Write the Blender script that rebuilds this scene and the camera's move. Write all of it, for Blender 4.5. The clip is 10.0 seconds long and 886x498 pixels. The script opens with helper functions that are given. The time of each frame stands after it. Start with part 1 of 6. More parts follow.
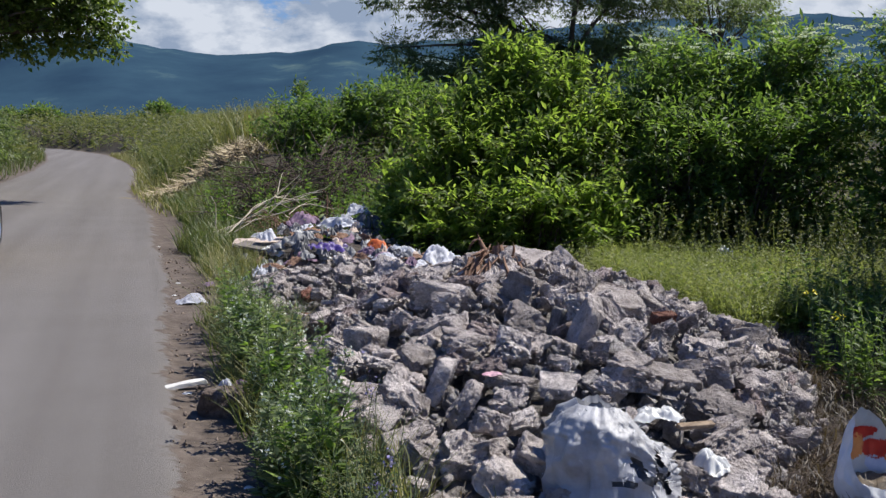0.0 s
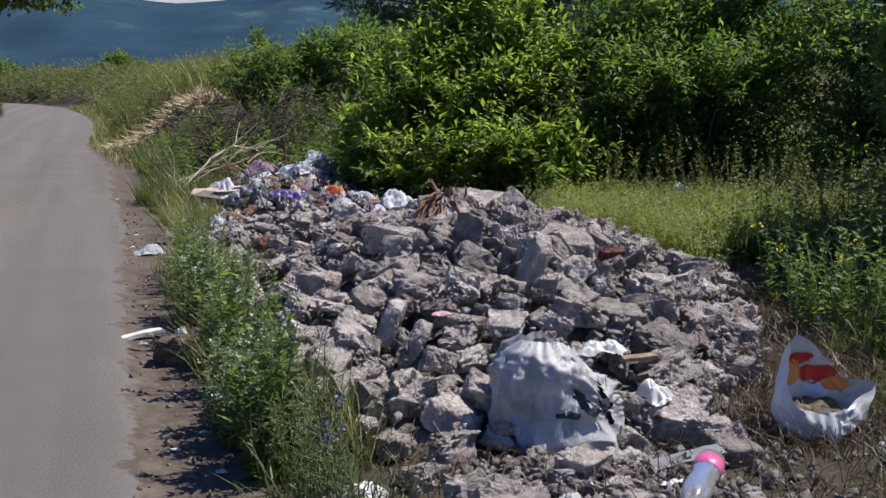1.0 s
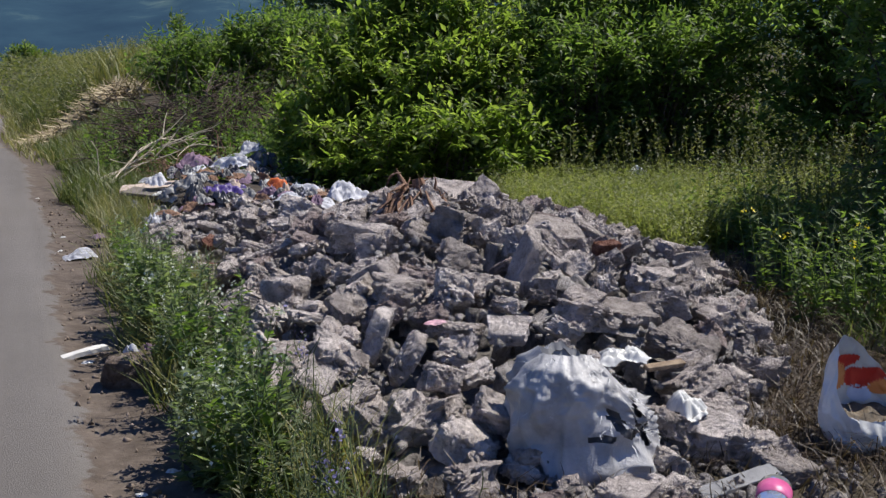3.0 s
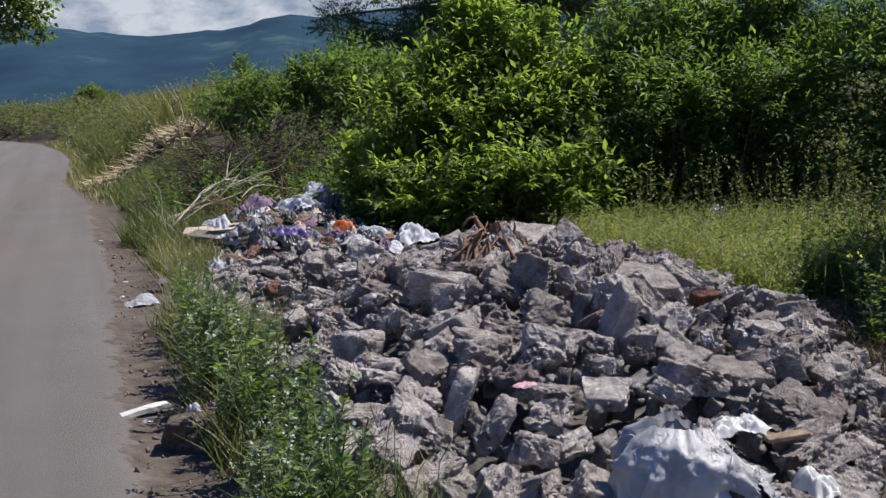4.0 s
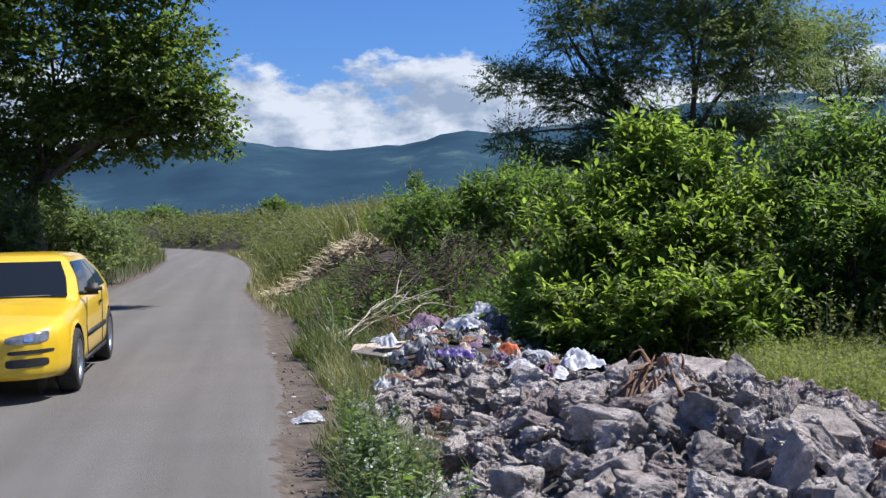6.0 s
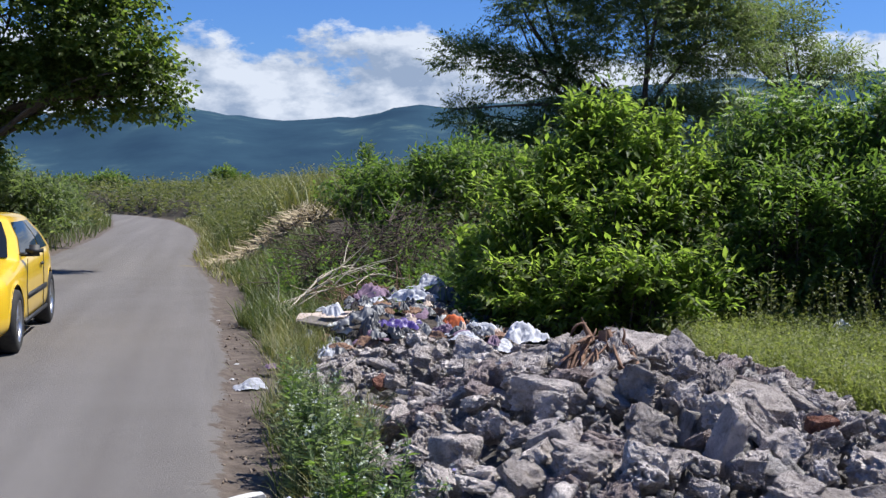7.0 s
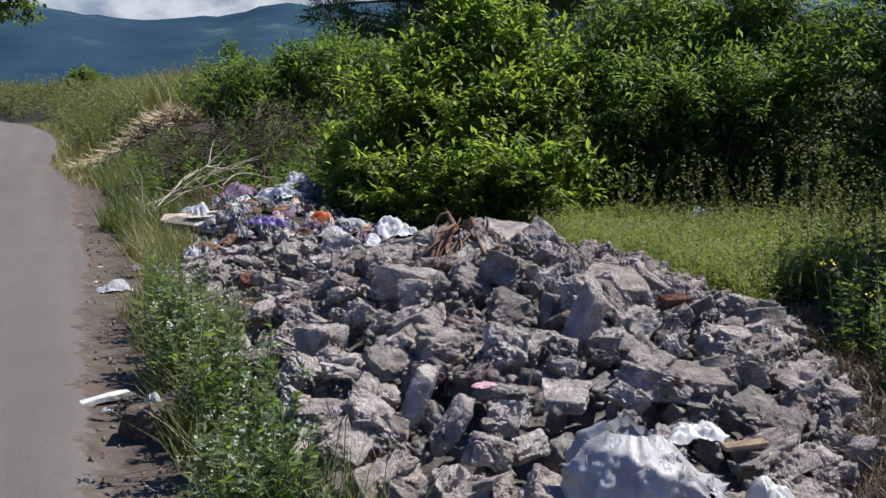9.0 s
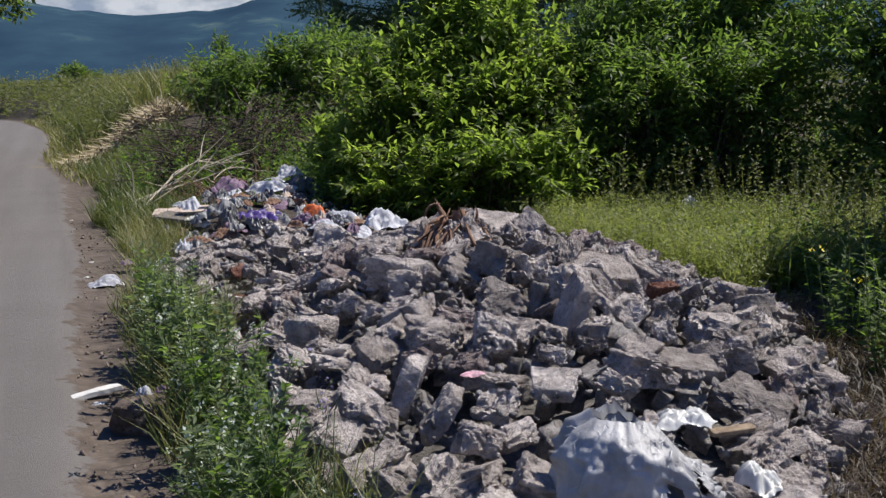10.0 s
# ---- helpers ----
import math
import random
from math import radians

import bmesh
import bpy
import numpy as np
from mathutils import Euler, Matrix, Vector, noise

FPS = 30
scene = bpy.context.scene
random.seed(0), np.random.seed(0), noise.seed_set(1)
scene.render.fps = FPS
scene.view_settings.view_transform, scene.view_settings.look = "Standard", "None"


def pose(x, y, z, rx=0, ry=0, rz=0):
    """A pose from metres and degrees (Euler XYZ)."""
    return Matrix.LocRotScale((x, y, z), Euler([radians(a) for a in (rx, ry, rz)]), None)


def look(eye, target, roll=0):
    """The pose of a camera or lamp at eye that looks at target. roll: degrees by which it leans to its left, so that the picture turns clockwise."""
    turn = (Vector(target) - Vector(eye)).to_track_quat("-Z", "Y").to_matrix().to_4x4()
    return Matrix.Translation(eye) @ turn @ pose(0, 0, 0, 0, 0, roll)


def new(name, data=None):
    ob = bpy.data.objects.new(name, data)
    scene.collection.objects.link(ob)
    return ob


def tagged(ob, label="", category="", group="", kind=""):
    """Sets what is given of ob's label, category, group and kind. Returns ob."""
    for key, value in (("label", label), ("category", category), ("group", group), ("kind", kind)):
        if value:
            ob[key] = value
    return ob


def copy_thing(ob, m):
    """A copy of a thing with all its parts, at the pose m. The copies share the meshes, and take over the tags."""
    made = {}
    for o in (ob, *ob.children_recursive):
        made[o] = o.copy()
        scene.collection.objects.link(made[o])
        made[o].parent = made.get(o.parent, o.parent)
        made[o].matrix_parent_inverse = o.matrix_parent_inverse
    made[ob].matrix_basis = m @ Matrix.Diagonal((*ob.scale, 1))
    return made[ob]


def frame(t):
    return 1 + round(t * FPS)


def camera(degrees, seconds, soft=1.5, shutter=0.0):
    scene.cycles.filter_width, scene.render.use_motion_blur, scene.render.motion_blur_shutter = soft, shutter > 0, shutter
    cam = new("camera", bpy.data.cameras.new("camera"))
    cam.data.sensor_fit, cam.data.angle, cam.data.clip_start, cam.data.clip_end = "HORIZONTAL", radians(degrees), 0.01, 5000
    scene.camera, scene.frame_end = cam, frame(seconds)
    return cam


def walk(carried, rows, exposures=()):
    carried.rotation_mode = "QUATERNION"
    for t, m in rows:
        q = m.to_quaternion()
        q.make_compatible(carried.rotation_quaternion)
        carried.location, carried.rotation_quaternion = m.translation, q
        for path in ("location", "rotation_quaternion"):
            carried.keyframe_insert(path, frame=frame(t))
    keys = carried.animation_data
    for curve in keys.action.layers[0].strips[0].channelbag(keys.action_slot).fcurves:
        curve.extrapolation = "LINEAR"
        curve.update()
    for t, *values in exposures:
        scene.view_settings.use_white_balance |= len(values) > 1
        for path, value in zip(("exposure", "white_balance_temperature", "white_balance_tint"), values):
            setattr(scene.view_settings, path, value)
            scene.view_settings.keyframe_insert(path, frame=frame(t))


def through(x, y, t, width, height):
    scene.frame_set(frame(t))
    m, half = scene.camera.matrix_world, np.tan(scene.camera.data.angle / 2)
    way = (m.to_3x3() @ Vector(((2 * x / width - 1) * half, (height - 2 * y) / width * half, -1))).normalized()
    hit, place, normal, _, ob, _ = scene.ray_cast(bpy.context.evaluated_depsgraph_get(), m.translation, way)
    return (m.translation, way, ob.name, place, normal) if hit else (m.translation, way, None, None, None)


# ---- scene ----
cam = camera(43.5, 10.0, soft=1.4)
PATH = [
    (0, (0.359, 0.462, 1.553), (0.297, 2.45, 1.345), 1.1),
    (0.5, (0.419, 0.434, 1.547), (0.38, 2.419, 1.306), 0.2),
    (1, (0.466, 0.398, 1.548), (0.461, 2.375, 1.242), -0.3),
    (1.5, (0.496, 0.497, 1.483), (0.536, 2.46, 1.103), -0.3),
    (2, (0.424, 0.671, 1.471), (0.474, 2.634, 1.093), -0.1),
    (2.2, (0.343, 0.751, 1.479), (0.432, 2.719, 1.134), -0.7),
    (3.3, (0.133, 1.175, 1.523), (0.272, 3.143, 1.199), -1.4),
    (3.5, (0.119, 1.299, 1.522), (0.201, 3.273, 1.211), -1.7),
    (4, (0.068, 1.455, 1.523), (0.102, 3.437, 1.259), -2.0),
    (4.5, (0.067, 1.555, 1.534), (-0.059, 3.539, 1.316), -1.2),
    (5, (0.098, 1.56, 1.547), (-0.128, 3.542, 1.401), -1.2),
    (5.2, (0.106, 1.553, 1.566), (-0.129, 3.537, 1.465), -1.4),
    (6.3, (0.096, 1.487, 1.612), (-0.173, 3.468, 1.56), -1.0),
    (6.5, (0.098, 1.473, 1.605), (-0.131, 3.458, 1.527), -0.3),
    (7, (0.124, 1.527, 1.577), (-0.052, 3.516, 1.478), 0.5),
    (7.5, (0.129, 1.521, 1.566), (-0.004, 3.512, 1.433), 0.5),
    (8, (0.164, 1.534, 1.547), (0.103, 3.524, 1.348), -0.4),
    (8.5, (0.178, 1.516, 1.527), (0.19, 3.501, 1.282), 0.2),
    (9, (0.177, 1.513, 1.524), (0.229, 3.494, 1.248), -0.2),
    (9.5, (0.184, 1.507, 1.527), (0.24, 3.486, 1.24), -0.5),
    (10, (0.202, 1.502, 1.514), (0.264, 3.48, 1.225), -0.8),
]
EXPOSURES = ((0, 0.2, 6350, 10), (1.5, 0.08, 6500, 10), (4.5, 0.04, 6400, 10), (5.2, 0.2, 6250, 10), (6.4, 0.4, 6150, 10), (7.5, 0.34, 6200, 10), (8.5, 0.22, 6350, 10), (10, 0.04, 6500, 10))
walk(cam, [(t, look(eye, target, roll)) for t, eye, target, roll in PATH], EXPOSURES)

# ---- light ----
SUN = Vector((0.70, 0.22, 1.25)).normalized()
sun = new("sun", bpy.data.lights.new("sun", "SUN"))
sun.data.energy, sun.data.angle, sun.data.color = 5.8, radians(0.53), (1.0, 0.95, 0.87)
sun.matrix_world = look(SUN * 60, (0, 0, 0))

world = bpy.data.worlds.new("world")
scene.world = world
world.use_nodes = True


def sky_nodes(nt):
    """Clear sky with a low bank of cumulus."""
    nt.nodes.clear()
    N, L = nt.nodes.new, nt.links.new

    def maths(op, a, b=None, c=None):
        n = N("ShaderNodeMath")
        n.operation = op
        for i, v in enumerate((a, b, c)):
            if v is None:
                continue
            if isinstance(v, (int, float)):
                n.inputs[i].default_value = v
            else:
                L(v, n.inputs[i])
        return n.outputs[0]

    sky = N("ShaderNodeTexSky")
    sky.sky_type, sky.sun_disc = "NISHITA", False
    sky.sun_elevation, sky.sun_rotation = math.asin(SUN.z), math.atan2(SUN.x, SUN.y)
    sky.air_density, sky.dust_density, sky.ozone_density = 1.15, 0.1, 5.0
    co = N("ShaderNodeTexCoord")
    sep = N("ShaderNodeSeparateXYZ")
    L(co.outputs["Generated"], sep.inputs[0])
    mp = N("ShaderNodeMapping")
    mp.inputs["Scale"].default_value = (1.0, 1.0, 1.9)
    mp.inputs["Location"].default_value = (0.31, 0.0, 0.02)
    L(co.outputs["Generated"], mp.inputs[0])
    big = N("ShaderNodeTexNoise")
    big.inputs["Scale"].default_value, big.inputs["Detail"].default_value, big.inputs["Roughness"].default_value = 10.5, 12.0, 0.6
    L(mp.outputs[0], big.inputs["Vector"])
    mp2 = N("ShaderNodeMapping")
    mp2.inputs["Scale"].default_value = (1.0, 1.0, 1.9)
    mp2.inputs["Location"].default_value = (0.325, 0.004, 0.042)
    L(co.outputs["Generated"], mp2.inputs[0])
    side = N("ShaderNodeTexNoise")
    side.inputs["Scale"].default_value, side.inputs["Detail"].default_value, side.inputs["Roughness"].default_value = 10.5, 12.0, 0.6
    L(mp2.outputs[0], side.inputs["Vector"])
    # cover falls off with height above the horizon
    cover = N("ShaderNodeMapRange")
    cover.inputs[1].default_value, cover.inputs[2].default_value = 0.10, 0.165
    cover.inputs[3].default_value, cover.inputs[4].default_value = 0.30, 0.66
    L(sep.outputs[2], cover.inputs[0])
    edge = maths("SUBTRACT", big.outputs["Fac"], cover.outputs[0])
    mask = maths("MULTIPLY", edge, 13.0)
    mask.node.use_clamp = True
    shade = maths("SUBTRACT", big.outputs["Fac"], side.outputs["Fac"])
    shade = maths("MULTIPLY_ADD", shade, 5.0, 0.60)
    shade.node.use_clamp = True
    mix = N("ShaderNodeMix")
    mix.data_type = "RGBA"
    mix.inputs["A"].default_value, mix.inputs["B"].default_value = (0.37, 0.46, 0.62, 1), (0.84, 0.89, 0.98, 1)
    L(shade, mix.inputs["Factor"])
    b1, b2 = N("ShaderNodeBackground"), N("ShaderNodeBackground")
    tint = N("ShaderNodeMix")
    tint.data_type, tint.blend_type = "RGBA", "MULTIPLY"
    tint.inputs["Factor"].default_value, tint.inputs["B"].default_value = 1.0, (0.60, 0.86, 1.38, 1)
    L(sky.outputs[0], tint.inputs["A"]), L(tint.outputs["Result"], b1.inputs[0])
    b1.inputs[1].default_value = 0.068
    L(mix.outputs["Result"], b2.inputs[0])
    b2.inputs[1].default_value = 0.70
    ms = N("ShaderNodeMixShader")
    L(mask, ms.inputs[0]), L(b1.outputs[0], ms.inputs[1]), L(b2.outputs[0], ms.inputs[2])
    out = N("ShaderNodeOutputWorld")
    L(ms.outputs[0], out.inputs[0])


sky_nodes(world.node_tree)

# ---- materials ----


def material(name):
    m = bpy.data.materials.new(name)
    m.use_nodes = True
    nt = m.node_tree
    return m, nt, nt.nodes["Principled BSDF"], nt.nodes.new, nt.links.new


def noise_tex(nt, scale, detail=4.0, rough=0.55, vec=None):
    n = nt.nodes.new("ShaderNodeTexNoise")
    n.inputs["Scale"].default_value, n.inputs["Detail"].default_value, n.inputs["Roughness"].default_value = scale, detail, rough
    if vec is not None:
        nt.links.new(vec, n.inputs["Vector"])
    return n.outputs["Fac"]


def ramp(nt, fac, stops):
    r = nt.nodes.new("ShaderNodeValToRGB")
    el = r.color_ramp.elements
    while len(el) < len(stops):
        el.new(0.5)
    for e, (p, c) in zip(el, stops):
        e.position, e.color = p, (*c, 1)
    nt.links.new(fac, r.inputs[0])
    return r.outputs[0]


def mixed(nt, fac, a, b, how="MIX"):
    m = nt.nodes.new("ShaderNodeMix")
    m.data_type, m.blend_type = "RGBA", how
    for v, s in ((fac, "Factor"), (a, "A"), (b, "B")):
        if isinstance(v, (int, float)):
            m.inputs[s].default_value = v
        elif isinstance(v, tuple):
            m.inputs[s].default_value = (*v, 1)
        else:
            nt.links.new(v, m.inputs[s])
    return m.outputs["Result"]


def bumped(nt, bsdf, height, strength, distance=0.01):
    b = nt.nodes.new("ShaderNodeBump")
    b.inputs["Strength"].default_value, b.inputs["Distance"].default_value = strength, distance
    nt.links.new(height, b.inputs["Height"])
    nt.links.new(b.outputs[0], bsdf.inputs["Normal"])


def coords(nt, which="Object"):
    return nt.nodes.new("ShaderNodeTexCoord").outputs[which]


def plain(name, dark, light, scale=20.0, rough=0.7, metal=0.0, bump=0.2, dist=0.004, spread=0.0):
    """Two tones by noise, a finer grain in relief; spread varies the tone from object to object."""
    m, nt, b, N, L = material(name)
    v = coords(nt)
    col = ramp(nt, noise_tex(nt, scale, 6, 0.6, v), [(0.3, dark), (0.7, light)])
    if spread:
        info = N("ShaderNodeObjectInfo")
        hsv = N("ShaderNodeHueSaturation")
        mr = N("ShaderNodeMapRange")
        mr.inputs[3].default_value, mr.inputs[4].default_value = 1 - spread, 1 + spread
        L(info.outputs["Random"], mr.inputs[0]), L(mr.outputs[0], hsv.inputs["Value"]), L(col, hsv.inputs["Color"])
        col = hsv.outputs[0]
    L(col, b.inputs["Base Color"])
    b.inputs["Roughness"].default_value, b.inputs["Metallic"].default_value = rough, metal
    if bump:
        bumped(nt, b, noise_tex(nt, scale * 4, 5, 0.65, v), bump, dist)
    return m


def leafy(name, dark, mid, light, through=0.35, rough=0.5):
    """Leaves: each its own shade, lit through from behind."""
    m, nt, b, N, L = material(name)
    geo = N("ShaderNodeNewGeometry")
    col = ramp(nt, geo.outputs["Random Per Island"], [(0.0, dark), (0.5, mid), (1.0, light)])
    patch = ramp(nt, noise_tex(nt, 1.3, 3, 0.5, coords(nt)), [(0.3, (0.72, 0.74, 0.7)), (0.7, (1.15, 1.12, 1.05))])
    col = mixed(nt, 1.0, col, patch, "MULTIPLY")
    L(col, b.inputs["Base Color"])
    b.inputs["Roughness"].default_value = rough
    b.inputs["Specular IOR Level"].default_value = 0.5
    tr = N("ShaderNodeBsdfTranslucent")
    bright = mixed(nt, 1.0, col, (1.75, 1.85, 1.0), "MULTIPLY")
    L(bright, tr.inputs[0])
    ms = N("ShaderNodeMixShader")
    ms.inputs[0].default_value = through
    L(b.outputs[0], ms.inputs[1]), L(tr.outputs[0], ms.inputs[2])
    L(ms.outputs[0], nt.nodes["Material Output"].inputs[0])
    return m


LEAF_BRIGHT = leafy("leaf_bright_green", (0.108, 0.164, 0.036), (0.155, 0.216, 0.05), (0.215, 0.27, 0.082), 0.68)
LEAF_MID = leafy("leaf_mid_green", (0.068, 0.118, 0.028), (0.105, 0.165, 0.043), (0.165, 0.222, 0.078), 0.6)
LEAF_DARK = leafy("leaf_dark_green", (0.066, 0.112, 0.026), (0.108, 0.166, 0.043), (0.165, 0.22, 0.078), 0.54)
LEAF_WILLOW = leafy("leaf_willow", (0.075, 0.108, 0.044), (0.12, 0.158, 0.068), (0.20, 0.235, 0.13), 0.56)
LEAF_POPLAR = leafy("leaf_poplar", (0.06, 0.10, 0.024), (0.098, 0.142, 0.035), (0.165, 0.20, 0.06), 0.58)
LEAF_LIME = leafy("leaf_yellow_green", (0.125, 0.152, 0.048), (0.195, 0.222, 0.08), (0.275, 0.29, 0.135), 0.5)
LEAF_OLIVE = leafy("leaf_olive", (0.072, 0.09, 0.033), (0.115, 0.13, 0.052), (0.18, 0.182, 0.088), 0.45)
LEAF_GREY = leafy("leaf_grey_green", (0.098, 0.138, 0.07), (0.155, 0.2, 0.11), (0.24, 0.285, 0.175), 0.56)
LEAF_WEED = leafy("leaf_weed_green", (0.068, 0.12, 0.027), (0.11, 0.178, 0.04), (0.165, 0.235, 0.066), 0.55)
GRASS = leafy("grass_blades", (0.055, 0.085, 0.021), (0.094, 0.124, 0.035), (0.17, 0.175, 0.075), 0.35)
GRASS_PALE = leafy("grass_seeding", (0.13, 0.15, 0.04), (0.21, 0.21, 0.08), (0.32, 0.28, 0.14), 0.3)
GRASS_DRY = leafy("grass_dry", (0.032, 0.021, 0.015), (0.062, 0.042, 0.028), (0.13, 0.094, 0.058), 0.2)
PETAL = leafy("petal_white", (0.42, 0.47, 0.44), (0.54, 0.58, 0.55), (0.66, 0.68, 0.66), 0.3)
PETAL_YELLOW = leafy("petal_yellow", (0.55, 0.45, 0.02), (0.65, 0.55, 0.03), (0.75, 0.62, 0.05), 0.3)
PETAL_BLUE = leafy("petal_violet", (0.22, 0.2, 0.5), (0.3, 0.27, 0.6), (0.4, 0.36, 0.7), 0.3)
BARK = plain("bark", (0.05, 0.038, 0.028), (0.14, 0.11, 0.085), 9, 0.9, bump=0.6, dist=0.02)
STEM = plain("stem_green", (0.06, 0.10, 0.03), (0.13, 0.16, 0.06), 30, 0.7)
TWIG_GREY = plain("dry_twig", (0.10, 0.085, 0.075), (0.22, 0.19, 0.165), 25, 0.9)
TWIG_PALE = plain("pale_dead_branch", (0.34, 0.29, 0.22), (0.55, 0.48, 0.38), 18, 0.85)
STRAW = leafy("straw", (0.13, 0.10, 0.065), (0.28, 0.225, 0.15), (0.5, 0.43, 0.31), 0.1, 0.7)


def concrete(name, dark, mid, light, spread):
    """Broken concrete: dusty mottled faces, darker pits, a tone of its own for each lump."""
    m, nt, b, N, L = material(name)
    info = N("ShaderNodeObjectInfo")
    shift = N("ShaderNodeVectorMath")
    shift.operation = "MULTIPLY"
    L(N("ShaderNodeNewGeometry").outputs["Position"], shift.inputs[0])
    shift.inputs[1].default_value = (5.0, 5.0, 5.0)
    v = shift.outputs[0]
    col = ramp(nt, noise_tex(nt, 2.6, 6, 0.6, v), [(0.3, dark), (0.5, mid), (0.7, light)])
    speck = ramp(nt, noise_tex(nt, 11, 5, 0.7, v), [(0.34, (0.40, 0.38, 0.37)), (0.44, (0.96, 0.95, 0.94)), (0.66, (1.18, 1.17, 1.16))])
    col = mixed(nt, 0.6, col, speck, "MULTIPLY")
    tone = ramp(nt, info.outputs["Random"], [(0.0, (0.62, 0.60, 0.58)), (0.35, (0.9, 0.87, 0.85)), (0.7, (1.05, 1.02, 1.0)), (1.0, (1.24, 1.22, 1.2))])
    col = mixed(nt, spread, col, tone, "MULTIPLY")
    L(col, b.inputs["Base Color"])
    b.inputs["Roughness"].default_value = 0.95
    b.inputs["Specular IOR Level"].default_value = 0.2
    holes = ramp(nt, noise_tex(nt, 9, 8, 0.72, v), [(0.34, (0, 0, 0)), (0.6, (1, 1, 1))])
    bumped(nt, b, holes, 0.85, 0.014)
    return m


CONCRETE = concrete("broken_concrete", (0.285, 0.256, 0.241), (0.485, 0.441, 0.417), (0.71, 0.652, 0.622), 1.0)
PLASTER = concrete("pink_plaster", (0.20, 0.158, 0.148), (0.34, 0.28, 0.265), (0.50, 0.435, 0.415), 0.6)
BRICK = concrete("broken_brick", (0.12, 0.056, 0.042), (0.19, 0.088, 0.062), (0.28, 0.165, 0.13), 0.5)
# Darker than the lumps: part of the gaps' shade sits in this colour.
GRAVEL = concrete("gap_shaded_rubble", (0.09, 0.082, 0.077), (0.185, 0.17, 0.16), (0.32, 0.295, 0.28), 0.0)


def ground_material():
    """Dusty worn asphalt, a strip of bare brown soil, then earth and litter under the weeds."""
    m, nt, b, N, L = material("ground_surface")
    v = coords(nt)
    at = N("ShaderNodeAttribute")
    at.attribute_name = "side"
    wob = noise_tex(nt, 2.4, 7, 0.65, v)
    wob2 = noise_tex(nt, 14, 4, 0.6, v)
    off = N("ShaderNodeMath")
    off.operation = "MULTIPLY_ADD"
    L(wob, off.inputs[0])
    off.inputs[1].default_value = 0.55
    L(at.outputs["Fac"], off.inputs[2])
    off2 = N("ShaderNodeMath")
    off2.operation = "MULTIPLY_ADD"
    L(wob2, off2.inputs[0])
    off2.inputs[1].default_value = 0.12
    L(off.outputs[0], off2.inputs[2])
    d = off2.outputs[0]

    def step(lo, hi):
        mr = N("ShaderNodeMapRange")
        mr.interpolation_type = "SMOOTHSTEP"
        mr.inputs[1].default_value, mr.inputs[2].default_value = lo, hi
        L(d, mr.inputs[0])
        return mr.outputs[0]

    turned = N("ShaderNodeMapping")
    turned.inputs["Rotation"].default_value = (0, 0, radians(-17))
    L(v, turned.inputs[0])
    stretch = N("ShaderNodeMapping")
    stretch.inputs["Scale"].default_value = (2.2, 0.07, 1)
    L(turned.outputs[0], stretch.inputs[0])
    tracks = noise_tex(nt, 1.0, 3, 0.5, stretch.outputs[0])
    road = ramp(nt, tracks, [(0.3, (0.138, 0.126, 0.116)), (0.52, (0.160, 0.148, 0.138)), (0.72, (0.182, 0.169, 0.158))])
    fine = ramp(nt, noise_tex(nt, 120, 3, 0.7, v), [(0.3, (0.82, 0.82, 0.82)), (0.7, (1.14, 1.14, 1.14))])
    road = mixed(nt, 0.8, road, fine, "MULTIPLY")
    blot = ramp(nt, noise_tex(nt, 0.9, 6, 0.6, v), [(0.35, (0.95, 0.94, 0.93)), (0.65, (1.04, 1.03, 1.03))])
    road = mixed(nt, 0.9, road, blot, "MULTIPLY")
    soil = ramp(nt, noise_tex(nt, 9, 8, 0.65, v), [(0.25, (0.06, 0.046, 0.036)), (0.5, (0.105, 0.083, 0.067)), (0.75, (0.17, 0.138, 0.115))])
    earth = ramp(nt, noise_tex(nt, 6, 8, 0.65, v), [(0.3, (0.036, 0.03, 0.02)), (0.55, (0.066, 0.054, 0.036)), (0.8, (0.115, 0.092, 0.062))])
    col = mixed(nt, step(0.33, 0.37), road, soil)
    col = mixed(nt, step(0.80, 1.15), col, earth)
    L(col, b.inputs["Base Color"])
    b.inputs["Roughness"].default_value = 0.9
    b.inputs["Specular IOR Level"].default_value = 0.25
    rel = mixed(nt, step(0.24, 0.5), noise_tex(nt, 160, 3, 0.6, v), noise_tex(nt, 22, 8, 0.7, v))
    bumped(nt, b, rel, 0.6, 0.02)
    return m


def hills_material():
    m, nt, b, N, L = material("haze_blue_hills")
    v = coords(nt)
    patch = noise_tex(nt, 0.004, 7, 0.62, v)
    # The blue of the air in between is painted into these tones.
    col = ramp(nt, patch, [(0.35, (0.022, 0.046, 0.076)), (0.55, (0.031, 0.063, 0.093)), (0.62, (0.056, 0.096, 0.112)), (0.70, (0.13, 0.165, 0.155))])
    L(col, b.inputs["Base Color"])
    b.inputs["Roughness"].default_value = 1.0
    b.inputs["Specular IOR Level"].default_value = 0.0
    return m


# ---- building helpers ----


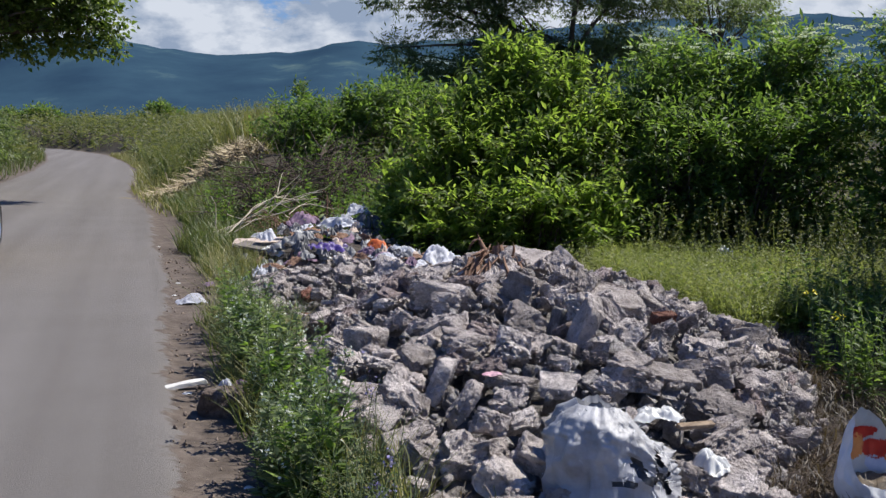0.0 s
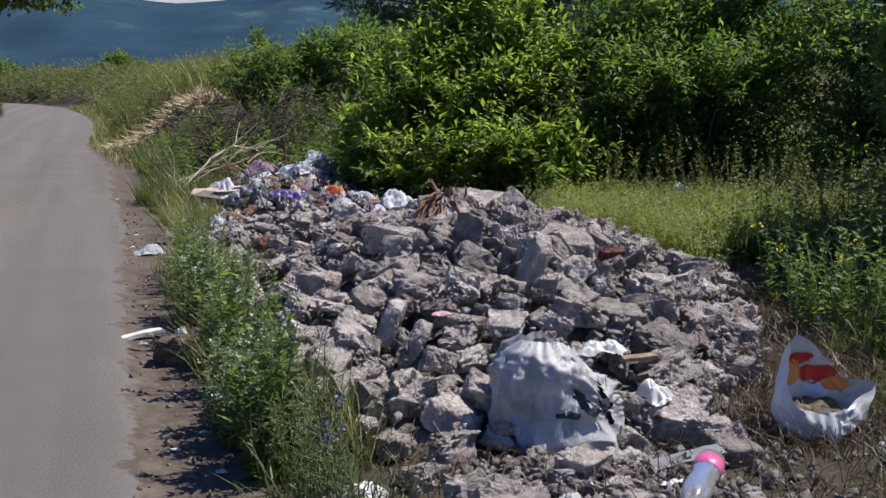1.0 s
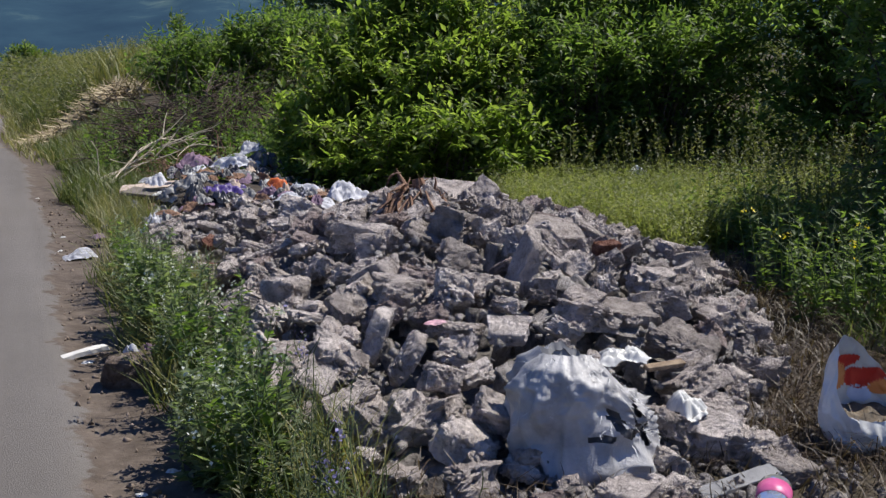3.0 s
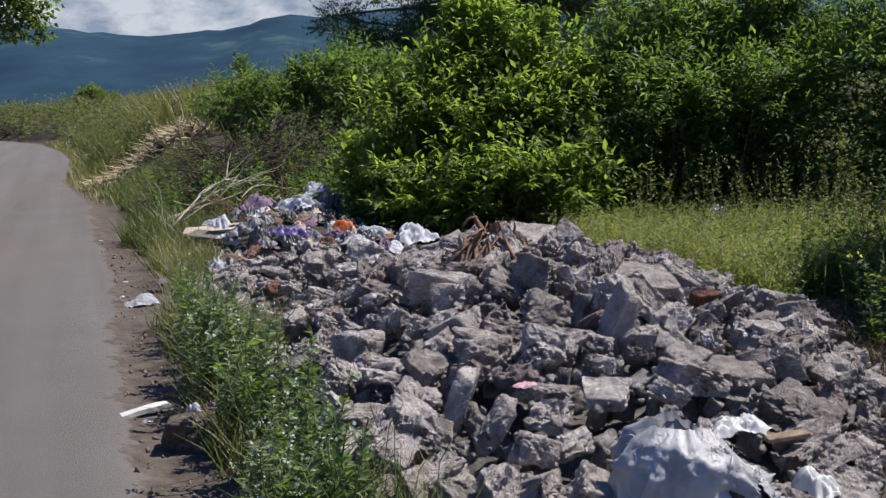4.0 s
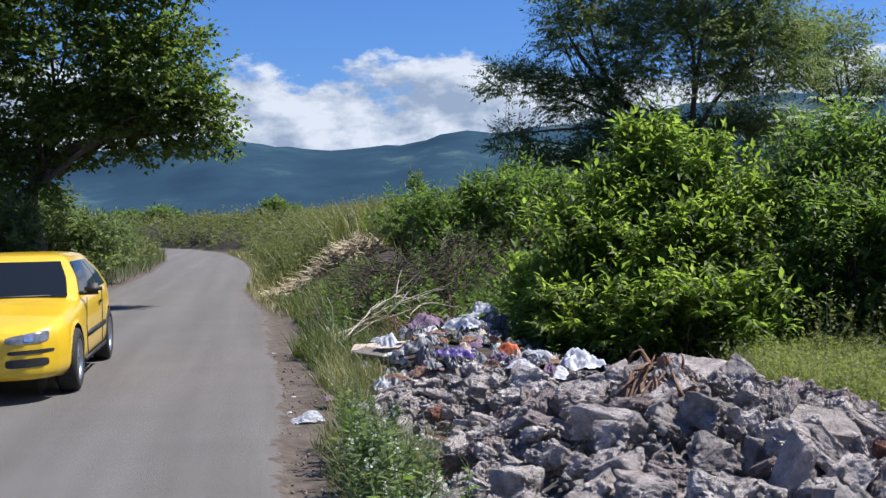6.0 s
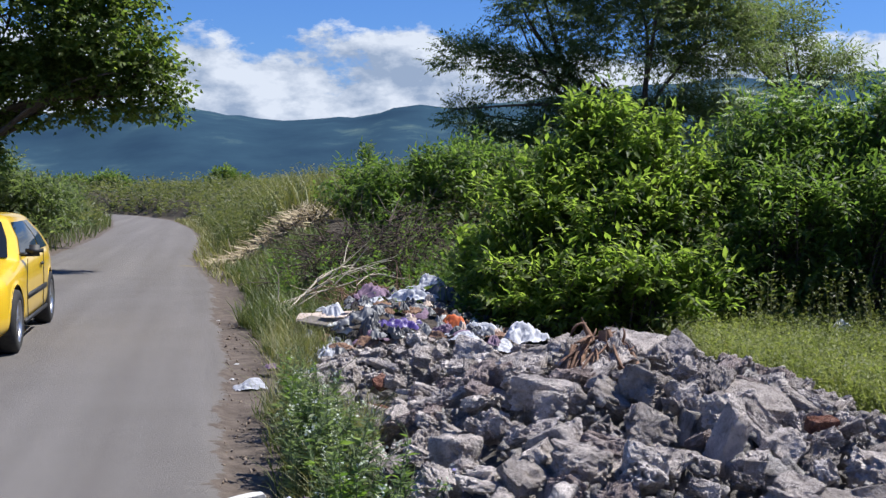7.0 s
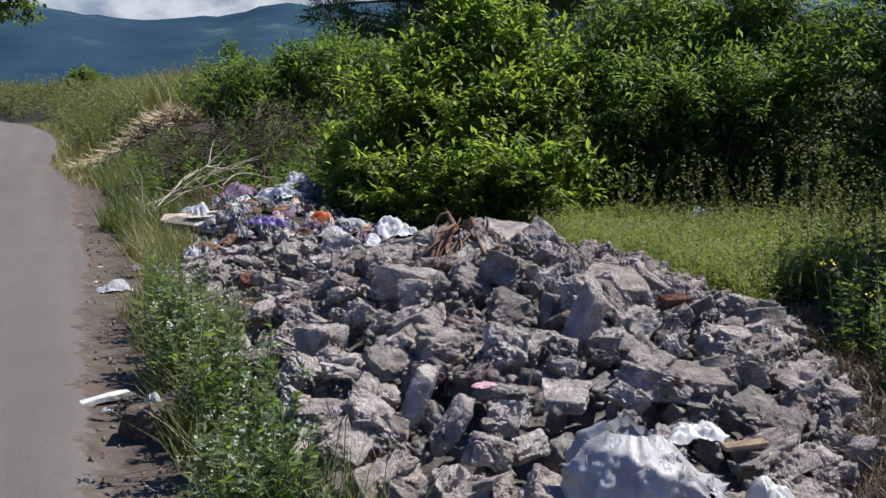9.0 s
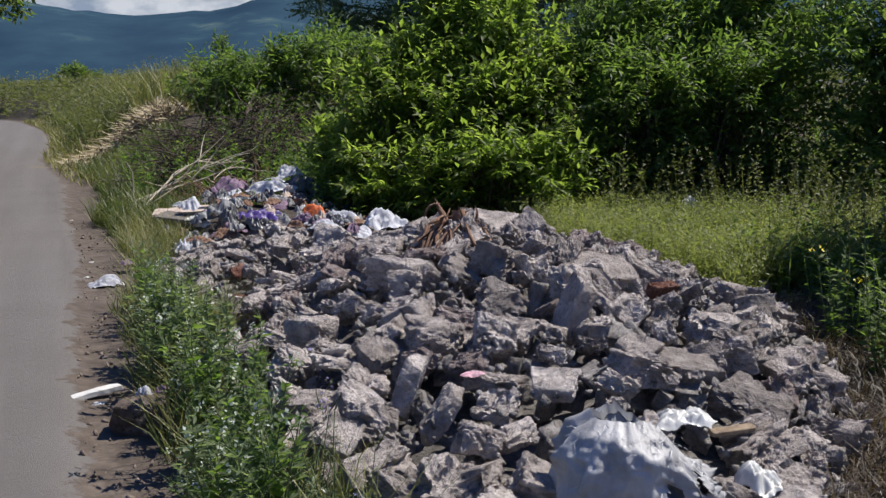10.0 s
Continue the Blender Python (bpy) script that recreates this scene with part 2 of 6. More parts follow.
def mesh_of(name, verts, faces, mat=None, smooth=False):
    """A mesh from arrays: all faces with the same number of corners."""
    verts, faces = np.asarray(verts, np.float32), np.asarray(faces, np.int32)
    me = bpy.data.meshes.new(name)
    k = faces.shape[1]
    me.vertices.add(len(verts))
    me.vertices.foreach_set("co", verts.ravel())
    me.loops.add(faces.size)
    me.loops.foreach_set("vertex_index", faces.ravel())
    me.polygons.add(len(faces))
    me.polygons.foreach_set("loop_start", np.arange(0, faces.size, k, dtype=np.int32))
    if smooth:
        me.polygons.foreach_set("use_smooth", np.ones(len(faces), bool))
    me.update(calc_edges=True)
    if mat:
        me.materials.append(mat)
    return me


def bm_mesh(name, bm, mat=None, smooth=False):
    me = bpy.data.meshes.new(name)
    bm.to_mesh(me)
    bm.free()
    if smooth:
        for p in me.polygons:
            p.use_smooth = True
    if mat:
        me.materials.append(mat)
    return me


def part(name, data, mat=None, parent=None, label="", smooth=False):
    """One mesh object, under a thing or a part."""
    if isinstance(data, bmesh.types.BMesh):
        data = bm_mesh(name, data, mat, smooth)
    ob = new(name, data)
    ob.parent = parent
    return tagged(ob, label)


def thing(name, label, category, group="", at=None, kind=""):
    ob = new(name)
    ob.empty_display_size = 0.2
    if at is not None:
        ob.matrix_world = at
    return tagged(ob, label, category, group, kind)


rng = np.random.default_rng(7)


def unit(a):
    return a / np.maximum(np.linalg.norm(a, axis=-1, keepdims=True), 1e-9)


def leaves(base, way, length, width, droop=0.15, fold=0.12):
    """Pointed, folded leaves with four triangles each. base, way: (n, 3); length, width: n or one."""
    n = len(base)
    way = unit(way)
    length, width = np.broadcast_to(length, n)[:, None], np.broadcast_to(width, n)[:, None]
    up = np.array([0.0, 0.0, 1.0]) + rng.normal(0, 0.45, (n, 3))
    across = unit(np.cross(way, up))
    nor = np.cross(across, way)
    a = base
    mid = base + way * length * 0.45 - nor * length * fold * 0.5
    tip = base + way * length - nor * length * droop
    l = base + way * length * 0.4 + across * width * 0.5 + nor * length * fold * 0.4
    r = base + way * length * 0.4 - across * width * 0.5 + nor * length * fold * 0.4
    v = np.stack([a, mid, tip, l, r], 1).reshape(-1, 3)
    f = np.array([[0, 1, 3], [3, 1, 2], [2, 1, 4], [4, 1, 0]])
    return v, (np.arange(n)[:, None, None] * 5 + f).reshape(-1, 3)


def blades(base, way, length, width, bend=0.35):
    """Grass blades: a narrow bent strip of three triangles each."""
    n = len(base)
    way = unit(way)
    length, width = np.broadcast_to(length, n)[:, None], np.broadcast_to(width, n)[:, None]
    side = rng.normal(0, 1, (n, 3))
    side[:, 2] = 0
    side = unit(side)
    lean = unit(np.cross(side, [0, 0, 1.0]))
    m = base + way * length * 0.55 + lean * length * bend * 0.22
    t = base + way * length * 0.96 + lean * length * bend
    t[:, 2] -= (length * bend * bend * 0.6)[:, 0]
    v = np.stack([base - side * width * 0.5, base + side * width * 0.5, m - side * width * 0.4, m + side * width * 0.4, t], 1).reshape(-1, 3)
    f = np.array([[0, 1, 2], [1, 3, 2], [2, 3, 4]])
    return v, (np.arange(n)[:, None, None] * 5 + f).reshape(-1, 3)


def joined(*pairs):
    vs, fs, k = [], [], 0
    for v, f in pairs:
        vs.append(v), fs.append(f + k)
        k += len(v)
    return np.concatenate(vs), np.concatenate(fs)


def tubes(paths, sides=5):
    """Tapered round limbs: each path is an (m, 4) array of x, y, z, radius. Quads."""
    vs, fs, k = [], [], 0
    for p in paths:
        p = np.asarray(p, float)
        m = len(p)
        d = unit(np.gradient(p[:, :3], axis=0))
        ref = np.where(np.abs(d[:, 2:3]) > 0.9, [[1.0, 0, 0]], [[0, 0, 1.0]])
        u = unit(np.cross(d, ref))
        w = np.cross(d, u)
        a = np.linspace(0, 2 * np.pi, sides, endpoint=False)
        ring = p[:, None, :3] + p[:, None, 3:4] * (np.cos(a)[None, :, None] * u[:, None] + np.sin(a)[None, :, None] * w[:, None])
        vs.append(ring.reshape(-1, 3))
        i, j = np.meshgrid(np.arange(m - 1), np.arange(sides), indexing="ij")
        j2 = (j + 1) % sides
        fs.append(np.stack([i * sides + j, i * sides + j2, (i + 1) * sides + j2, (i + 1) * sides + j], -1).reshape(-1, 4) + k)
        k += m * sides
    return np.concatenate(vs), np.concatenate(fs)


def smooth01(a, b, v):
    t = np.clip((np.asarray(v, float) - a) / (b - a), 0, 1)
    return t * t * (3 - 2 * t)


def wave(x, y, s, seed=0.0):
    """Cheap smooth unevenness, about -1 to 1."""
    x, y = np.asarray(x, float) * s, np.asarray(y, float) * s
    return (np.sin(1.7 * x + 0.9 * y + seed) + np.sin(-1.1 * x + 2.3 * y + 1.3 + seed * 2) + np.sin(3.1 * x + 1.9 * y + 2.1 + seed) * 0.6) / 2.6


# ---- the lie of the land ----
EDGE_Y = [-30, -6, 0, 4, 5.6, 7.2, 9, 11.9, 15.3, 20.1, 26.9, 31, 37.8, 47.8, 60.8, 71.5, 82, 95]
EDGE_X = [9, 2.2, 0.5, -0.62, -1.1, -1.57, -2.12, -2.9, -4.05, -5.5, -8.1, -9.3, -11.3, -14.8, -20.1, -26, -35, -52]


def edge(y):
    """The road's edge on the side of the heap."""
    return np.interp(y, EDGE_Y, EDGE_X)


def road_width(y):
    return np.interp(y, [-10, 8, 14, 20, 24, 40, 70], [5.6, 5.2, 4.6, 3.6, 3.2, 3.3, 3.0])


def land(x, y):
    """Height of the ground."""
    s = (x - edge(y)) * 0.95
    bank = 1.0 * smooth01(0.5, 2.8, s) * smooth01(14.5, 21, y) + 0.02 * smooth01(0.5, 2.5, s) * (1 - smooth01(14.5, 21, y))
    bank = bank + 0.5 * smooth01(2.5, 9, s) * smooth01(14, 30, y)
    rough = 0.03 * wave(x, y, 1.7) * smooth01(0.25, 0.9, s) + 0.004 * wave(x, y, 3.7, 2) * smooth01(0.1, 0.4, s)
    ls = -s - road_width(y)
    left = 0.25 * smooth01(0.2, 2.0, ls) + 0.05 * wave(x, y, 0.9) * smooth01(0.3, 1, ls)
    lip = -0.035 * smooth01(-0.03, 0.12, s) * (1 - smooth01(0.5, 0.9, s))
    far = smooth01(150, 400, np.hypot(x, y))
    return (bank + rough + left + lip) * (1 - far)


def heap(x, y):
    """Height of the mound of rubble above its foot."""
    dx, dy = x - 0.72, y - 8.0
    r2 = (dx / np.where(dx < 0, 1.65, 1.72)) ** 2 + (dy / np.where(dy < 0, 3.45, 2.4)) ** 2
    h = 0.60 * np.clip(1 - r2, 0, 1) ** 0.85 * (1 - 0.14 * smooth01(0.3, 1.4, dx) * smooth01(-0.6, 0.8, dy))
    h = h - 0.16 * np.exp(-((x - 0.66) / 0.22) ** 2 - ((y - 6.5) / 0.26) ** 2)
    low = 0.26 * np.clip(1 - ((x + 0.75) / 1.25) ** 2 - ((y - 10.6) / 2.4) ** 2, 0, 1)
    front = 0.05 * np.clip(1 - ((x - 1.15) / 0.95) ** 2 - ((y - 4.3) / 0.7) ** 2, 0, 1)
    return np.maximum(np.maximum(h, low), front)


def ground_line(lo, hi, first, grow):
    out, d = [0.0], first
    while out[-1] < hi:
        out.append(out[-1] + d)
        d *= grow
    neg, d = [0.0], first
    while neg[-1] > lo:
        neg.append(neg[-1] - d)
        d *= grow
    return np.array(neg[:0:-1] + out)


def build_ground():
    gx = ground_line(-3600, 3600, 0.09, 1.028)
    gy = 7.0 + ground_line(-400, 4600, 0.10, 1.026)
    X, Y = np.meshgrid(gx, gy, indexing="ij")
    # follow the road so that its edge lies along the grid
    Xs = X + np.where(np.abs(X) < 400, edge(np.clip(Y, -30, 95)) * (1 - smooth01(60, 400, np.abs(X))) * (1 - smooth01(95, 300, np.abs(Y))), 0)
    Z = land(Xs, Y)
    n, m = X.shape
    i, j = np.meshgrid(np.arange(n - 1), np.arange(m - 1), indexing="ij")
    a = i * m + j
    f = np.stack([a, a + m, a + m + 1, a + 1], -1).reshape(-1, 4)
    me = mesh_of("ground", np.stack([Xs, Y, Z], -1).reshape(-1, 3), f, ground_material(), True)
    s = (Xs - edge(Y)) * 0.95
    away = np.maximum(s, -s - road_width(Y)) + smooth01(90, 100, Y) * 50
    at = me.attributes.new("side", "FLOAT", "POINT")
    at.data.foreach_set("value", np.clip(away, -3, 5).astype(np.float32).ravel())
    tagged(new("ground", me), "worn dusty asphalt lane with bare soil verge and weedy earth", "ground", kind="structure")


build_ground()


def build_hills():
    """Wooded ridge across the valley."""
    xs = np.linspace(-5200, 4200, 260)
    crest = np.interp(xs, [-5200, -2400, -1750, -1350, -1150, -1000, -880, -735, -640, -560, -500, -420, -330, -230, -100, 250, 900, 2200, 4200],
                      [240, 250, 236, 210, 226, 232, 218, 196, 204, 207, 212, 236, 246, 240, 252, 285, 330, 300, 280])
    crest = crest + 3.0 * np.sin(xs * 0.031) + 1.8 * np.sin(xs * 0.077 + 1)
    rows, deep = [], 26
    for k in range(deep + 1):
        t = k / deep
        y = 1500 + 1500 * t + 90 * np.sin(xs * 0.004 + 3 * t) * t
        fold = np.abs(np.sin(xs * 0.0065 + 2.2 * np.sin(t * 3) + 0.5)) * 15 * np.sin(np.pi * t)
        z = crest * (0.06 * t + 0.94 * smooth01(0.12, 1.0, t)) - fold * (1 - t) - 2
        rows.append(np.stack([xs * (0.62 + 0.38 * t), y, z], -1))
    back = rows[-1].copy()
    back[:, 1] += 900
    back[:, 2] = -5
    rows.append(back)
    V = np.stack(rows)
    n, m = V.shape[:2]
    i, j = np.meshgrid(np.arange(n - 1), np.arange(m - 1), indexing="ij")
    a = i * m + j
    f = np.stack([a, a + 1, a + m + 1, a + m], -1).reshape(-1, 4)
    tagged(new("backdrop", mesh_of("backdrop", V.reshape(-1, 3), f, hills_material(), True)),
           "wooded hills across the valley, haze painted blue into their colour", "hills", kind="structure")


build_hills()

# ---- the heap of rubble ----


def chunk_mesh(name, seed, mat, flat=1.0, cuts=1, rough=0.085, steps=(0.3, 0.16, 0.085, 0.05)):
    """A broken lump about 1 across: the hull of a few points, with chipped edges and uneven faces."""
    r = random.Random(seed)
    bm = bmesh.new()
    for sx in (-1, 1):
        for sy in (-1, 1):
            for sz in (-1, 1):
                bm.verts.new((sx * r.uniform(0.28, 0.5), sy * r.uniform(0.26, 0.5), sz * r.uniform(0.25, 0.5) * flat))
    for k in range(r.randint(2, 5)):
        d = Vector((r.gauss(0, 1), r.gauss(0, 1), r.gauss(0, 1))).normalized()
        bm.verts.new((d.x * 0.5, d.y * 0.5, d.z * 0.48 * flat))
    bmesh.ops.convex_hull(bm, input=bm.verts[:])
    bmesh.ops.delete(bm, geom=[v for v in bm.verts if not v.link_faces], context="VERTS")
    bmesh.ops.dissolve_limit(bm, angle_limit=radians(13), verts=bm.verts[:], edges=bm.edges[:])
    bmesh.ops.bevel(bm, geom=bm.edges[:], offset=0.02, segments=1, affect="EDGES", clamp_overlap=True)
    bmesh.ops.triangulate(bm, faces=bm.faces[:])
    if cuts:
        for far in steps:
            bmesh.ops.subdivide_edges(bm, edges=[e for e in bm.edges if e.calc_length() > far], cuts=cuts, use_grid_fill=True)
            bmesh.ops.triangulate(bm, faces=bm.faces[:])
    o = Vector((seed * 3.7, seed * 1.3, 0))
    bm.normal_update()
    ways = [(v, v.normal.copy()) for v in bm.verts]
    for v, way in ways:
        worn = min(1.0, max(0.16, 0.6 + 1.9 * noise.noise(v.co * 1.5 + o * 2)))
        k = noise.noise(v.co * 2.1 + o) * rough * 1.0 + (noise.noise(v.co * 5 + o) * 0.9 + noise.noise(v.co * 10 + o) * 0.8 + noise.noise(v.co * 20 + o) * 0.75) * rough * worn
        k -= max(0.0, noise.noise(v.co * 3.3 + o * 3) - 0.22) * rough * 4.0
        k -= max(0.0, noise.noise(v.co * 8 + o) - 0.15) * rough * 3.6 * worn
        v.co += (way + v.co.normalized() * 0.35) * (k * 0.8)
    bm.normal_update()
    return bm_mesh(name, bm, mat)


ROCKS = [chunk_mesh("concrete_chunk", 11 + k, CONCRETE, (1.0, 0.8, 1.1, 0.62, 0.9, 0.5)[k % 6], 1) for k in range(14)]
SLABS = [chunk_mesh("concrete_slab", 41 + k, CONCRETE, 0.34, 1, 0.03) for k in range(5)]
PINKS = [chunk_mesh("plaster_chunk", 61 + k, PLASTER, 0.8, 1) for k in range(3)]
BRICKS = [chunk_mesh("brick_piece", 71 + k, BRICK, 0.6, 1, 0.03) for k in range(3)]

rubble = thing("rubble_heap", "heap of broken grey concrete and plaster rubble dumped beside the lane", "rubble", at=pose(0.7, 7.5, 0))
placed = []


def lump(meshes, k, x, y, z, w, d, h, rz=0.0, rx=0.0, ry=0.0, name="concrete_chunk"):
    ob = new(name, meshes[k % len(meshes)])
    ob.parent = rubble
    ob.matrix_parent_inverse = rubble.matrix_world.inverted()
    m = pose(x, y, z, rx, ry, rz) @ Matrix.Diagonal((w, d, h, 1))
    ob.matrix_basis = m
    placed.append((x, y, 0.5 * max(w, d)))
    return ob


def foot(x, y):
    return float(land(np.float64(x), np.float64(y)) + heap(np.float64(x), np.float64(y)))


def build_mound():
    """The fine stuff between the lumps."""
    xs, ys = np.arange(-2.3, 2.7, 0.07), np.arange(3.4, 13.4, 0.07)
    X, Y = np.meshgrid(xs, ys, indexing="ij")
    h = heap(X, Y)
    Z = land(X, Y) + h - 0.03 - 0.10 * (h < 0.02) - 0.21 * smooth01(0.06, 0.3, h)
    Z = Z + 0.03 * wave(X, Y, 9) + 0.02 * wave(X, Y, 23, 1.0)
    n, m = X.shape
    i, j = np.meshgrid(np.arange(n - 1), np.arange(m - 1), indexing="ij")
    a = i * m + j
    f = np.stack([a, a + m, a + m + 1, a + 1], -1).reshape(-1, 4)
    keep = (h[:-1, :-1] + h[1:, 1:]).reshape(-1) > 0.0
    ob = part("mound", mesh_of("mound", np.stack([X, Y, Z], -1).reshape(-1, 3), f[keep], GRAVEL), None, rubble, "grey dust and grit between the lumps, darkened for gap shade")
    ob.matrix_parent_inverse = rubble.matrix_world.inverted()


build_mound()
lump(ROCKS, 1, 0.12, 14.79, 0.04, 0.39, 0.38, 0.40, 55, 34, -30, "concrete_chunk")
lump(SLABS, 4, 0.78, 8.40, 0.65, 0.43, 0.41, 0.38, -8, 20, 7, "concrete_slab")
lump(ROCKS, 2, 1.94, 13.18, 0.03, 0.37, 0.35, 0.35, 13, 8, 6, "concrete_chunk")
lump(ROCKS, 13, 0.65, 7.09, 0.60, 0.24, 0.25, 0.28, 60, 11, 21, "concrete_chunk")
lump(ROCKS, 7, 0.92, 7.32, 0.62, 0.24, 0.24, 0.26, 59, 34, 3, "concrete_chunk")
lump(ROCKS, 5, 0.46, 7.09, 0.58, 0.24, 0.21, 0.19, 0, 30, 25, "concrete_chunk")
lump(ROCKS, 8, 0.19, 6.98, 0.52, 0.21, 0.20, 0.19, -4, -14, -8, "concrete_chunk")
lump(SLABS, 2, 0.20, 6.51, 0.46, 0.34, 0.18, 0.40, -40, 10, -28, "concrete_slab")
lump(ROCKS, 8, -0.37, 10.16, 0.27, 0.38, 0.35, 0.34, -21, -28, 1, "concrete_chunk")
lump(ROCKS, 12, 0.04, 7.64, 0.53, 0.30, 0.23, 0.18, 21, -24, 27, "concrete_chunk")
lump(SLABS, 9, 0.93, 6.42, 0.50, 0.40, 0.21, 0.38, 20, 2, -64, "concrete_slab")
lump(ROCKS, 2, 1.16, 6.38, 0.47, 0.19, 0.20, 0.21, -18, 37, 31, "concrete_chunk")
lump(PINKS, 10, 1.44, 6.90, 0.49, 0.16, 0.17, 0.18, 55, -8, 16, "plaster_chunk")
lump(SLABS, 13, 1.21, 7.03, 0.56, 0.41, 0.39, 0.31, 2, 15, 10, "concrete_slab")
lump(ROCKS, 7, 2.32, 9.59, 0.06, 0.37, 0.32, 0.29, 36, 12, -3, "concrete_chunk")
lump(SLABS, 10, 2.53, 9.04, 0.05, 0.38, 0.36, 0.44, -9, 14, 1, "concrete_slab")
lump(ROCKS, 2, 1.59, 6.47, 0.37, 0.24, 0.23, 0.23, -33, -13, 14, "concrete_chunk")
lump(ROCKS, 7, 2.45, 8.16, 0.05, 0.26, 0.28, 0.32, 45, 9, 19, "concrete_chunk")
lump(ROCKS, 8, 0.65, 6.14, 0.45, 0.19, 0.18, 0.18, -23, 35, 14, "concrete_chunk")
lump(ROCKS, 6, 0.99, 6.14, 0.45, 0.13, 0.12, 0.12, 7, 1, 8, "concrete_chunk")
lump(SLABS, 9, 0.76, 5.69, 0.37, 0.23, 0.22, 0.26, -11, 21, 0, "concrete_slab")
lump(ROCKS, 0, 1.14, 5.97, 0.41, 0.22, 0.18, 0.15, 46, 22, -11, "concrete_chunk")
lump(SLABS, 10, 1.33, 5.91, 0.36, 0.31, 0.30, 0.34, 24, 9, 6, "concrete_slab")
lump(ROCKS, 1, 1.54, 5.71, 0.25, 0.37, 0.27, 0.18, -54, 7, 12, "concrete_chunk")
lump(ROCKS, 13, 1.49, 5.38, 0.18, 0.29, 0.23, 0.18, 31, -28, -16, "concrete_chunk")
lump(ROCKS, 11, 0.52, 5.55, 0.32, 0.19, 0.16, 0.15, -35, 29, -5, "concrete_chunk")
lump(ROCKS, 3, 0.56, 5.29, 0.28, 0.19, 0.16, 0.15, 31, -34, -10, "concrete_chunk")
lump(SLABS, 11, 0.19, 5.81, 0.33, 0.30, 0.16, 0.29, 20, -32, -70, "concrete_slab")
lump(SLABS, 11, 0.31, 5.52, 0.30, 0.28, 0.15, 0.27, 20, -10, -55, "concrete_slab")
lump(ROCKS, 0, -0.19, 5.85, 0.23, 0.24, 0.20, 0.17, -38, 15, -8, "concrete_chunk")
lump(ROCKS, 0, 0.04, 5.55, 0.25, 0.22, 0.19, 0.17, 35, -19, 32, "concrete_chunk")
lump(ROCKS, 1, 0.01, 5.88, 0.31, 0.22, 0.19, 0.17, -19, 9, 16, "concrete_chunk")
lump(ROCKS, 8, -0.26, 6.67, 0.35, 0.23, 0.22, 0.22, -26, -1, -13, "concrete_chunk")
lump(ROCKS, 12, -0.30, 6.30, 0.30, 0.26, 0.22, 0.18, 32, 18, 27, "concrete_chunk")
lump(PINKS, 3, 0.44, 5.91, 0.38, 0.17, 0.16, 0.15, -12, 9, -24, "plaster_chunk")
lump(ROCKS, 0, 0.07, 6.17, 0.37, 0.25, 0.20, 0.15, -49, 14, 23, "concrete_chunk")
lump(ROCKS, 9, -0.83, 8.67, 0.08, 0.28, 0.23, 0.20, -6, 28, -25, "concrete_chunk")
lump(ROCKS, 13, 0.09, 5.26, 0.19, 0.25, 0.20, 0.16, 34, -1, -12, "concrete_chunk")
lump(ROCKS, 6, 0.42, 5.06, 0.21, 0.22, 0.16, 0.11, 55, -18, 7, "concrete_chunk")
lump(ROCKS, 10, 1.69, 5.49, 0.12, 0.24, 0.22, 0.22, 18, 15, 31, "concrete_chunk")
lump(PINKS, 1, 0.23, 6.01, 0.37, 0.18, 0.15, 0.14, -53, -35, -23, "plaster_chunk")
lump(ROCKS, 11, -0.14, 6.97, 0.41, 0.21, 0.18, 0.16, -6, -20, 28, "concrete_chunk")
lump(ROCKS, 7, -0.43, 7.04, 0.30, 0.22, 0.19, 0.17, 52, 38, -18, "concrete_chunk")
lump(ROCKS, 12, 1.33, 6.39, 0.43, 0.15, 0.16, 0.18, -51, -32, -18, "concrete_chunk")
lump(BRICKS, 6, -1.01, 9.41, 0.21, 0.16, 0.15, 0.15, 36, 16, -17, "brick_piece")
lump(ROCKS, 3, 0.78, 5.93, 0.42, 0.13, 0.12, 0.11, -11, -30, 15, "concrete_chunk")
lump(ROCKS, 1, 1.00, 5.64, 0.36, 0.17, 0.14, 0.13, -48, -36, 17, "concrete_chunk")
lump(ROCKS, 4, -0.10, 6.25, 0.35, 0.16, 0.15, 0.14, -34, 2, -2, "concrete_chunk")
lump(ROCKS, 12, -0.55, 7.09, 0.24, 0.19, 0.18, 0.17, 4, -9, 13, "concrete_chunk")
lump(ROCKS, 8, 0.04, 5.17, 0.14, 0.21, 0.19, 0.19, -57, 7, 26, "concrete_chunk")
lump(ROCKS, 7, 0.31, 5.04, 0.18, 0.25, 0.23, 0.23, 10, 32, 11, "concrete_chunk")
lump(ROCKS, 9, 0.49, 4.86, 0.14, 0.24, 0.22, 0.22, -16, 1, 29, "concrete_chunk")
lump(ROCKS, 4, 0.62, 5.01, 0.21, 0.18, 0.17, 0.16, -16, 14, 29, "concrete_chunk")
lump(ROCKS, 4, 1.48, 5.48, 0.21, 0.23, 0.19, 0.17, -58, 14, -27, "concrete_chunk")
lump(ROCKS, 12, 1.53, 5.23, 0.10, 0.29, 0.22, 0.16, -36, 21, 22, "concrete_chunk")
lump(ROCKS, 3, 1.72, 5.49, 0.09, 0.24, 0.23, 0.24, -6, -7, -1, "concrete_chunk")
lump(PINKS, 0, 1.45, 4.96, 0.03, 0.21, 0.17, 0.14, 47, 9, -34, "plaster_chunk")
lump(ROCKS, 12, 1.64, 4.81, 0.04, 0.20, 0.16, 0.13, -15, 33, -29, "concrete_chunk")
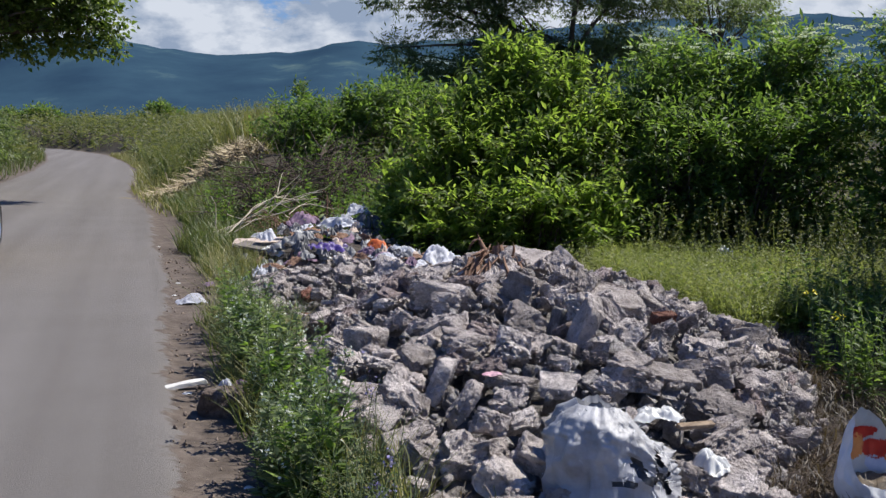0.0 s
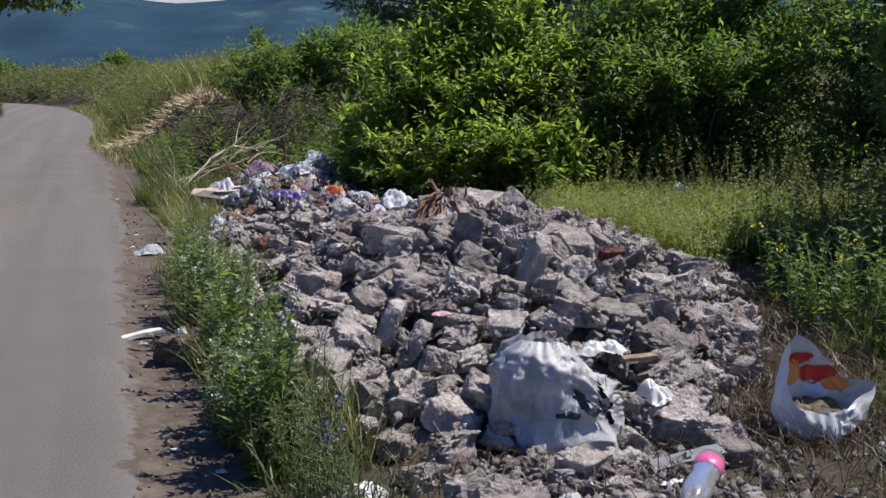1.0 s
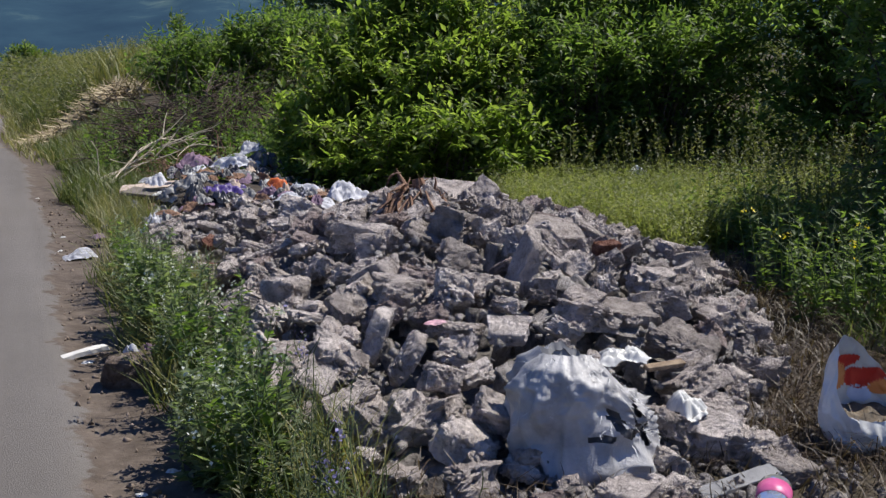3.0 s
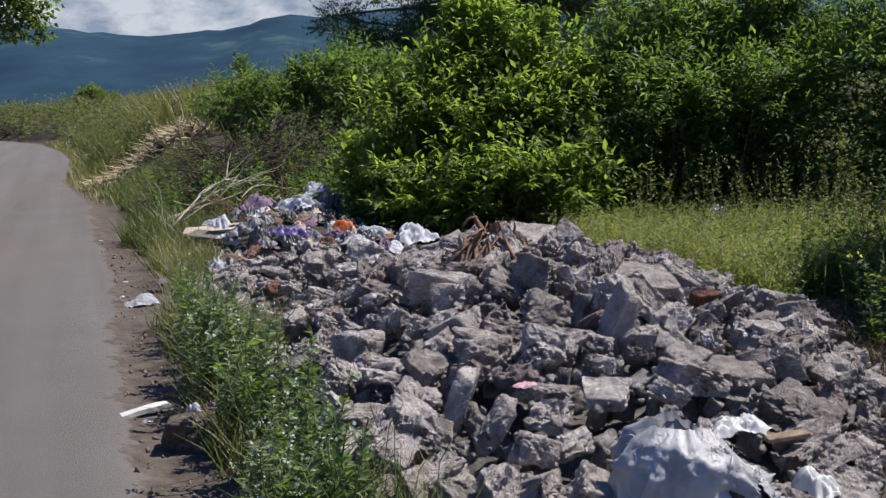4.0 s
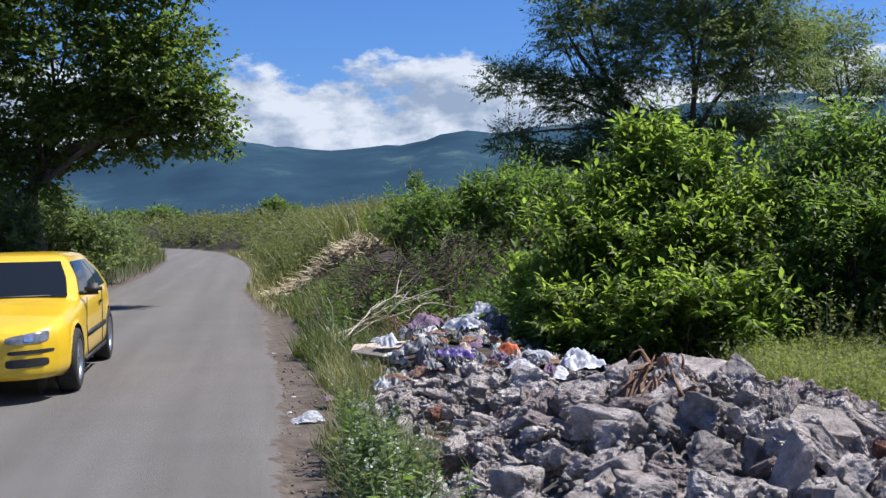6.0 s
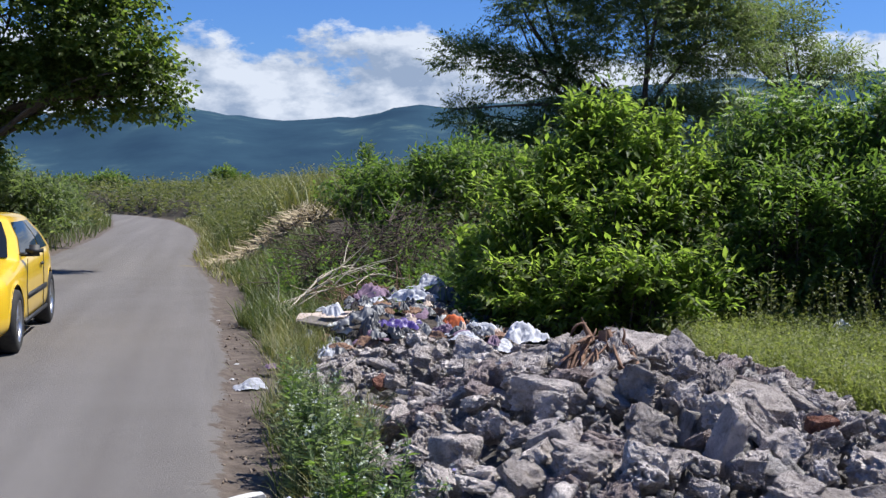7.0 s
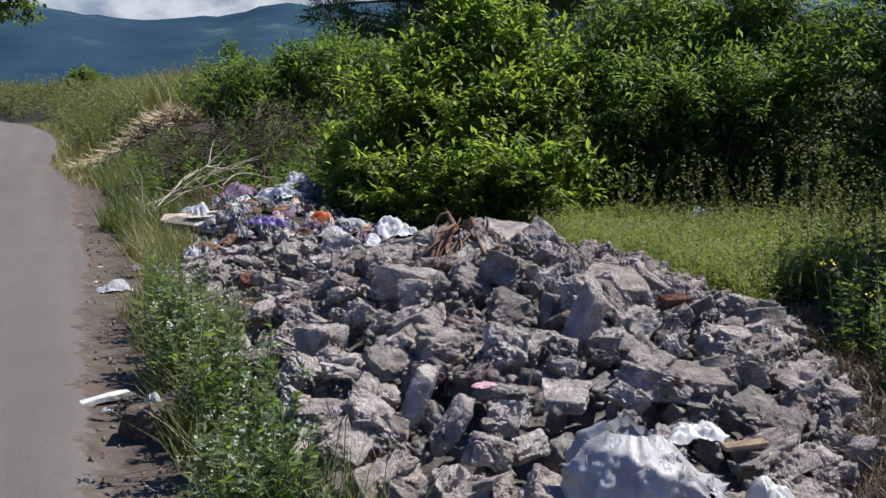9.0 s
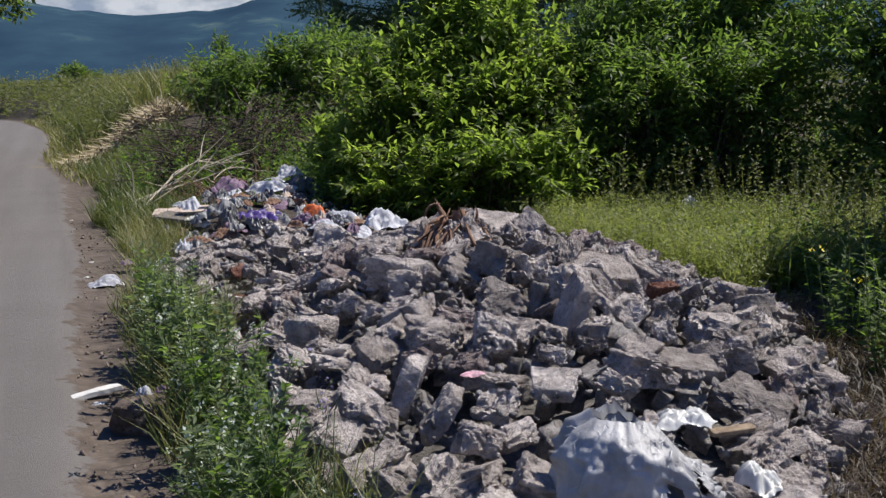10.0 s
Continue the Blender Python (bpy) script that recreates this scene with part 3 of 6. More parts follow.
lump(ROCKS, 11, 0.94, 4.43, 0.07, 0.13, 0.12, 0.12, -1, -29, -9, "concrete_chunk")
lump(BRICKS, 1, 1.06, 3.91, 0.08, 0.06, 0.05, 0.05, -4, 19, -7, "brick_piece")
lump(BRICKS, 5, 1.07, 4.52, 0.06, 0.07, 0.06, 0.05, -30, -29, 8, "brick_piece")
lump(ROCKS, 0, -0.08, 5.28, 0.14, 0.14, 0.13, 0.12, 17, 35, 13, "concrete_chunk")


lump(BRICKS, 2, 1.42, 6.74, 0.52, 0.16, 0.12, 0.17, 20, 10, 4, "brick_piece")
lump(BRICKS, 4, -0.95, 9.0, 0.10, 0.19, 0.14, 0.12, 40, 8, 12, "brick_piece")
lump(BRICKS, 0, -0.62, 9.9, 0.2, 0.15, 0.11, 0.08, 70, 12, 0, "brick_piece")


def fill_lumps():
    """The rest of the lumps: large ones up on the mound, smaller ones on its skirts."""
    r = random.Random(5)
    tries, made = 0, 0
    while made < 420 and tries < 20000:
        tries += 1
        x, y = r.uniform(-2.0, 2.4), r.uniform(4.0, 12.6)
        h = float(heap(np.float64(x), np.float64(y)))
        if h < 0.03:
            continue
        big = h > 0.16 and y < 10
        w = r.uniform(0.10, 0.24) if big else r.uniform(0.09, 0.18)
        if tries > 5000:
            w *= 0.7
        if y < 4.7 and w > 0.1 or (abs(x - 1.36) < 0.24 and abs(y - 4.15) < 0.36):
            continue
        gap = 0.62 if big else 0.7
        if any((x - a) ** 2 + (y - b) ** 2 < ((c + w * 0.5) * gap) ** 2 for a, b, c in placed):
            continue
        kind = r.random()
        meshes, name = (ROCKS, "concrete_chunk") if kind < 0.8 else (SLABS, "concrete_slab") if kind < 0.9 else (PINKS, "plaster_chunk")
        hh = w * r.uniform(0.7, 1.1)
        z = foot(x, y) + hh * r.uniform(-0.1, 0.3)
        lump(meshes, r.randrange(20), x, y, z, w * r.uniform(0.85, 1.75), w * r.uniform(0.65, 1.0), hh, r.uniform(0, 360), r.uniform(-35, 35), r.uniform(-35, 35), name)
        made += 1


fill_lumps()


def scatter_lumps(name, label, n, seed, sizes, region, mat, sink=0.2):
    """Many small broken bits as one mesh. region(r) gives x, y."""
    r = random.Random(seed)
    shapes = []
    for k in range(8):
        bm = bmesh.new()
        for q in range(7):
            d = Vector((r.gauss(0, 1), r.gauss(0, 1), r.gauss(0, 1))).normalized()
            bm.verts.new((d.x * 0.62, d.y * 0.5, d.z * 0.36))
        bmesh.ops.convex_hull(bm, input=bm.verts[:])
        bmesh.ops.delete(bm, geom=[v for v in bm.verts if not v.link_faces], context="VERTS")
        bmesh.ops.triangulate(bm, faces=bm.faces[:])
        bm.verts.index_update()
        shapes.append((np.array([v.co[:] for v in bm.verts]), np.array([[v.index for v in f.verts] for f in bm.faces])))
        bm.free()
    pairs = []
    for k in range(n):
        x, y = region(r)
        s = sizes[0] + (sizes[1] - sizes[0]) * r.random() ** 2.2
        v, f = shapes[r.randrange(8)]
        rot = np.array(Euler((r.uniform(0, 6.3), r.uniform(0, 6.3), r.uniform(0, 6.3))).to_matrix())
        pairs.append(((v * s) @ rot.T + [x, y, foot(x, y) + s * (0.3 - sink)], f))
    v, f = joined(*pairs)
    return mesh_of(name, v, f, mat)


def on_heap(r):
    while True:
        x, y = r.uniform(-2.1, 2.5), r.uniform(3.7, 12.8)
        if float(heap(np.float64(x), np.float64(y))) > 0.008:
            return x, y


CHIPS = concrete("rubble_chips", (0.15, 0.138, 0.131), (0.32, 0.296, 0.283), (0.54, 0.503, 0.484), 0.0)
ob = tagged(part("small_rubble", scatter_lumps("small_rubble", "", 2600, 3, (0.02, 0.075), on_heap, CHIPS), None, rubble, "small grey chips of concrete and plaster"), kind="stuff")
ob.matrix_parent_inverse = rubble.matrix_world.inverted()


def at_foot(r):
    while True:
        x, y = r.uniform(0.3, 2.0), r.uniform(3.5, 5.1)
        if (x - 1.05) ** 2 / 0.3 + (y - 4.3) ** 2 / 0.5 < r.uniform(0.5, 1):
            return x, y


GRIT = concrete("pale_grit", (0.13, 0.118, 0.116), (0.31, 0.287, 0.283), (0.55, 0.515, 0.51), 0.0)
ob = tagged(part("grit", scatter_lumps("grit", "", 1700, 6, (0.012, 0.08), at_foot, GRIT), None, rubble, "pale angular grit spilled before the heap"), kind="stuff")
ob.matrix_parent_inverse = rubble.matrix_world.inverted()


def foot_lumps():
    """Fist-sized lumps among the grit."""
    r = random.Random(19)
    for k in range(44):
        x, y = at_foot(r)
        w = r.uniform(0.05, 0.12)
        kind = r.random()
        meshes, name = (ROCKS, "concrete_chunk") if kind < 0.75 else (PINKS, "plaster_chunk") if kind < 0.93 else (BRICKS, "brick_piece")
        if abs(x - 1.36) < 0.2 and abs(y - 4.15) < 0.3:
            continue
        lump(meshes, r.randrange(14), x, y, foot(x, y) + w * 0.15, w * r.uniform(1, 1.5), w, w * r.uniform(0.6, 1), r.uniform(0, 360), r.uniform(-30, 30), r.uniform(-30, 30), name)


foot_lumps()


def on_flank(r):
    y = r.uniform(4.6, 8.4)
    return r.uniform(1.6, 2.5), y


ob = tagged(part("flank_grit", scatter_lumps("flank_grit", "", 700, 9, (0.012, 0.07), on_flank, GRIT), None, rubble, "pale chips strewn down the flank"), kind="stuff")
ob.matrix_parent_inverse = rubble.matrix_world.inverted()


def middling_rubble():
    """Fist-sized broken pieces that fill the gaps between the lumps."""
    r = random.Random(77)
    shapes = []
    for k in range(10):
        me = chunk_mesh("piece", 300 + k, None, r.uniform(0.4, 1.0), 1, 0.06, (0.3, 0.2))
        shapes.append((np.array([v.co[:] for v in me.vertices]), np.array([p.vertices[:] for p in me.polygons])))
        bpy.data.meshes.remove(me)
    pairs = []
    for k in range(800):
        x, y = on_heap(r)
        h = float(heap(np.float64(x), np.float64(y)))
        s = r.uniform(0.07, 0.17) * (1.0 if h > 0.1 else 0.7) * (0.55 if y < 5 else 1.0)
        v, f = shapes[r.randrange(10)]
        rot = np.array(Euler((r.uniform(0, 6.3), r.uniform(0, 6.3), r.uniform(0, 6.3))).to_matrix())
        z = foot(x, y) - 0.12 * min(1.0, h * 5) + s * r.uniform(0.0, 0.4)
        pairs.append((((v * [s * 1.3, s, s]) @ rot.T) + [x, y, z], f))
    ob = part("broken_fill", mesh_of("broken_fill", *joined(*pairs), CHIPS), None, rubble, "fist-sized broken grey pieces")
    ob.matrix_parent_inverse = rubble.matrix_world.inverted()
    tagged(ob, kind="stuff")


middling_rubble()

# ---- plants ----


def bush_shell(n, lobes, inner=0.55, seed=1):
    """Points in the outer part of a clump of lobes (x, y, z, rx, ry, rz), with outward ways."""
    r = np.random.default_rng(seed)
    lobes = np.asarray(lobes, float)
    vol = lobes[:, 3] * lobes[:, 4] * lobes[:, 5]
    pick = r.choice(len(lobes), n, p=vol ** 0.7 / np.sum(vol ** 0.7))
    d = unit(r.normal(0, 1, (n, 3)))
    d[:, 2] = np.where(d[:, 2] < -0.5, -d[:, 2], d[:, 2])
    rad = inner + (1 - inner) * r.random(n) ** 0.6
    clump = 1 + 0.26 * np.sin(d[:, 0] * 7 + pick) * np.sin(d[:, 1] * 6 + 2 * pick) + 0.16 * np.sin(d[:, 2] * 11 + pick) + 0.06 * r.normal(0, 1, n)
    p = lobes[pick, :3] + d * lobes[pick, 3:6] * (rad * clump)[:, None]
    return p, d, r


def sprays(p, d, r, per, reach, length, width, flat=0.3, droop=0.5):
    """Each point becomes a twig end with leaves on both sides and one at the tip, as in elder and ash."""
    n = len(p)
    way = unit(d * [1, 1, 0.5] + r.normal(0, 0.45, (n, 3)) + [0, 0, flat])
    side = unit(np.cross(way, [0, 0, 1.0]) + r.normal(0, 0.15, (n, 3)))
    bs, ws, ls = [], [], []
    for k in range(per):
        t = (k // 2) / max(1, per // 2)
        s = 1 if k % 2 else -1
        tip = k == per - 1
        bs.append(p + way * reach * (1.0 if tip else t * 0.9) * r.uniform(0.85, 1.1, (n, 1)))
        w = way if tip else side * s + way * 0.55 + [0, 0, -droop]
        ws.append(w + r.normal(0, 0.18, (n, 3)))
        ls.append(length * r.uniform(0.65, 1.2, n) * (1.1 if tip else 1.0 - 0.25 * abs(t - 0.5)))
    b, w, l = np.concatenate(bs), np.concatenate(ws), np.concatenate(ls)
    return leaves(b, w, l, l * width, 0.22, 0.1)


def limb(r, a, b, r0, r1, bend=0.12, m=6):
    a, b = np.asarray(a, float), np.asarray(b, float)
    t = np.linspace(0, 1, m)[:, None]
    k = np.linalg.norm(b - a) * bend
    p = a + (b - a) * t + np.sin(t * np.pi) * r.normal(0, 1, 3) * k * 0.6 + np.sin(t * 2 * np.pi) * r.normal(0, 1, 3) * k * 0.3
    return np.concatenate([p, r0 + (r1 - r0) * t ** 0.8], 1)


def shoots(count, lobes, seed, per=9):
    """Long shoots that rise from the foot and arch out to the skin of the lobes, set with leaf stalks near their ends."""
    r = np.random.default_rng(seed)
    lobes = np.asarray(lobes, float)
    n = max(6, count // per)
    vol = lobes[:, 3] * lobes[:, 4] * lobes[:, 5]
    pick = r.choice(len(lobes), n, p=vol ** 0.62 / np.sum(vol ** 0.62))
    q = lobes[pick]
    d = unit(r.normal(0, 1, (n, 3)) + [0, -0.15, 0.35])
    d[:, 2] = np.where(d[:, 2] < -0.6, -d[:, 2], d[:, 2])
    tip = q[:, :3] + d * q[:, 3:6] * r.uniform(0.72, 1.2, (n, 1))
    tip[:, 2] = np.maximum(tip[:, 2], 0.12)
    foot_at = np.stack([q[:, 0] * 0.6 + r.normal(0, 0.16, n), q[:, 1] * 0.6 + r.normal(0, 0.16, n), np.full(n, -0.04)], -1)
    bend = np.stack([foot_at[:, 0] * 0.55 + tip[:, 0] * 0.45, foot_at[:, 1] * 0.55 + tip[:, 1] * 0.45, tip[:, 2] * r.uniform(0.7, 1.08, n)], -1)

    def along(t):
        return foot_at * (1 - t) ** 2 + bend * (2 * t * (1 - t)) + tip * t * t

    paths = []
    steps = np.linspace(0, 1, 7)
    line = np.stack([along(t) for t in steps], 1)
    for k in range(0, n, 2):
        paths.append(np.concatenate([line[k], (0.016 - 0.0125 * steps)[:, None]], 1))
    span = np.minimum(0.8, 0.85 / np.maximum(0.5, np.linalg.norm(tip - foot_at, axis=1)))
    ps, ds = [], []
    turn = r.uniform(0, 6.283, n)
    for k in range(per):
        t = (1 - span * (1 - (k + r.uniform(0, 0.8, n)) / per))[:, None]
        a = turn + k * 2.4
        ps.append(along(t))
        ds.append(unit(np.stack([np.cos(a), np.sin(a), 0.25 + 0.5 * t[:, 0]], -1) * (1.25 - 0.7 * (k == per - 1)) + d * 0.55 + [0, 0, 0.9 * (k == per - 1)]))
    p, w = np.concatenate(ps), np.concatenate(ds)
    ok = p[:, 2] > 0.03
    return p[ok], w[ok], r, paths


def bush(name, label, x, y, lobes, count, per, reach, length, width, mat, seed, flat=0.3, category="bush", stem_mat=None):
    """A shrub: stems from the ground, and foliage in lobes given relative to its foot."""
    z = float(land(np.float64(x), np.float64(y)))
    ob = thing(name, label, category, at=pose(x, y, z))
    p, d, r, paths = shoots(count, lobes, seed)
    v, f = sprays(p, d, r, per, reach, length, width, flat)
    part("foliage", mesh_of("foliage", v, f, mat), None, ob)
    v, f = tubes(paths, 5)
    part("branchwork", mesh_of("branchwork", v, f, stem_mat or BARK, True), None, ob)
    return ob


def umbels(ob, n, seed, box):
    """Flat white flower heads on top of a thicket."""
    r = np.random.default_rng(seed)
    vs = []
    for k in range(n):
        c = np.array([r.uniform(box[0], box[1]), r.uniform(box[2], box[3]), r.uniform(box[4], box[5])])
        m = 46
        a, q = r.uniform(0, 6.283, m), 0.066 * np.sqrt(r.random(m)) * r.uniform(0.7, 1.25)
        b = c + np.stack([q * np.cos(a), q * np.sin(a), -q * q * 3 + r.normal(0, 0.006, m)], -1)
        w = np.stack([np.cos(a), np.sin(a), 0.3 + 0 * a], -1) + r.normal(0, 0.5, (m, 3))
        vs.append(leaves(b, w, 0.02, 0.018, 0.05, 0.02))
    part("flower_head", mesh_of("flower_head", *joined(*vs), PETAL), None, ob, "flat white umbels on the tops of the stalks")["kind"] = "stuff"


def build_bushes():
    bush("ash_leaved_bush", "bright green bush with pointed leaflets behind the rubble heap", 0.80, 14.0,
         [(0, 0.3, 2.0, 0.5, 0.45, 0.5), (-0.35, 0, 1.6, 0.6, 0.5, 0.5), (0.55, 0, 1.75, 0.6, 0.5, 0.6),
          (-0.85, -0.3, 1.2, 0.65, 0.55, 0.55), (0, -0.5, 1.2, 0.8, 0.5, 0.5), (0.8, -0.3, 1.2, 0.65, 0.5, 0.6),
          (-1.12, -0.35, 0.6, 0.5, 0.5, 0.5), (-0.5, -1.0, 0.6, 0.8, 0.55, 0.5), (0.4, -1.2, 0.5, 0.9, 0.5, 0.5), (1.1, -1.0, 0.5, 0.7, 0.5, 0.5),
          (-0.3, 0.2, 2.3, 0.16, 0.16, 0.42), (0.1, 0.2, 2.4, 0.18, 0.16, 0.4), (0.42, 0.1, 2.25, 0.18, 0.16, 0.42), (0.95, 0, 2.0, 0.24, 0.2, 0.45), (-0.75, -0.1, 1.75, 0.22, 0.2, 0.42), (-1.15, -0.3, 1.3, 0.2, 0.2, 0.35), (1.25, -0.2, 1.6, 0.25, 0.2, 0.4)],
         5000, 7, 0.17, 0.11, 0.38, LEAF_BRIGHT, 3)
    bush("elder_bush", "dark green bush with broad leaves hanging over the rubbish", -0.3, 14.0,
         [(0, 0, 0.55, 0.55, 0.5, 0.5), (0.4, 0.2, 0.8, 0.5, 0.5, 0.6), (-0.3, 0.3, 0.75, 0.32, 0.4, 0.4)],
         760, 7, 0.18, 0.13, 0.5, LEAF_BRIGHT, 4)
    ob = bush("elder_bush", "tall green elder thicket with white umbels behind the clearing", 3.0, 13.9,
              [(-0.4, -0.2, 1.0, 1.0, 0.8, 0.9), (0.9, -0.4, 1.1, 1.1, 0.8, 0.9), (-0.2, 0.7, 2.0, 0.8, 0.7, 0.7), (1.2, 0.5, 2.15, 0.8, 0.7, 0.75), (0, -0.5, 0.4, 1.2, 0.5, 0.4), (1.3, -0.5, 0.4, 0.9, 0.5, 0.4),
               (-0.5, 0.3, 1.6, 0.7, 0.5, 0.6), (0.5, 0.2, 1.7, 0.7, 0.5, 0.6), (1.4, 0.1, 1.7, 0.7, 0.5, 0.6)],
              7200, 7, 0.18, 0.105, 0.34, LEAF_MID, 5)
    umbels(ob, 80, 51, (-0.9, 2.0, -0.2, 0.7, 2.45, 2.95))
    ob = bush("elder_bush", "tall dark green elder thicket with white umbels behind the clearing", 6.0, 12.8,
              [(-0.6, -0.2, 0.8, 1.2, 0.7, 0.9), (0.8, -0.3, 0.9, 1.2, 0.7, 1.0), (-0.5, 0.0, 1.6, 1.1, 0.7, 0.8), (0.8, 0.0, 1.7, 1.1, 0.7, 0.8), (-0.3, 0.6, 2.3, 1.1, 0.8, 0.75), (1.0, 0.6, 2.4, 1.0, 0.8, 0.75)],
              6400, 7, 0.18, 0.105, 0.34, LEAF_MID, 6)
    umbels(ob, 80, 52, (-1.5, 1.8, -0.3, 0.6, 2.6, 3.2))
    bush("elder_bush", "dark green elder bush in the shade beside the clearing", 5.3, 10.2,
         [(0, 0, 0.7, 0.9, 0.8, 0.8), (0.9, -0.3, 1.1, 0.9, 0.8, 1.1), (0.7, -1.2, 0.9, 0.9, 0.9, 0.9)],
         2200, 7, 0.18, 0.115, 0.34, LEAF_DARK, 7)
    # Mostly out of view; raised in height to shade the weeds beside it.
    bush("elder_bush", "tall dark green bush at the edge of the weeds", 4.5, 8.3,
         [(0, 0, 0.9, 0.9, 0.9, 1.0), (0.9, -0.3, 1.2, 1.0, 0.9, 1.2), (0.2, 0.2, 2.0, 0.9, 0.8, 0.9), (0.8, -1.6, 1.2, 0.9, 0.9, 1.2), (0.3, 1.3, 1.8, 0.9, 0.8, 1.1), (0.7, -1.2, 2.2, 0.8, 0.8, 0.7), (0.5, 0.5, 2.9, 0.8, 0.9, 0.6)],
         5400, 7, 0.18, 0.115, 0.34, LEAF_DARK, 18)
    # scrub on the bank
    bush("scrub_bush", "leafy green scrub on the bank above the brushwood", -2.3, 19.6,
         [(0, 0, 0.5, 0.9, 0.7, 0.6), (0.9, 0.3, 0.7, 0.9, 0.7, 0.7), (-0.8, 0.6, 0.7, 0.7, 0.6, 0.55)], 1900, 7, 0.17, 0.11, 0.36, LEAF_MID, 8)
    bush("scrub_bush", "leafy green scrub on the bank behind the bushes", -0.2, 20.5,
         [(0, 0, 0.6, 1.1, 0.7, 0.7), (1.2, 0.3, 0.9, 1.0, 0.7, 0.8), (-0.9, 0.3, 0.8, 0.8, 0.6, 0.7)], 2000, 7, 0.17, 0.11, 0.36, LEAF_MID, 9)
    bush("scrub_bush", "olive green scrub on top of the bank", -1.6, 25.8,
         [(0, 0, 0.5, 1.2, 0.8, 0.8), (1.6, 0.2, 0.5, 1.1, 0.7, 0.7), (-1.4, 0.2, 0.4, 0.8, 0.7, 0.5)], 1900, 7, 0.19, 0.12, 0.34, LEAF_WEED, 10)
    bush("sapling", "small dark sapling standing above the bank", -3.4, 24.0,
         [(0, 0, 1.25, 0.22, 0.22, 0.42), (0.05, 0, 0.85, 0.32, 0.3, 0.3)], 170, 7, 0.15, 0.11, 0.5, LEAF_DARK, 11)
    # the far side of the lane
    bush("hedge_bush", "dark green hedge bush under the roadside tree", -12.2, 25.0,
         [(0, 0, 1.1, 1.2, 1.0, 1.15), (-1.5, 0, 1.2, 1.2, 1.0, 1.2), (1.0, 0.6, 0.8, 0.8, 0.8, 0.8)], 2300, 7, 0.18, 0.12, 0.42, LEAF_WILLOW, 12)
    bush("hedge_bush", "dark green hedge bush round the foot of the roadside tree", -11.1, 21.9,
         [(0, 0, 0.9, 0.8, 0.6, 0.95), (-1.0, 0.2, 1.0, 0.9, 0.7, 1.0)], 1300, 7, 0.16, 0.11, 0.42, LEAF_WILLOW, 18)
    bush("hedge_bush", "green hedge bush along the far side of the lane", -14.0, 30.0,
         [(0, 0, 0.9, 1.1, 1.3, 0.9), (1.0, 0.6, 0.7, 0.8, 1.0, 0.7)], 1500, 7, 0.18, 0.13, 0.42, LEAF_WILLOW, 13)
    bush("hedge_bush", "green hedge bush along the far side of the lane", -17.0, 37.5,
         [(0, 0, 0.8, 1.3, 2.0, 0.85), (-1.3, 0.6, 0.9, 1.0, 1.2, 0.9)], 1300, 7, 0.2, 0.16, 0.42, LEAF_WILLOW, 14)
    # far clumps
    bush("far_bush", "dark green clump of bushes far along the lane", -26.0, 92.0,
         [(0, 0, 1.0, 1.7, 1.4, 1.0), (1.5, 0, 0.7, 1.2, 1.2, 0.7)], 1100, 5, 0.3, 0.25, 0.5, LEAF_DARK, 15)
    bush("far_bush", "dark green clump of bushes at the bend of the lane", -40.0, 102.0,
         [(0, 0, 0.8, 2.0, 1.6, 0.9), (-3.4, 0, 0.6, 1.8, 1.6, 0.7)], 1000, 5, 0.4, 0.32, 0.5, LEAF_DARK, 16)
    bush("far_bush", "dark green clump of bushes beyond the lane", -54.0, 104.0,
         [(0, 0, 0.9, 3, 2.0, 1.0), (-6, 0, 1.0, 3, 1.6, 1.1)], 1500, 5, 0.4, 0.32, 0.5, LEAF_DARK, 17)


build_bushes()


def tree(name, label, x, y, trunk, lobes, count, per, length, width, mat, seed, reach=0.3, limbs=10, flat=0.0, extra=()):
    z = float(land(np.float64(x), np.float64(y)))
    ob = thing(name, label, "tree", at=pose(x, y, z))
    p, d, r = bush_shell(count, lobes, 0.35, seed)
    v, f = sprays(p, d, r, per, reach, length, width, flat)
    part("crown", mesh_of("crown", v, f, mat), None, ob)
    lob = np.asarray(lobes, float)
    paths = [limb(r, (0, 0, -0.1), trunk[:3], trunk[3], trunk[3] * 0.6, 0.05, 8)]
    paths += [limb(r, *e) for e in extra]
    top = np.asarray(trunk[:3], float)
    for q in lob[lob[:, 3] > 0.55]:
        for k in range(max(2, limbs // len(lob))):
            s = top * r.uniform(0.82, 1.0)
            e = q[:3] + r.normal(0, 0.35, 3) * q[3:6]
            main = limb(r, s, e, trunk[3] * 0.38, 0.02, 0.12, 8)
            paths.append(main)
            for g in range(7):
                a = main[r.integers(2, 8), :3]
                b = a + unit(r.normal(0, 1, 3) + d[g] * 0.3) * q[3:6] * r.uniform(0.2, 0.5)
                sub = limb(r, a, b, 0.022, 0.006, 0.12, 5)
                paths.append(sub)
    v, f = tubes(paths, 6)
    part("trunk", mesh_of("trunk", v, f, BARK, True), None, ob)
    return ob


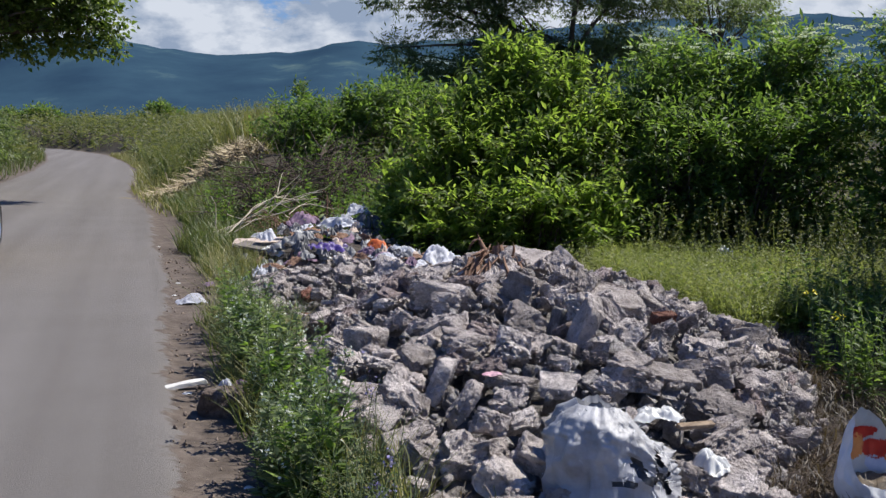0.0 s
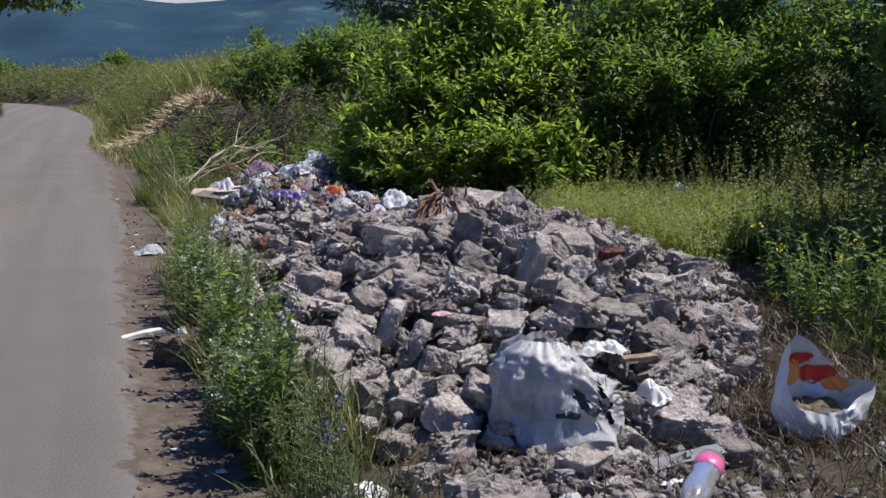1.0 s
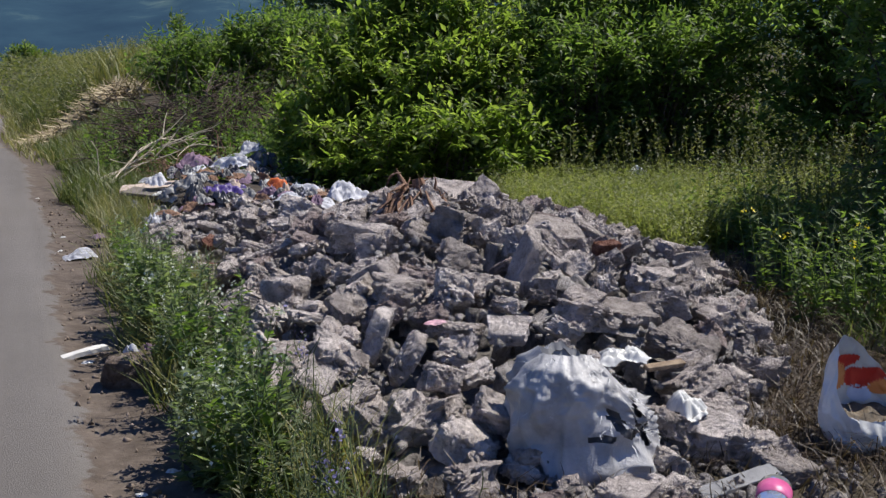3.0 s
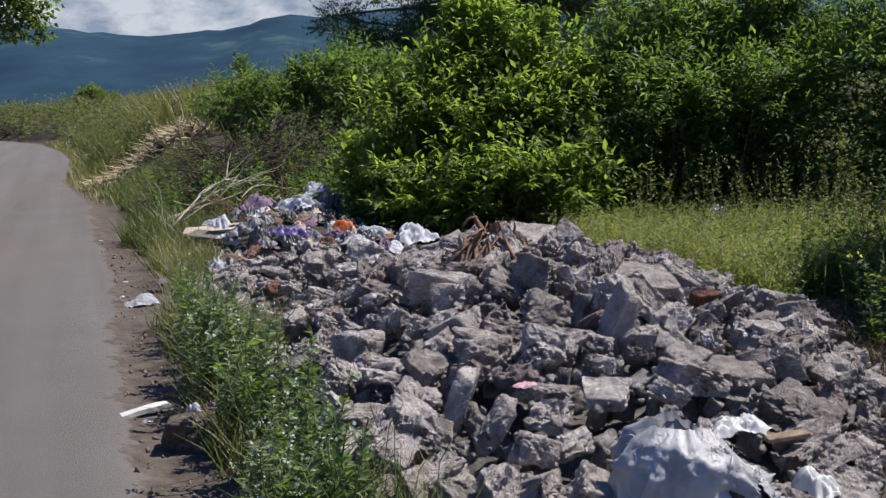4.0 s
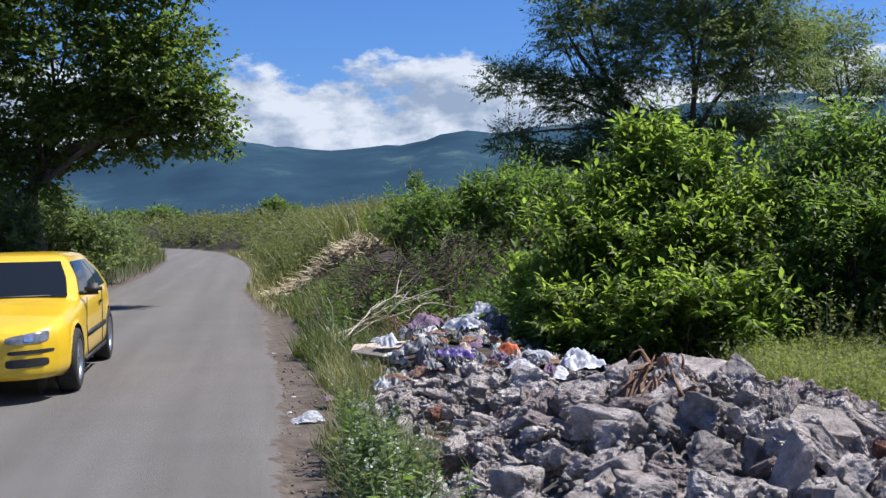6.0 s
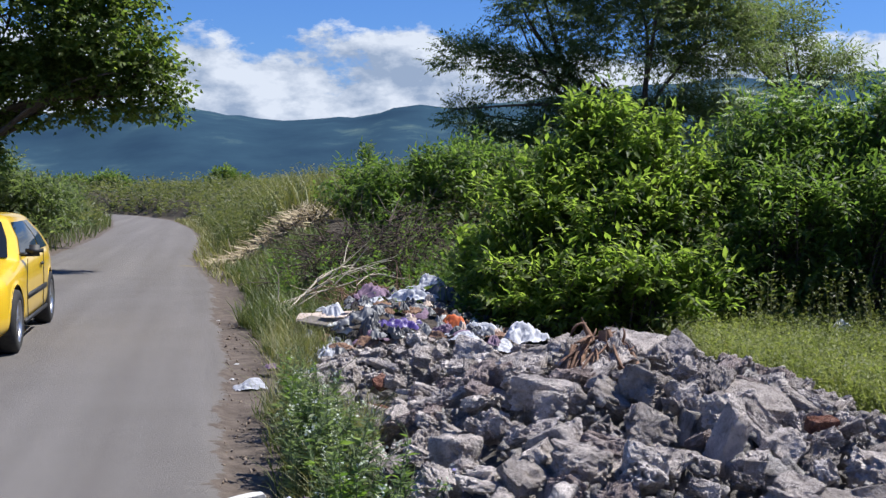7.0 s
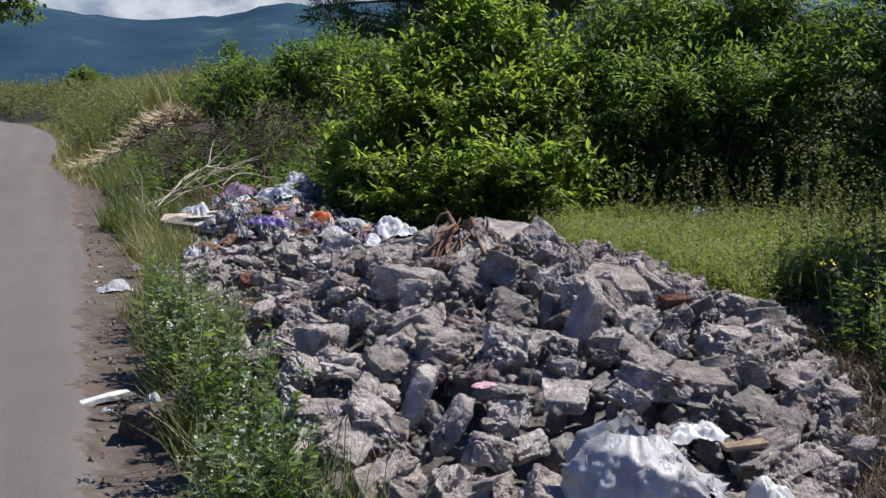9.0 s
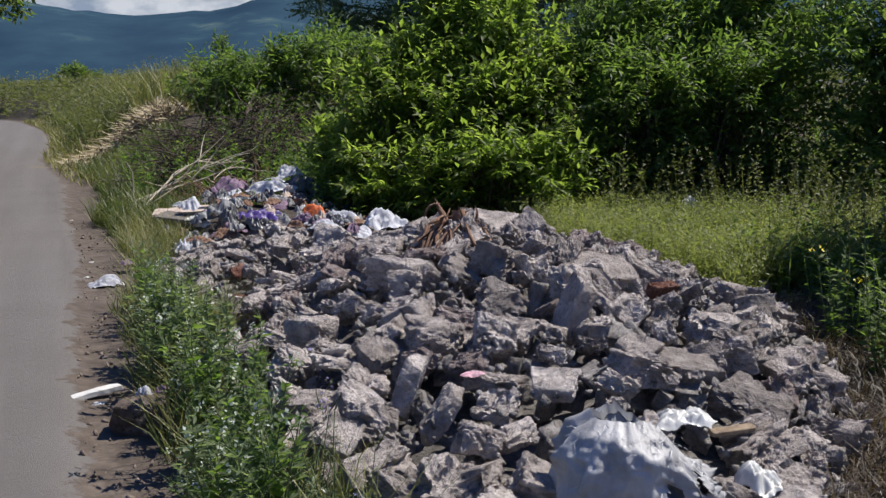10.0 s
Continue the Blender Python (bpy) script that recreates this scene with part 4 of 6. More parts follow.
def build_trees():
    tree("willow_tree", "tall dark willow with fine narrow leaves behind the bushes", 2.6, 32.0, (0.2, 0, 2.0, 0.22),
         [(0, 0, 4.2, 2.3, 2.0, 2.2), (-2.6, 0, 3.2, 1.4, 1.2, 1.0), (-4.4, 0, 3.7, 1.1, 0.9, 0.7), (-2.6, 0, 5.0, 1.4, 1.2, 1.2), (2.2, 0, 4.2, 1.6, 1.6, 2.1), (0.6, 0, 6.6, 2.2, 2.0, 1.6),
          (-1.4, 0, 1.6, 1.9, 1.4, 1.2), (-3.6, 0, 1.4, 1.2, 1.0, 0.7), (1.6, 0, 1.8, 1.8, 1.4, 1.3), (-3.0, 0, 6.4, 1.2, 1.0, 0.8), (-4.6, 0, 2.2, 0.6, 0.6, 0.5)],
         14500, 9, 0.13, 0.32, LEAF_WILLOW, 21, 0.34, 24)
    tree("poplar_tree", "slender light green tree among the scrub", 7.2, 34.0, (0.2, 0, 2.8, 0.14),
         [(0, 0, 4.0, 0.9, 0.9, 1.7), (-1.2, 0, 4.2, 0.8, 0.8, 1.5), (1.1, 0, 3.6, 0.8, 0.8, 0.8)],
         1900, 6, 0.15, 0.3, LEAF_WILLOW, 22, 0.36, 9)
    tree("poplar_tree", "broad-leaved roadside tree leaning its crown over the lane", -11.2, 23.0, (0.1, 0, 2.8, 0.17),
         [(0.4, 0, 5.7, 2.4, 2.2, 2.3), (2.5, -0.3, 4.5, 1.4, 1.3, 1.1), (3.7, -0.2, 3.6, 0.6, 0.7, 0.75), (2.6, 0, 6.6, 1.3, 1.3, 1.4), (-1.6, 0, 4.8, 1.8, 1.6, 1.6), (0.9, 0.2, 3.7, 1.3, 1.1, 0.7),
          (-0.2, 0, 2.4, 0.7, 0.6, 0.9), (1.4, 0, 3.5, 1.5, 1.2, 0.75), (2.7, -0.2, 3.6, 1.0, 0.9, 0.7), (-1.4, 0, 3.2, 1.4, 1.2, 0.9),
          (4.0, -0.2, 3.0, 0.35, 0.35, 0.35), (3.2, -0.2, 2.95, 0.4, 0.4, 0.3), (2.0, 0, 2.9, 0.5, 0.5, 0.3), (0.9, 0, 2.8, 0.45, 0.45, 0.3)],
         13500, 6, 0.115, 0.72, LEAF_POPLAR, 23, 0.26, 20)


build_trees()


def spread(n, seed, x0, x1, y0, y1, keep):
    """Random ground points in a box where keep(x, y) is true."""
    r = np.random.default_rng(seed)
    xs, ys = r.uniform(x0, x1, n * 6), r.uniform(y0, y1, n * 6)
    ok = keep(xs, ys)
    xs, ys = xs[ok][:n], ys[ok][:n]
    return np.stack([xs, ys, land(xs, ys)], -1), r


def weed_stuff(name, label, pts, r, height, leaf, width, per, mat, stem_mat=None, lean=0.25):
    """Many upright leafy weeds as one mesh: leaves up a hidden stalk."""
    n = len(pts)
    h = height * r.uniform(0.55, 1.25, n)
    way = unit(np.stack([r.normal(0, lean, n), r.normal(0, lean, n), np.ones(n)], -1))
    t = r.uniform(0.05, 1.0, (n, per))
    base = pts[:, None] + way[:, None] * (h[:, None] * t)[..., None]
    a = r.uniform(0, 2 * np.pi, (n, per))
    w = np.stack([np.cos(a), np.sin(a), 0.35 + 0.5 * t], -1)
    l = leaf * r.uniform(0.6, 1.3, (n, per)) * (1.15 - 0.5 * t)
    v1 = leaves(base.reshape(-1, 3), w.reshape(-1, 3), l.ravel(), l.ravel() * width, 0.25, 0.1)
    v2 = blades(pts, way, h, 0.008 + 0.004 * height, 0.08)
    v, f = joined(v1, v2)
    return tagged(new(name, mesh_of(name, v, f, mat)), label, "weeds", kind="stuff")


def grass_stuff(name, label, pts, r, height, width, mat, lean=0.3, bend=0.4):
    n = len(pts)
    h = height * r.uniform(0.45, 1.3, n)
    way = unit(np.stack([r.normal(0, lean, n), r.normal(0, lean, n), np.ones(n)], -1))
    v, f = blades(pts, way, h, width, bend)
    return tagged(new(name, mesh_of(name, v, f, mat)), label, "grass", kind="stuff")


def off_heap(x, y, m=0.02):
    return heap(x, y) < m


def s_of(x, y):
    return (x - edge(y)) * 0.95


def build_cover():
    # the weedy bank along the lane
    p, r = spread(5600, 31, -16, 8, 15.5, 46, lambda x, y: (s_of(x, y) > 0.75 + 0.3 * wave(x, y, 1.1)) & (s_of(x, y) < 13) & ((y > 22) | (s_of(x, y) > 3.6)) & ~((x > -8.4) & (x < -3.1) & (y > 20.8) & (y < 25.4)))
    weed_stuff("bank_weeds", "tall green weeds on the bank along the lane", p, r, 1.1, 0.14, 0.32, 14, LEAF_OLIVE)
    p, r = spread(20000, 32, -18, 7, 22, 52, lambda x, y: (s_of(x, y) > 0.7 + 0.4 * wave(x, y, 1.3)) & (s_of(x, y) < 12) & ((s_of(x, y) > 2.4) | (y > 29)) & ~((x > -8.4) & (x < -3.1) & (y > 20.8) & (y < 25.4)))
    grass_stuff("bank_grass", "tall green grass on the bank along the lane", p, r, 0.75, 0.02, GRASS)
    p, r = spread(15000, 42, -9, -1.6, 13.5, 27, lambda x, y: (s_of(x, y) > 0.5 + 0.25 * wave(x, y, 1.6)) & (s_of(x, y) < 2.0) & (y < 22.6))
    grass_stuff("foot_grass", "green grass at the foot of the bank", p, r, 0.34, 0.014, GRASS)
    p, r = spread(9000, 33, -14, 3, 24, 50, lambda x, y: (s_of(x, y) > 2.0) & (s_of(x, y) < 10) & (wave(x, y, 0.35, 1.0) > -0.1))
    grass_stuff("seeding_grass", "pale seeding grass on top of the bank", p, r, 1.15, 0.02, GRASS_PALE, 0.2, 0.3)
    p, r = spread(9000, 47, -22, -4, 20, 60, lambda x, y: (s_of(x, y) > 0.14 + 0.14 * wave(x, y, 1.7)) & (s_of(x, y) < 1.3))
    grass_stuff("edge_grass", "short pale grass along the edge of the lane", p, r, 0.32, 0.02, GRASS_PALE, 0.4)
    p, r = spread(7000, 45, -48, 2, 42, 84, lambda x, y: (s_of(x, y) > 0.7) | (s_of(x, y) < -road_width(y) - 0.5))
    weed_stuff("mid_weeds", "green scrub on both sides of the bend", p, r, 1.0, 0.28, 0.4, 8, LEAF_OLIVE)
    p, r = spread(9000, 34, -80, 40, 70, 150, lambda x, y: (s_of(x, y) > 0.6) | (s_of(x, y) < -road_width(y) - 0.4))
    weed_stuff("far_weeds", "green scrub and weeds far along the lane", p, r, 1.3, 0.4, 0.4, 7, LEAF_OLIVE)
    # the clearing
    p, r = spread(12500, 35, 1.2, 5.0, 8.6, 13.4, lambda x, y: off_heap(x, y) & (x > 1.4 + 0.5 * (12.5 - y) * 0.3) & (y > 8.9 + 0.7 * np.maximum(0, x - 2.4) + 0.3 * wave(x, y, 2.0)))
    weed_stuff("clearing_weeds", "low yellow-green weeds in the sunny clearing behind the heap", p, r, 0.4, 0.042, 0.42, 15, LEAF_LIME, lean=0.4)
    p, r = spread(420, 36, 2.2, 5.2, 8.4, 13.2, lambda x, y: off_heap(x, y) & ((x > 3.3) | (y > 12.0)))
    weed_stuff("tall_weeds", "taller leafy weeds round the clearing", p, r, 0.8, 0.05, 0.42, 44, LEAF_OLIVE)
    p, r = spread(1500, 43, -1.6, 7.5, 12.6, 17.0, lambda x, y: off_heap(x, y) & (y > 13.0 + 0.4 * wave(x, y, 2)))
    weed_stuff("undergrowth", "dark green undergrowth beneath the bushes", p, r, 0.6, 0.11, 0.4, 14, LEAF_DARK)
    p, r = spread(2600, 44, 1.3, 4.6, 9.3, 13.0, lambda x, y: off_heap(x, y))
    grass_stuff("clearing_grass", "pale seeding grass in the clearing", p, r, 0.4, 0.007, GRASS_PALE)
    # by the heap, towards the camera
    p, r = spread(520, 37, 2.0, 4.8, 4.6, 9.8, lambda x, y: off_heap(x, y) & (x > 2.75 - 0.2 * wave(x, y, 3)))
    weed_stuff("tall_weeds", "rank green weeds beside the rubble heap", p, r, 0.62, 0.08, 0.34, 22, LEAF_DARK)
    p, r = spread(10000, 46, 1.5, 4.8, 3.4, 7.6, lambda x, y: off_heap(x, y) & (x > 2.3 + 0.45 * smooth01(5.0, 6.0, y) + 0.25 * wave(x, y, 3)))
    grass_stuff("rank_grass", "rank green grass beside the heap", p, r, 0.22, 0.008, GRASS, 0.45)
    # verge of the lane
    p, r = spread(7000, 38, -3.6, 0.9, 2.0, 15.0, lambda x, y: (s_of(x, y) > 0.42 + 0.18 * wave(x, y, 2.3)) & off_heap(x, y, 0.06) & (s_of(x, y) < np.interp(y, [2, 5, 7], [0.75, 0.85, 1.6])))
    grass_stuff("verge_grass", "green grass on the verge between soil and rubble", p, r, 0.26, 0.008, GRASS, 0.4)
    p, r = spread(5000, 39, -0.6, 2.6, 2.2, 5.2, lambda x, y: (s_of(x, y) > 0.75) & off_heap(x, y, 0.08))
    grass_stuff("dry_grass", "dry brown grass and stalks in front of the heap", p, r, 0.18, 0.005, GRASS_DRY, 0.7, 0.6)
    # left of the lane
    p, r = spread(9000, 40, -26, -7, 12, 60, lambda x, y: (s_of(x, y) < -road_width(y) - 0.12) & (s_of(x, y) > -road_width(y) - 8))
    grass_stuff("far_verge_grass", "green grass along the far side of the lane", p, r, 0.6, 0.022, GRASS)
    p, r = spread(2600, 41, -30, -8, 18, 62, lambda x, y: (s_of(x, y) < -road_width(y) - 1.6) & (s_of(x, y) > -road_width(y) - 8))
    weed_stuff("hedge_weeds", "dark green scrub along the far side of the lane", p, r, 1.7, 0.22, 0.4, 16, LEAF_WILLOW)


build_cover()

# ---- rubbish ----


def fabric(name, dark, light, rough, scale=14.0, bump=0.5, weave=0.0, metal=0.0, sheen=0.0, through=0.0):
    m, nt, b, N, L = material(name)
    v = coords(nt)
    col = ramp(nt, noise_tex(nt, scale, 6, 0.6, v), [(0.3, dark), (0.68, light)])
    L(col, b.inputs["Base Color"])
    b.inputs["Roughness"].default_value, b.inputs["Metallic"].default_value = rough, metal
    b.inputs["Sheen Weight"].default_value = sheen
    h = noise_tex(nt, scale * 1.6, 7, 0.65, v)
    if weave:
        w1, w2 = N("ShaderNodeTexWave"), N("ShaderNodeTexWave")
        w1.bands_direction, w2.bands_direction = "X", "Z"
        for w in (w1, w2):
            w.inputs["Scale"].default_value, w.inputs["Distortion"].default_value = weave, 1.2
            L(v, w.inputs["Vector"])
        h = mixed(nt, 0.35, h, mixed(nt, 0.5, w1.outputs["Fac"], w2.outputs["Fac"]))
    bumped(nt, b, h, bump, 0.012)
    return m


WASTE = fabric("dark_brown_waste", (0.03, 0.022, 0.018), (0.2, 0.155, 0.1), 0.7, 22, 0.6)
SACK = fabric("woven_plastic_sack", (0.24, 0.235, 0.24), (0.50, 0.495, 0.50), 0.42, 6, 1.0)
BAG = fabric("carrier_bag_film", (0.50, 0.50, 0.50), (0.72, 0.72, 0.71), 0.3, 6, 0.4)
PLASTIC_WHITE = fabric("white_plastic_film", (0.42, 0.42, 0.41), (0.66, 0.66, 0.64), 0.28, 9, 0.4)
PRINT_RED = fabric("red_print", (0.40, 0.02, 0.02), (0.60, 0.05, 0.03), 0.35, 12, 0.3)
PRINT_ORANGE = fabric("orange_print", (0.62, 0.20, 0.05), (0.75, 0.33, 0.12), 0.35, 12, 0.3)
PRINT_BLUE = fabric("pale_blue_print", (0.42, 0.48, 0.66), (0.6, 0.65, 0.78), 0.35, 12, 0.3)
FRAY = plain("frayed_plastic", (0.5, 0.5, 0.5), (0.75, 0.75, 0.75), 30, 0.5, bump=0)
CLOTH_WHITE = fabric("white_cloth", (0.26, 0.27, 0.31), (0.66, 0.66, 0.70), 0.9, 9, 0.9)
CLOTH_LILAC = fabric("lilac_cloth", (0.12, 0.075, 0.115), (0.27, 0.18, 0.255), 0.8, 8, 0.5)
CLOTH_PURPLE = fabric("purple_plastic", (0.045, 0.028, 0.13), (0.11, 0.07, 0.27), 0.35, 8, 0.4)
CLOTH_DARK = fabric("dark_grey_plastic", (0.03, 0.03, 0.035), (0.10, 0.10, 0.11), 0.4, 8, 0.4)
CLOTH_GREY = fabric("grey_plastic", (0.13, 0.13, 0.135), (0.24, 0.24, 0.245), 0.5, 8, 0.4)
CLOTH_ORANGE = fabric("orange_red_plastic", (0.45, 0.07, 0.02), (0.75, 0.22, 0.05), 0.4, 10, 0.5)
CLOTH_PINK = fabric("pink_cloth", (0.50, 0.26, 0.32), (0.66, 0.42, 0.46), 0.7, 10, 0.4)
CARD = fabric("beige_board", (0.40, 0.31, 0.25), (0.56, 0.46, 0.39), 0.85, 6, 0.3)
WOOD_OLD = plain("splintered_wood", (0.16, 0.11, 0.07), (0.36, 0.27, 0.18), 30, 0.9, bump=0.6, dist=0.01)
BOARD_DARK = plain("dark_brown_board", (0.016, 0.013, 0.011), (0.04, 0.032, 0.027), 12, 0.8, bump=0.4)
WOOD_WHITE = plain("white_painted_wood", (0.55, 0.53, 0.50), (0.74, 0.72, 0.68), 14, 0.7, bump=0.3)
ROOT = plain("rusty_brown_root", (0.13, 0.07, 0.045), (0.30, 0.18, 0.12), 14, 0.9, bump=0.6, dist=0.02)


def patch(V, F, pick, lift=0.003):
    """The faces whose middle pick() accepts, raised a little off the surface."""
    c = V[F].mean(1)
    keep = np.array([pick(*q) for q in c])
    f = F[keep]
    a, b, e = V[f[:, 0]], V[f[:, 1]], V[f[:, 3]]
    n = unit(np.cross(b - a, e - a))
    ids, inv = np.unique(f, return_inverse=True)
    nn = np.zeros((len(ids), 3))
    np.add.at(nn, inv.reshape(f.shape), n[:, None])
    return V[ids] + unit(nn) * lift, inv.reshape(f.shape)


def build_sack():
    """Large white woven sack, slumped, its shoulder torn to shreds."""
    z = float(land(np.float64(0.92), np.float64(4.9)))
    ob = thing("woven_sack", "slumped dirty-white woven plastic sack, torn open, leaning on the rubble", "sack", at=pose(0.95, 4.88, z, 0, 0, 12))
    nu, nv = 120, 72
    o = Vector((4.3, 9.1, 2.2))
    V = []
    for j in range(nv + 1):
        t = j / nv
        k = float(np.interp(t, [0, 0.06, 0.3, 0.55, 0.78, 0.92, 1.0], [1.0, 1.08, 1.06, 1.0, 0.9, 0.74, 0.46]))
        for i in range(nu):
            u = 2 * math.pi * i / nu
            d = Vector((math.cos(u), math.sin(u), t * 1.7))
            torn = smooth01(0.42, 0.8, t) * (0.45 + 0.55 * smooth01(-0.3, 0.6, math.cos(u)))
            big = 1 - 2.2 * abs(noise.noise(d * 1.4 + o))
            mid = 1 - 2.2 * abs(noise.noise(Vector((d.x * 3.2, d.y * 3.2, d.z * 1.8)) + o * 2))
            fine = 1 - 2.2 * abs(noise.noise(d * 8.5 + o * 3))
            w = 1 + 0.12 * big + (0.085 + 0.12 * torn) * mid + (0.008 + 0.10 * torn) * fine
            x, y = 0.24 * k * w * math.cos(u), 0.20 * k * w * math.sin(u)
            # the shoulder slumps to one side, the peak stands on the other
            zz = 0.475 * t - 0.17 * t * smooth01(-0.02, 0.22, x) + 0.03 * torn * mid
            V.append((x - 0.05 * t, y + 0.04 * t, max(0.0, zz)))
    F = [[j * nu + i, j * nu + (i + 1) % nu, (j + 1) * nu + (i + 1) % nu, (j + 1) * nu + i] for j in range(nv) for i in range(nu)]
    V, F = np.array(V), np.array(F)
    c = V[F].mean(1)
    whole = np.ones(len(F), bool)
    for cx, cz, rx, rz in ((0.02, 0.27, 0.034, 0.04), (0.09, 0.225, 0.07, 0.02), (0.16, 0.19, 0.024, 0.05), (-0.04, 0.215, 0.055, 0.012), (0.11, 0.28, 0.02, 0.03)):
        whole &= ~((((c[:, 0] - cx) / rx) ** 2 + ((c[:, 2] - cz) / rz) ** 2 < 1 + 0.5 * np.sin(95 * c[:, 0] + 70 * c[:, 2])) & (c[:, 1] < 0))
    part("sack_body", mesh_of("sack_body", V, F[whole], SACK, True), None, ob)
    rim = V[nv * nu:]
    mid = rim.mean(0)
    down = mid + (rim - mid) * [0.8, 0.8, 0.4] - [0, 0, 0.05]
    inner = np.concatenate([rim, down, [mid - [0, 0, 0.1]]])
    fi = [[i, (i + 1) % nu, nu + (i + 1) % nu] for i in range(nu)] + [[i, nu + (i + 1) % nu, nu + i] for i in range(nu)] + [[nu + i, nu + (i + 1) % nu, 2 * nu] for i in range(nu)]
    # Darker grey than the sack: the mouth's inner shade as colour.
    part("sack_mouth", mesh_of("sack_mouth", inner, fi, CLOTH_GREY, True), None, ob, "inside of the open mouth, greyed to stand for its shade")
    # Added dark shell inside; its colour is the shade behind the tears.
    part("sack_filling", mesh_of("sack_filling", (V - [0, 0, 0.02]) * [0.9, 0.9, 0.94] + [0, 0, 0.02], F, CLOTH_DARK, True), None, ob, "added dark shell that gives the tears their inner shade")
    # shreds and frayed threads over the torn shoulder and the mouth
    r = np.random.default_rng(8)
    n = 230
    j = np.where(r.random(n) < 0.4, r.integers(nv - 8, nv + 1, n), r.integers(int(nv * 0.45), nv - 4, n))
    i = np.where(r.random(n) < 0.65, r.integers(int(nu * 0.74), int(nu * 1.04), n) % nu, r.integers(0, nu, n))
    base = V[j * nu + i]
    out = unit((base - [-0.03, 0.02, 0.22]) * [1, 1, 0.6])
    v, f = blades(base - out * 0.004, out * 0.7 + r.normal(0, 0.55, (n, 3)) + [0, 0, 0.15], r.uniform(0.012, 0.045, n), r.choice([0.002, 0.003, 0.004], n), 1.0)
    part("frayed_edge", mesh_of("frayed_edge", v, f, FRAY), None, ob, "frayed white plastic threads")["kind"] = "stuff"
    return ob


build_sack()


def build_carrier_bag():
    """A carrier bag sagging open: the back drawn up to one peak, a corner out to the side, the front rolled down."""
    z = foot(2.05, 5.05)
    ob = thing("carrier_bag", "full white carrier bag with red and orange print among weeds", "plastic bag", at=pose(2.03, 4.98, z - 0.02, 0, 0, 2))
    nu, nv = 112, 60
    o = Vector((7.7, 3.1, 5.5))
    V = []
    for j in range(nv + 1):
        t = j / nv
        k = float(np.interp(t, [0, 0.12, 0.4, 0.7, 1.0], [0.35, 0.72, 1.0, 1.03, 0.92]))
        for i in range(nu):
            u = 2 * math.pi * i / nu
            d = Vector((math.cos(u), math.sin(u), t * 1.3))
            big = 1 - 2.2 * abs(noise.noise(d * 1.3 + o))
            mid = 1 - 2.2 * abs(noise.noise(d * 3.4 + o * 2))
            w = 1 + 0.10 * big + 0.05 * mid
            x, y = 0.165 * k * w * math.cos(u), 0.125 * k * w * math.sin(u)
            # height of the rim all round: peak behind on one side, corner on the other, low in front
            peak = (0.5 + 0.5 * math.cos(u - 2.45)) ** (1.4 if u < 2.45 else 4.0)
            corner = max(0.0, math.cos(u - 0.05)) ** 10
            front = max(0.0, math.cos(u + 1.75)) ** 2
            rim = 0.185 + 0.27 * peak + 0.045 * corner - 0.03 * front
            x += 0.10 * corner * t + 0.045 * peak * t * t
            y -= 0.06 * peak * t * t
            V.append((x, y, max(0.0, rim * t + 0.012 * mid * t)))
    F = [[j * nu + i, j * nu + (i + 1) % nu, (j + 1) * nu + (i + 1) % nu, (j + 1) * nu + i] for j in range(nv) for i in range(nu)]
    V, F = np.array(V), np.array(F)
    part("bag_body", mesh_of("bag_body", V, F, BAG, True), None, ob)
    # waste filling the mouth
    n = 30
    cx, cy = 0.02, 0.0
    W, Q = [], []
    for j in range(n):
        for i in range(n):
            a, b = 2 * i / (n - 1) - 1, 2 * j / (n - 1) - 1
            q = math.hypot(a, b)
            k = max(abs(a), abs(b)) / q if q else 1
            h = 0.14 + 0.06 * b + 0.025 * noise.noise(Vector((a * 2.2, b * 2.2, 4)))
            W.append((cx + 0.135 * a * k, cy + 0.10 * b * k, h - 0.03 * q * k))
    for j in range(n - 1):
        for i in range(n - 1):
            Q.append([j * n + i, j * n + i + 1, (j + 1) * n + i + 1, (j + 1) * n + i])
    part("bag_filling", mesh_of("bag_filling", W, Q, WASTE, True), None, ob, "brown waste inside the open bag")
    # print on the inside of the raised back panel
    inner = np.array([[q[0], q[3], q[2], q[1]] for q in F])
    for nm, mat, px, pz, rx, rz in (("red_print", PRINT_RED, -0.03, 0.35, 0.065, 0.028), ("orange_print", PRINT_ORANGE, -0.065, 0.275, 0.04, 0.06), ("red_stripe", PRINT_RED, 0.045, 0.275, 0.075, 0.045), ("orange_stripe", PRINT_ORANGE, 0.12, 0.23, 0.05, 0.035), ("blue_print", PRINT_BLUE, 0.035, 0.205, 0.05, 0.034)):
        v, f = patch(V, inner, lambda x, y, z: y > 0.0 and ((x - px) / rx) ** 2 + ((z - pz) / rz) ** 2 < 1 + 0.3 * math.sin(40 * x + 30 * z), 0.003)
        if len(f):
            part(nm, mesh_of(nm, v, f, mat, True), None, ob)
    # the front edge turned outward
    flap = []
    m = 16
    for j in range(7):
        for i in range(m + 1):
            a, b = i / m, j / 6
            x = -0.085 + 0.15 * a + 0.012 * noise.noise(Vector((a * 4, b * 2, 1)))
            flap.append((x, -0.135 - 0.022 * math.sin(b * 1.6) - 0.004 * math.sin(a * 19), 0.185 - 0.045 * a - b * (0.045 + 0.055 * a)))
    f = [[j * (m + 1) + i, j * (m + 1) + i + 1, (j + 1) * (m + 1) + i + 1, (j + 1) * (m + 1) + i] for j in range(6) for i in range(m)]
    part("rolled_edge", mesh_of("rolled_edge", flap, f, PLASTIC_WHITE, True), None, ob, "bright folded edge of the bag")


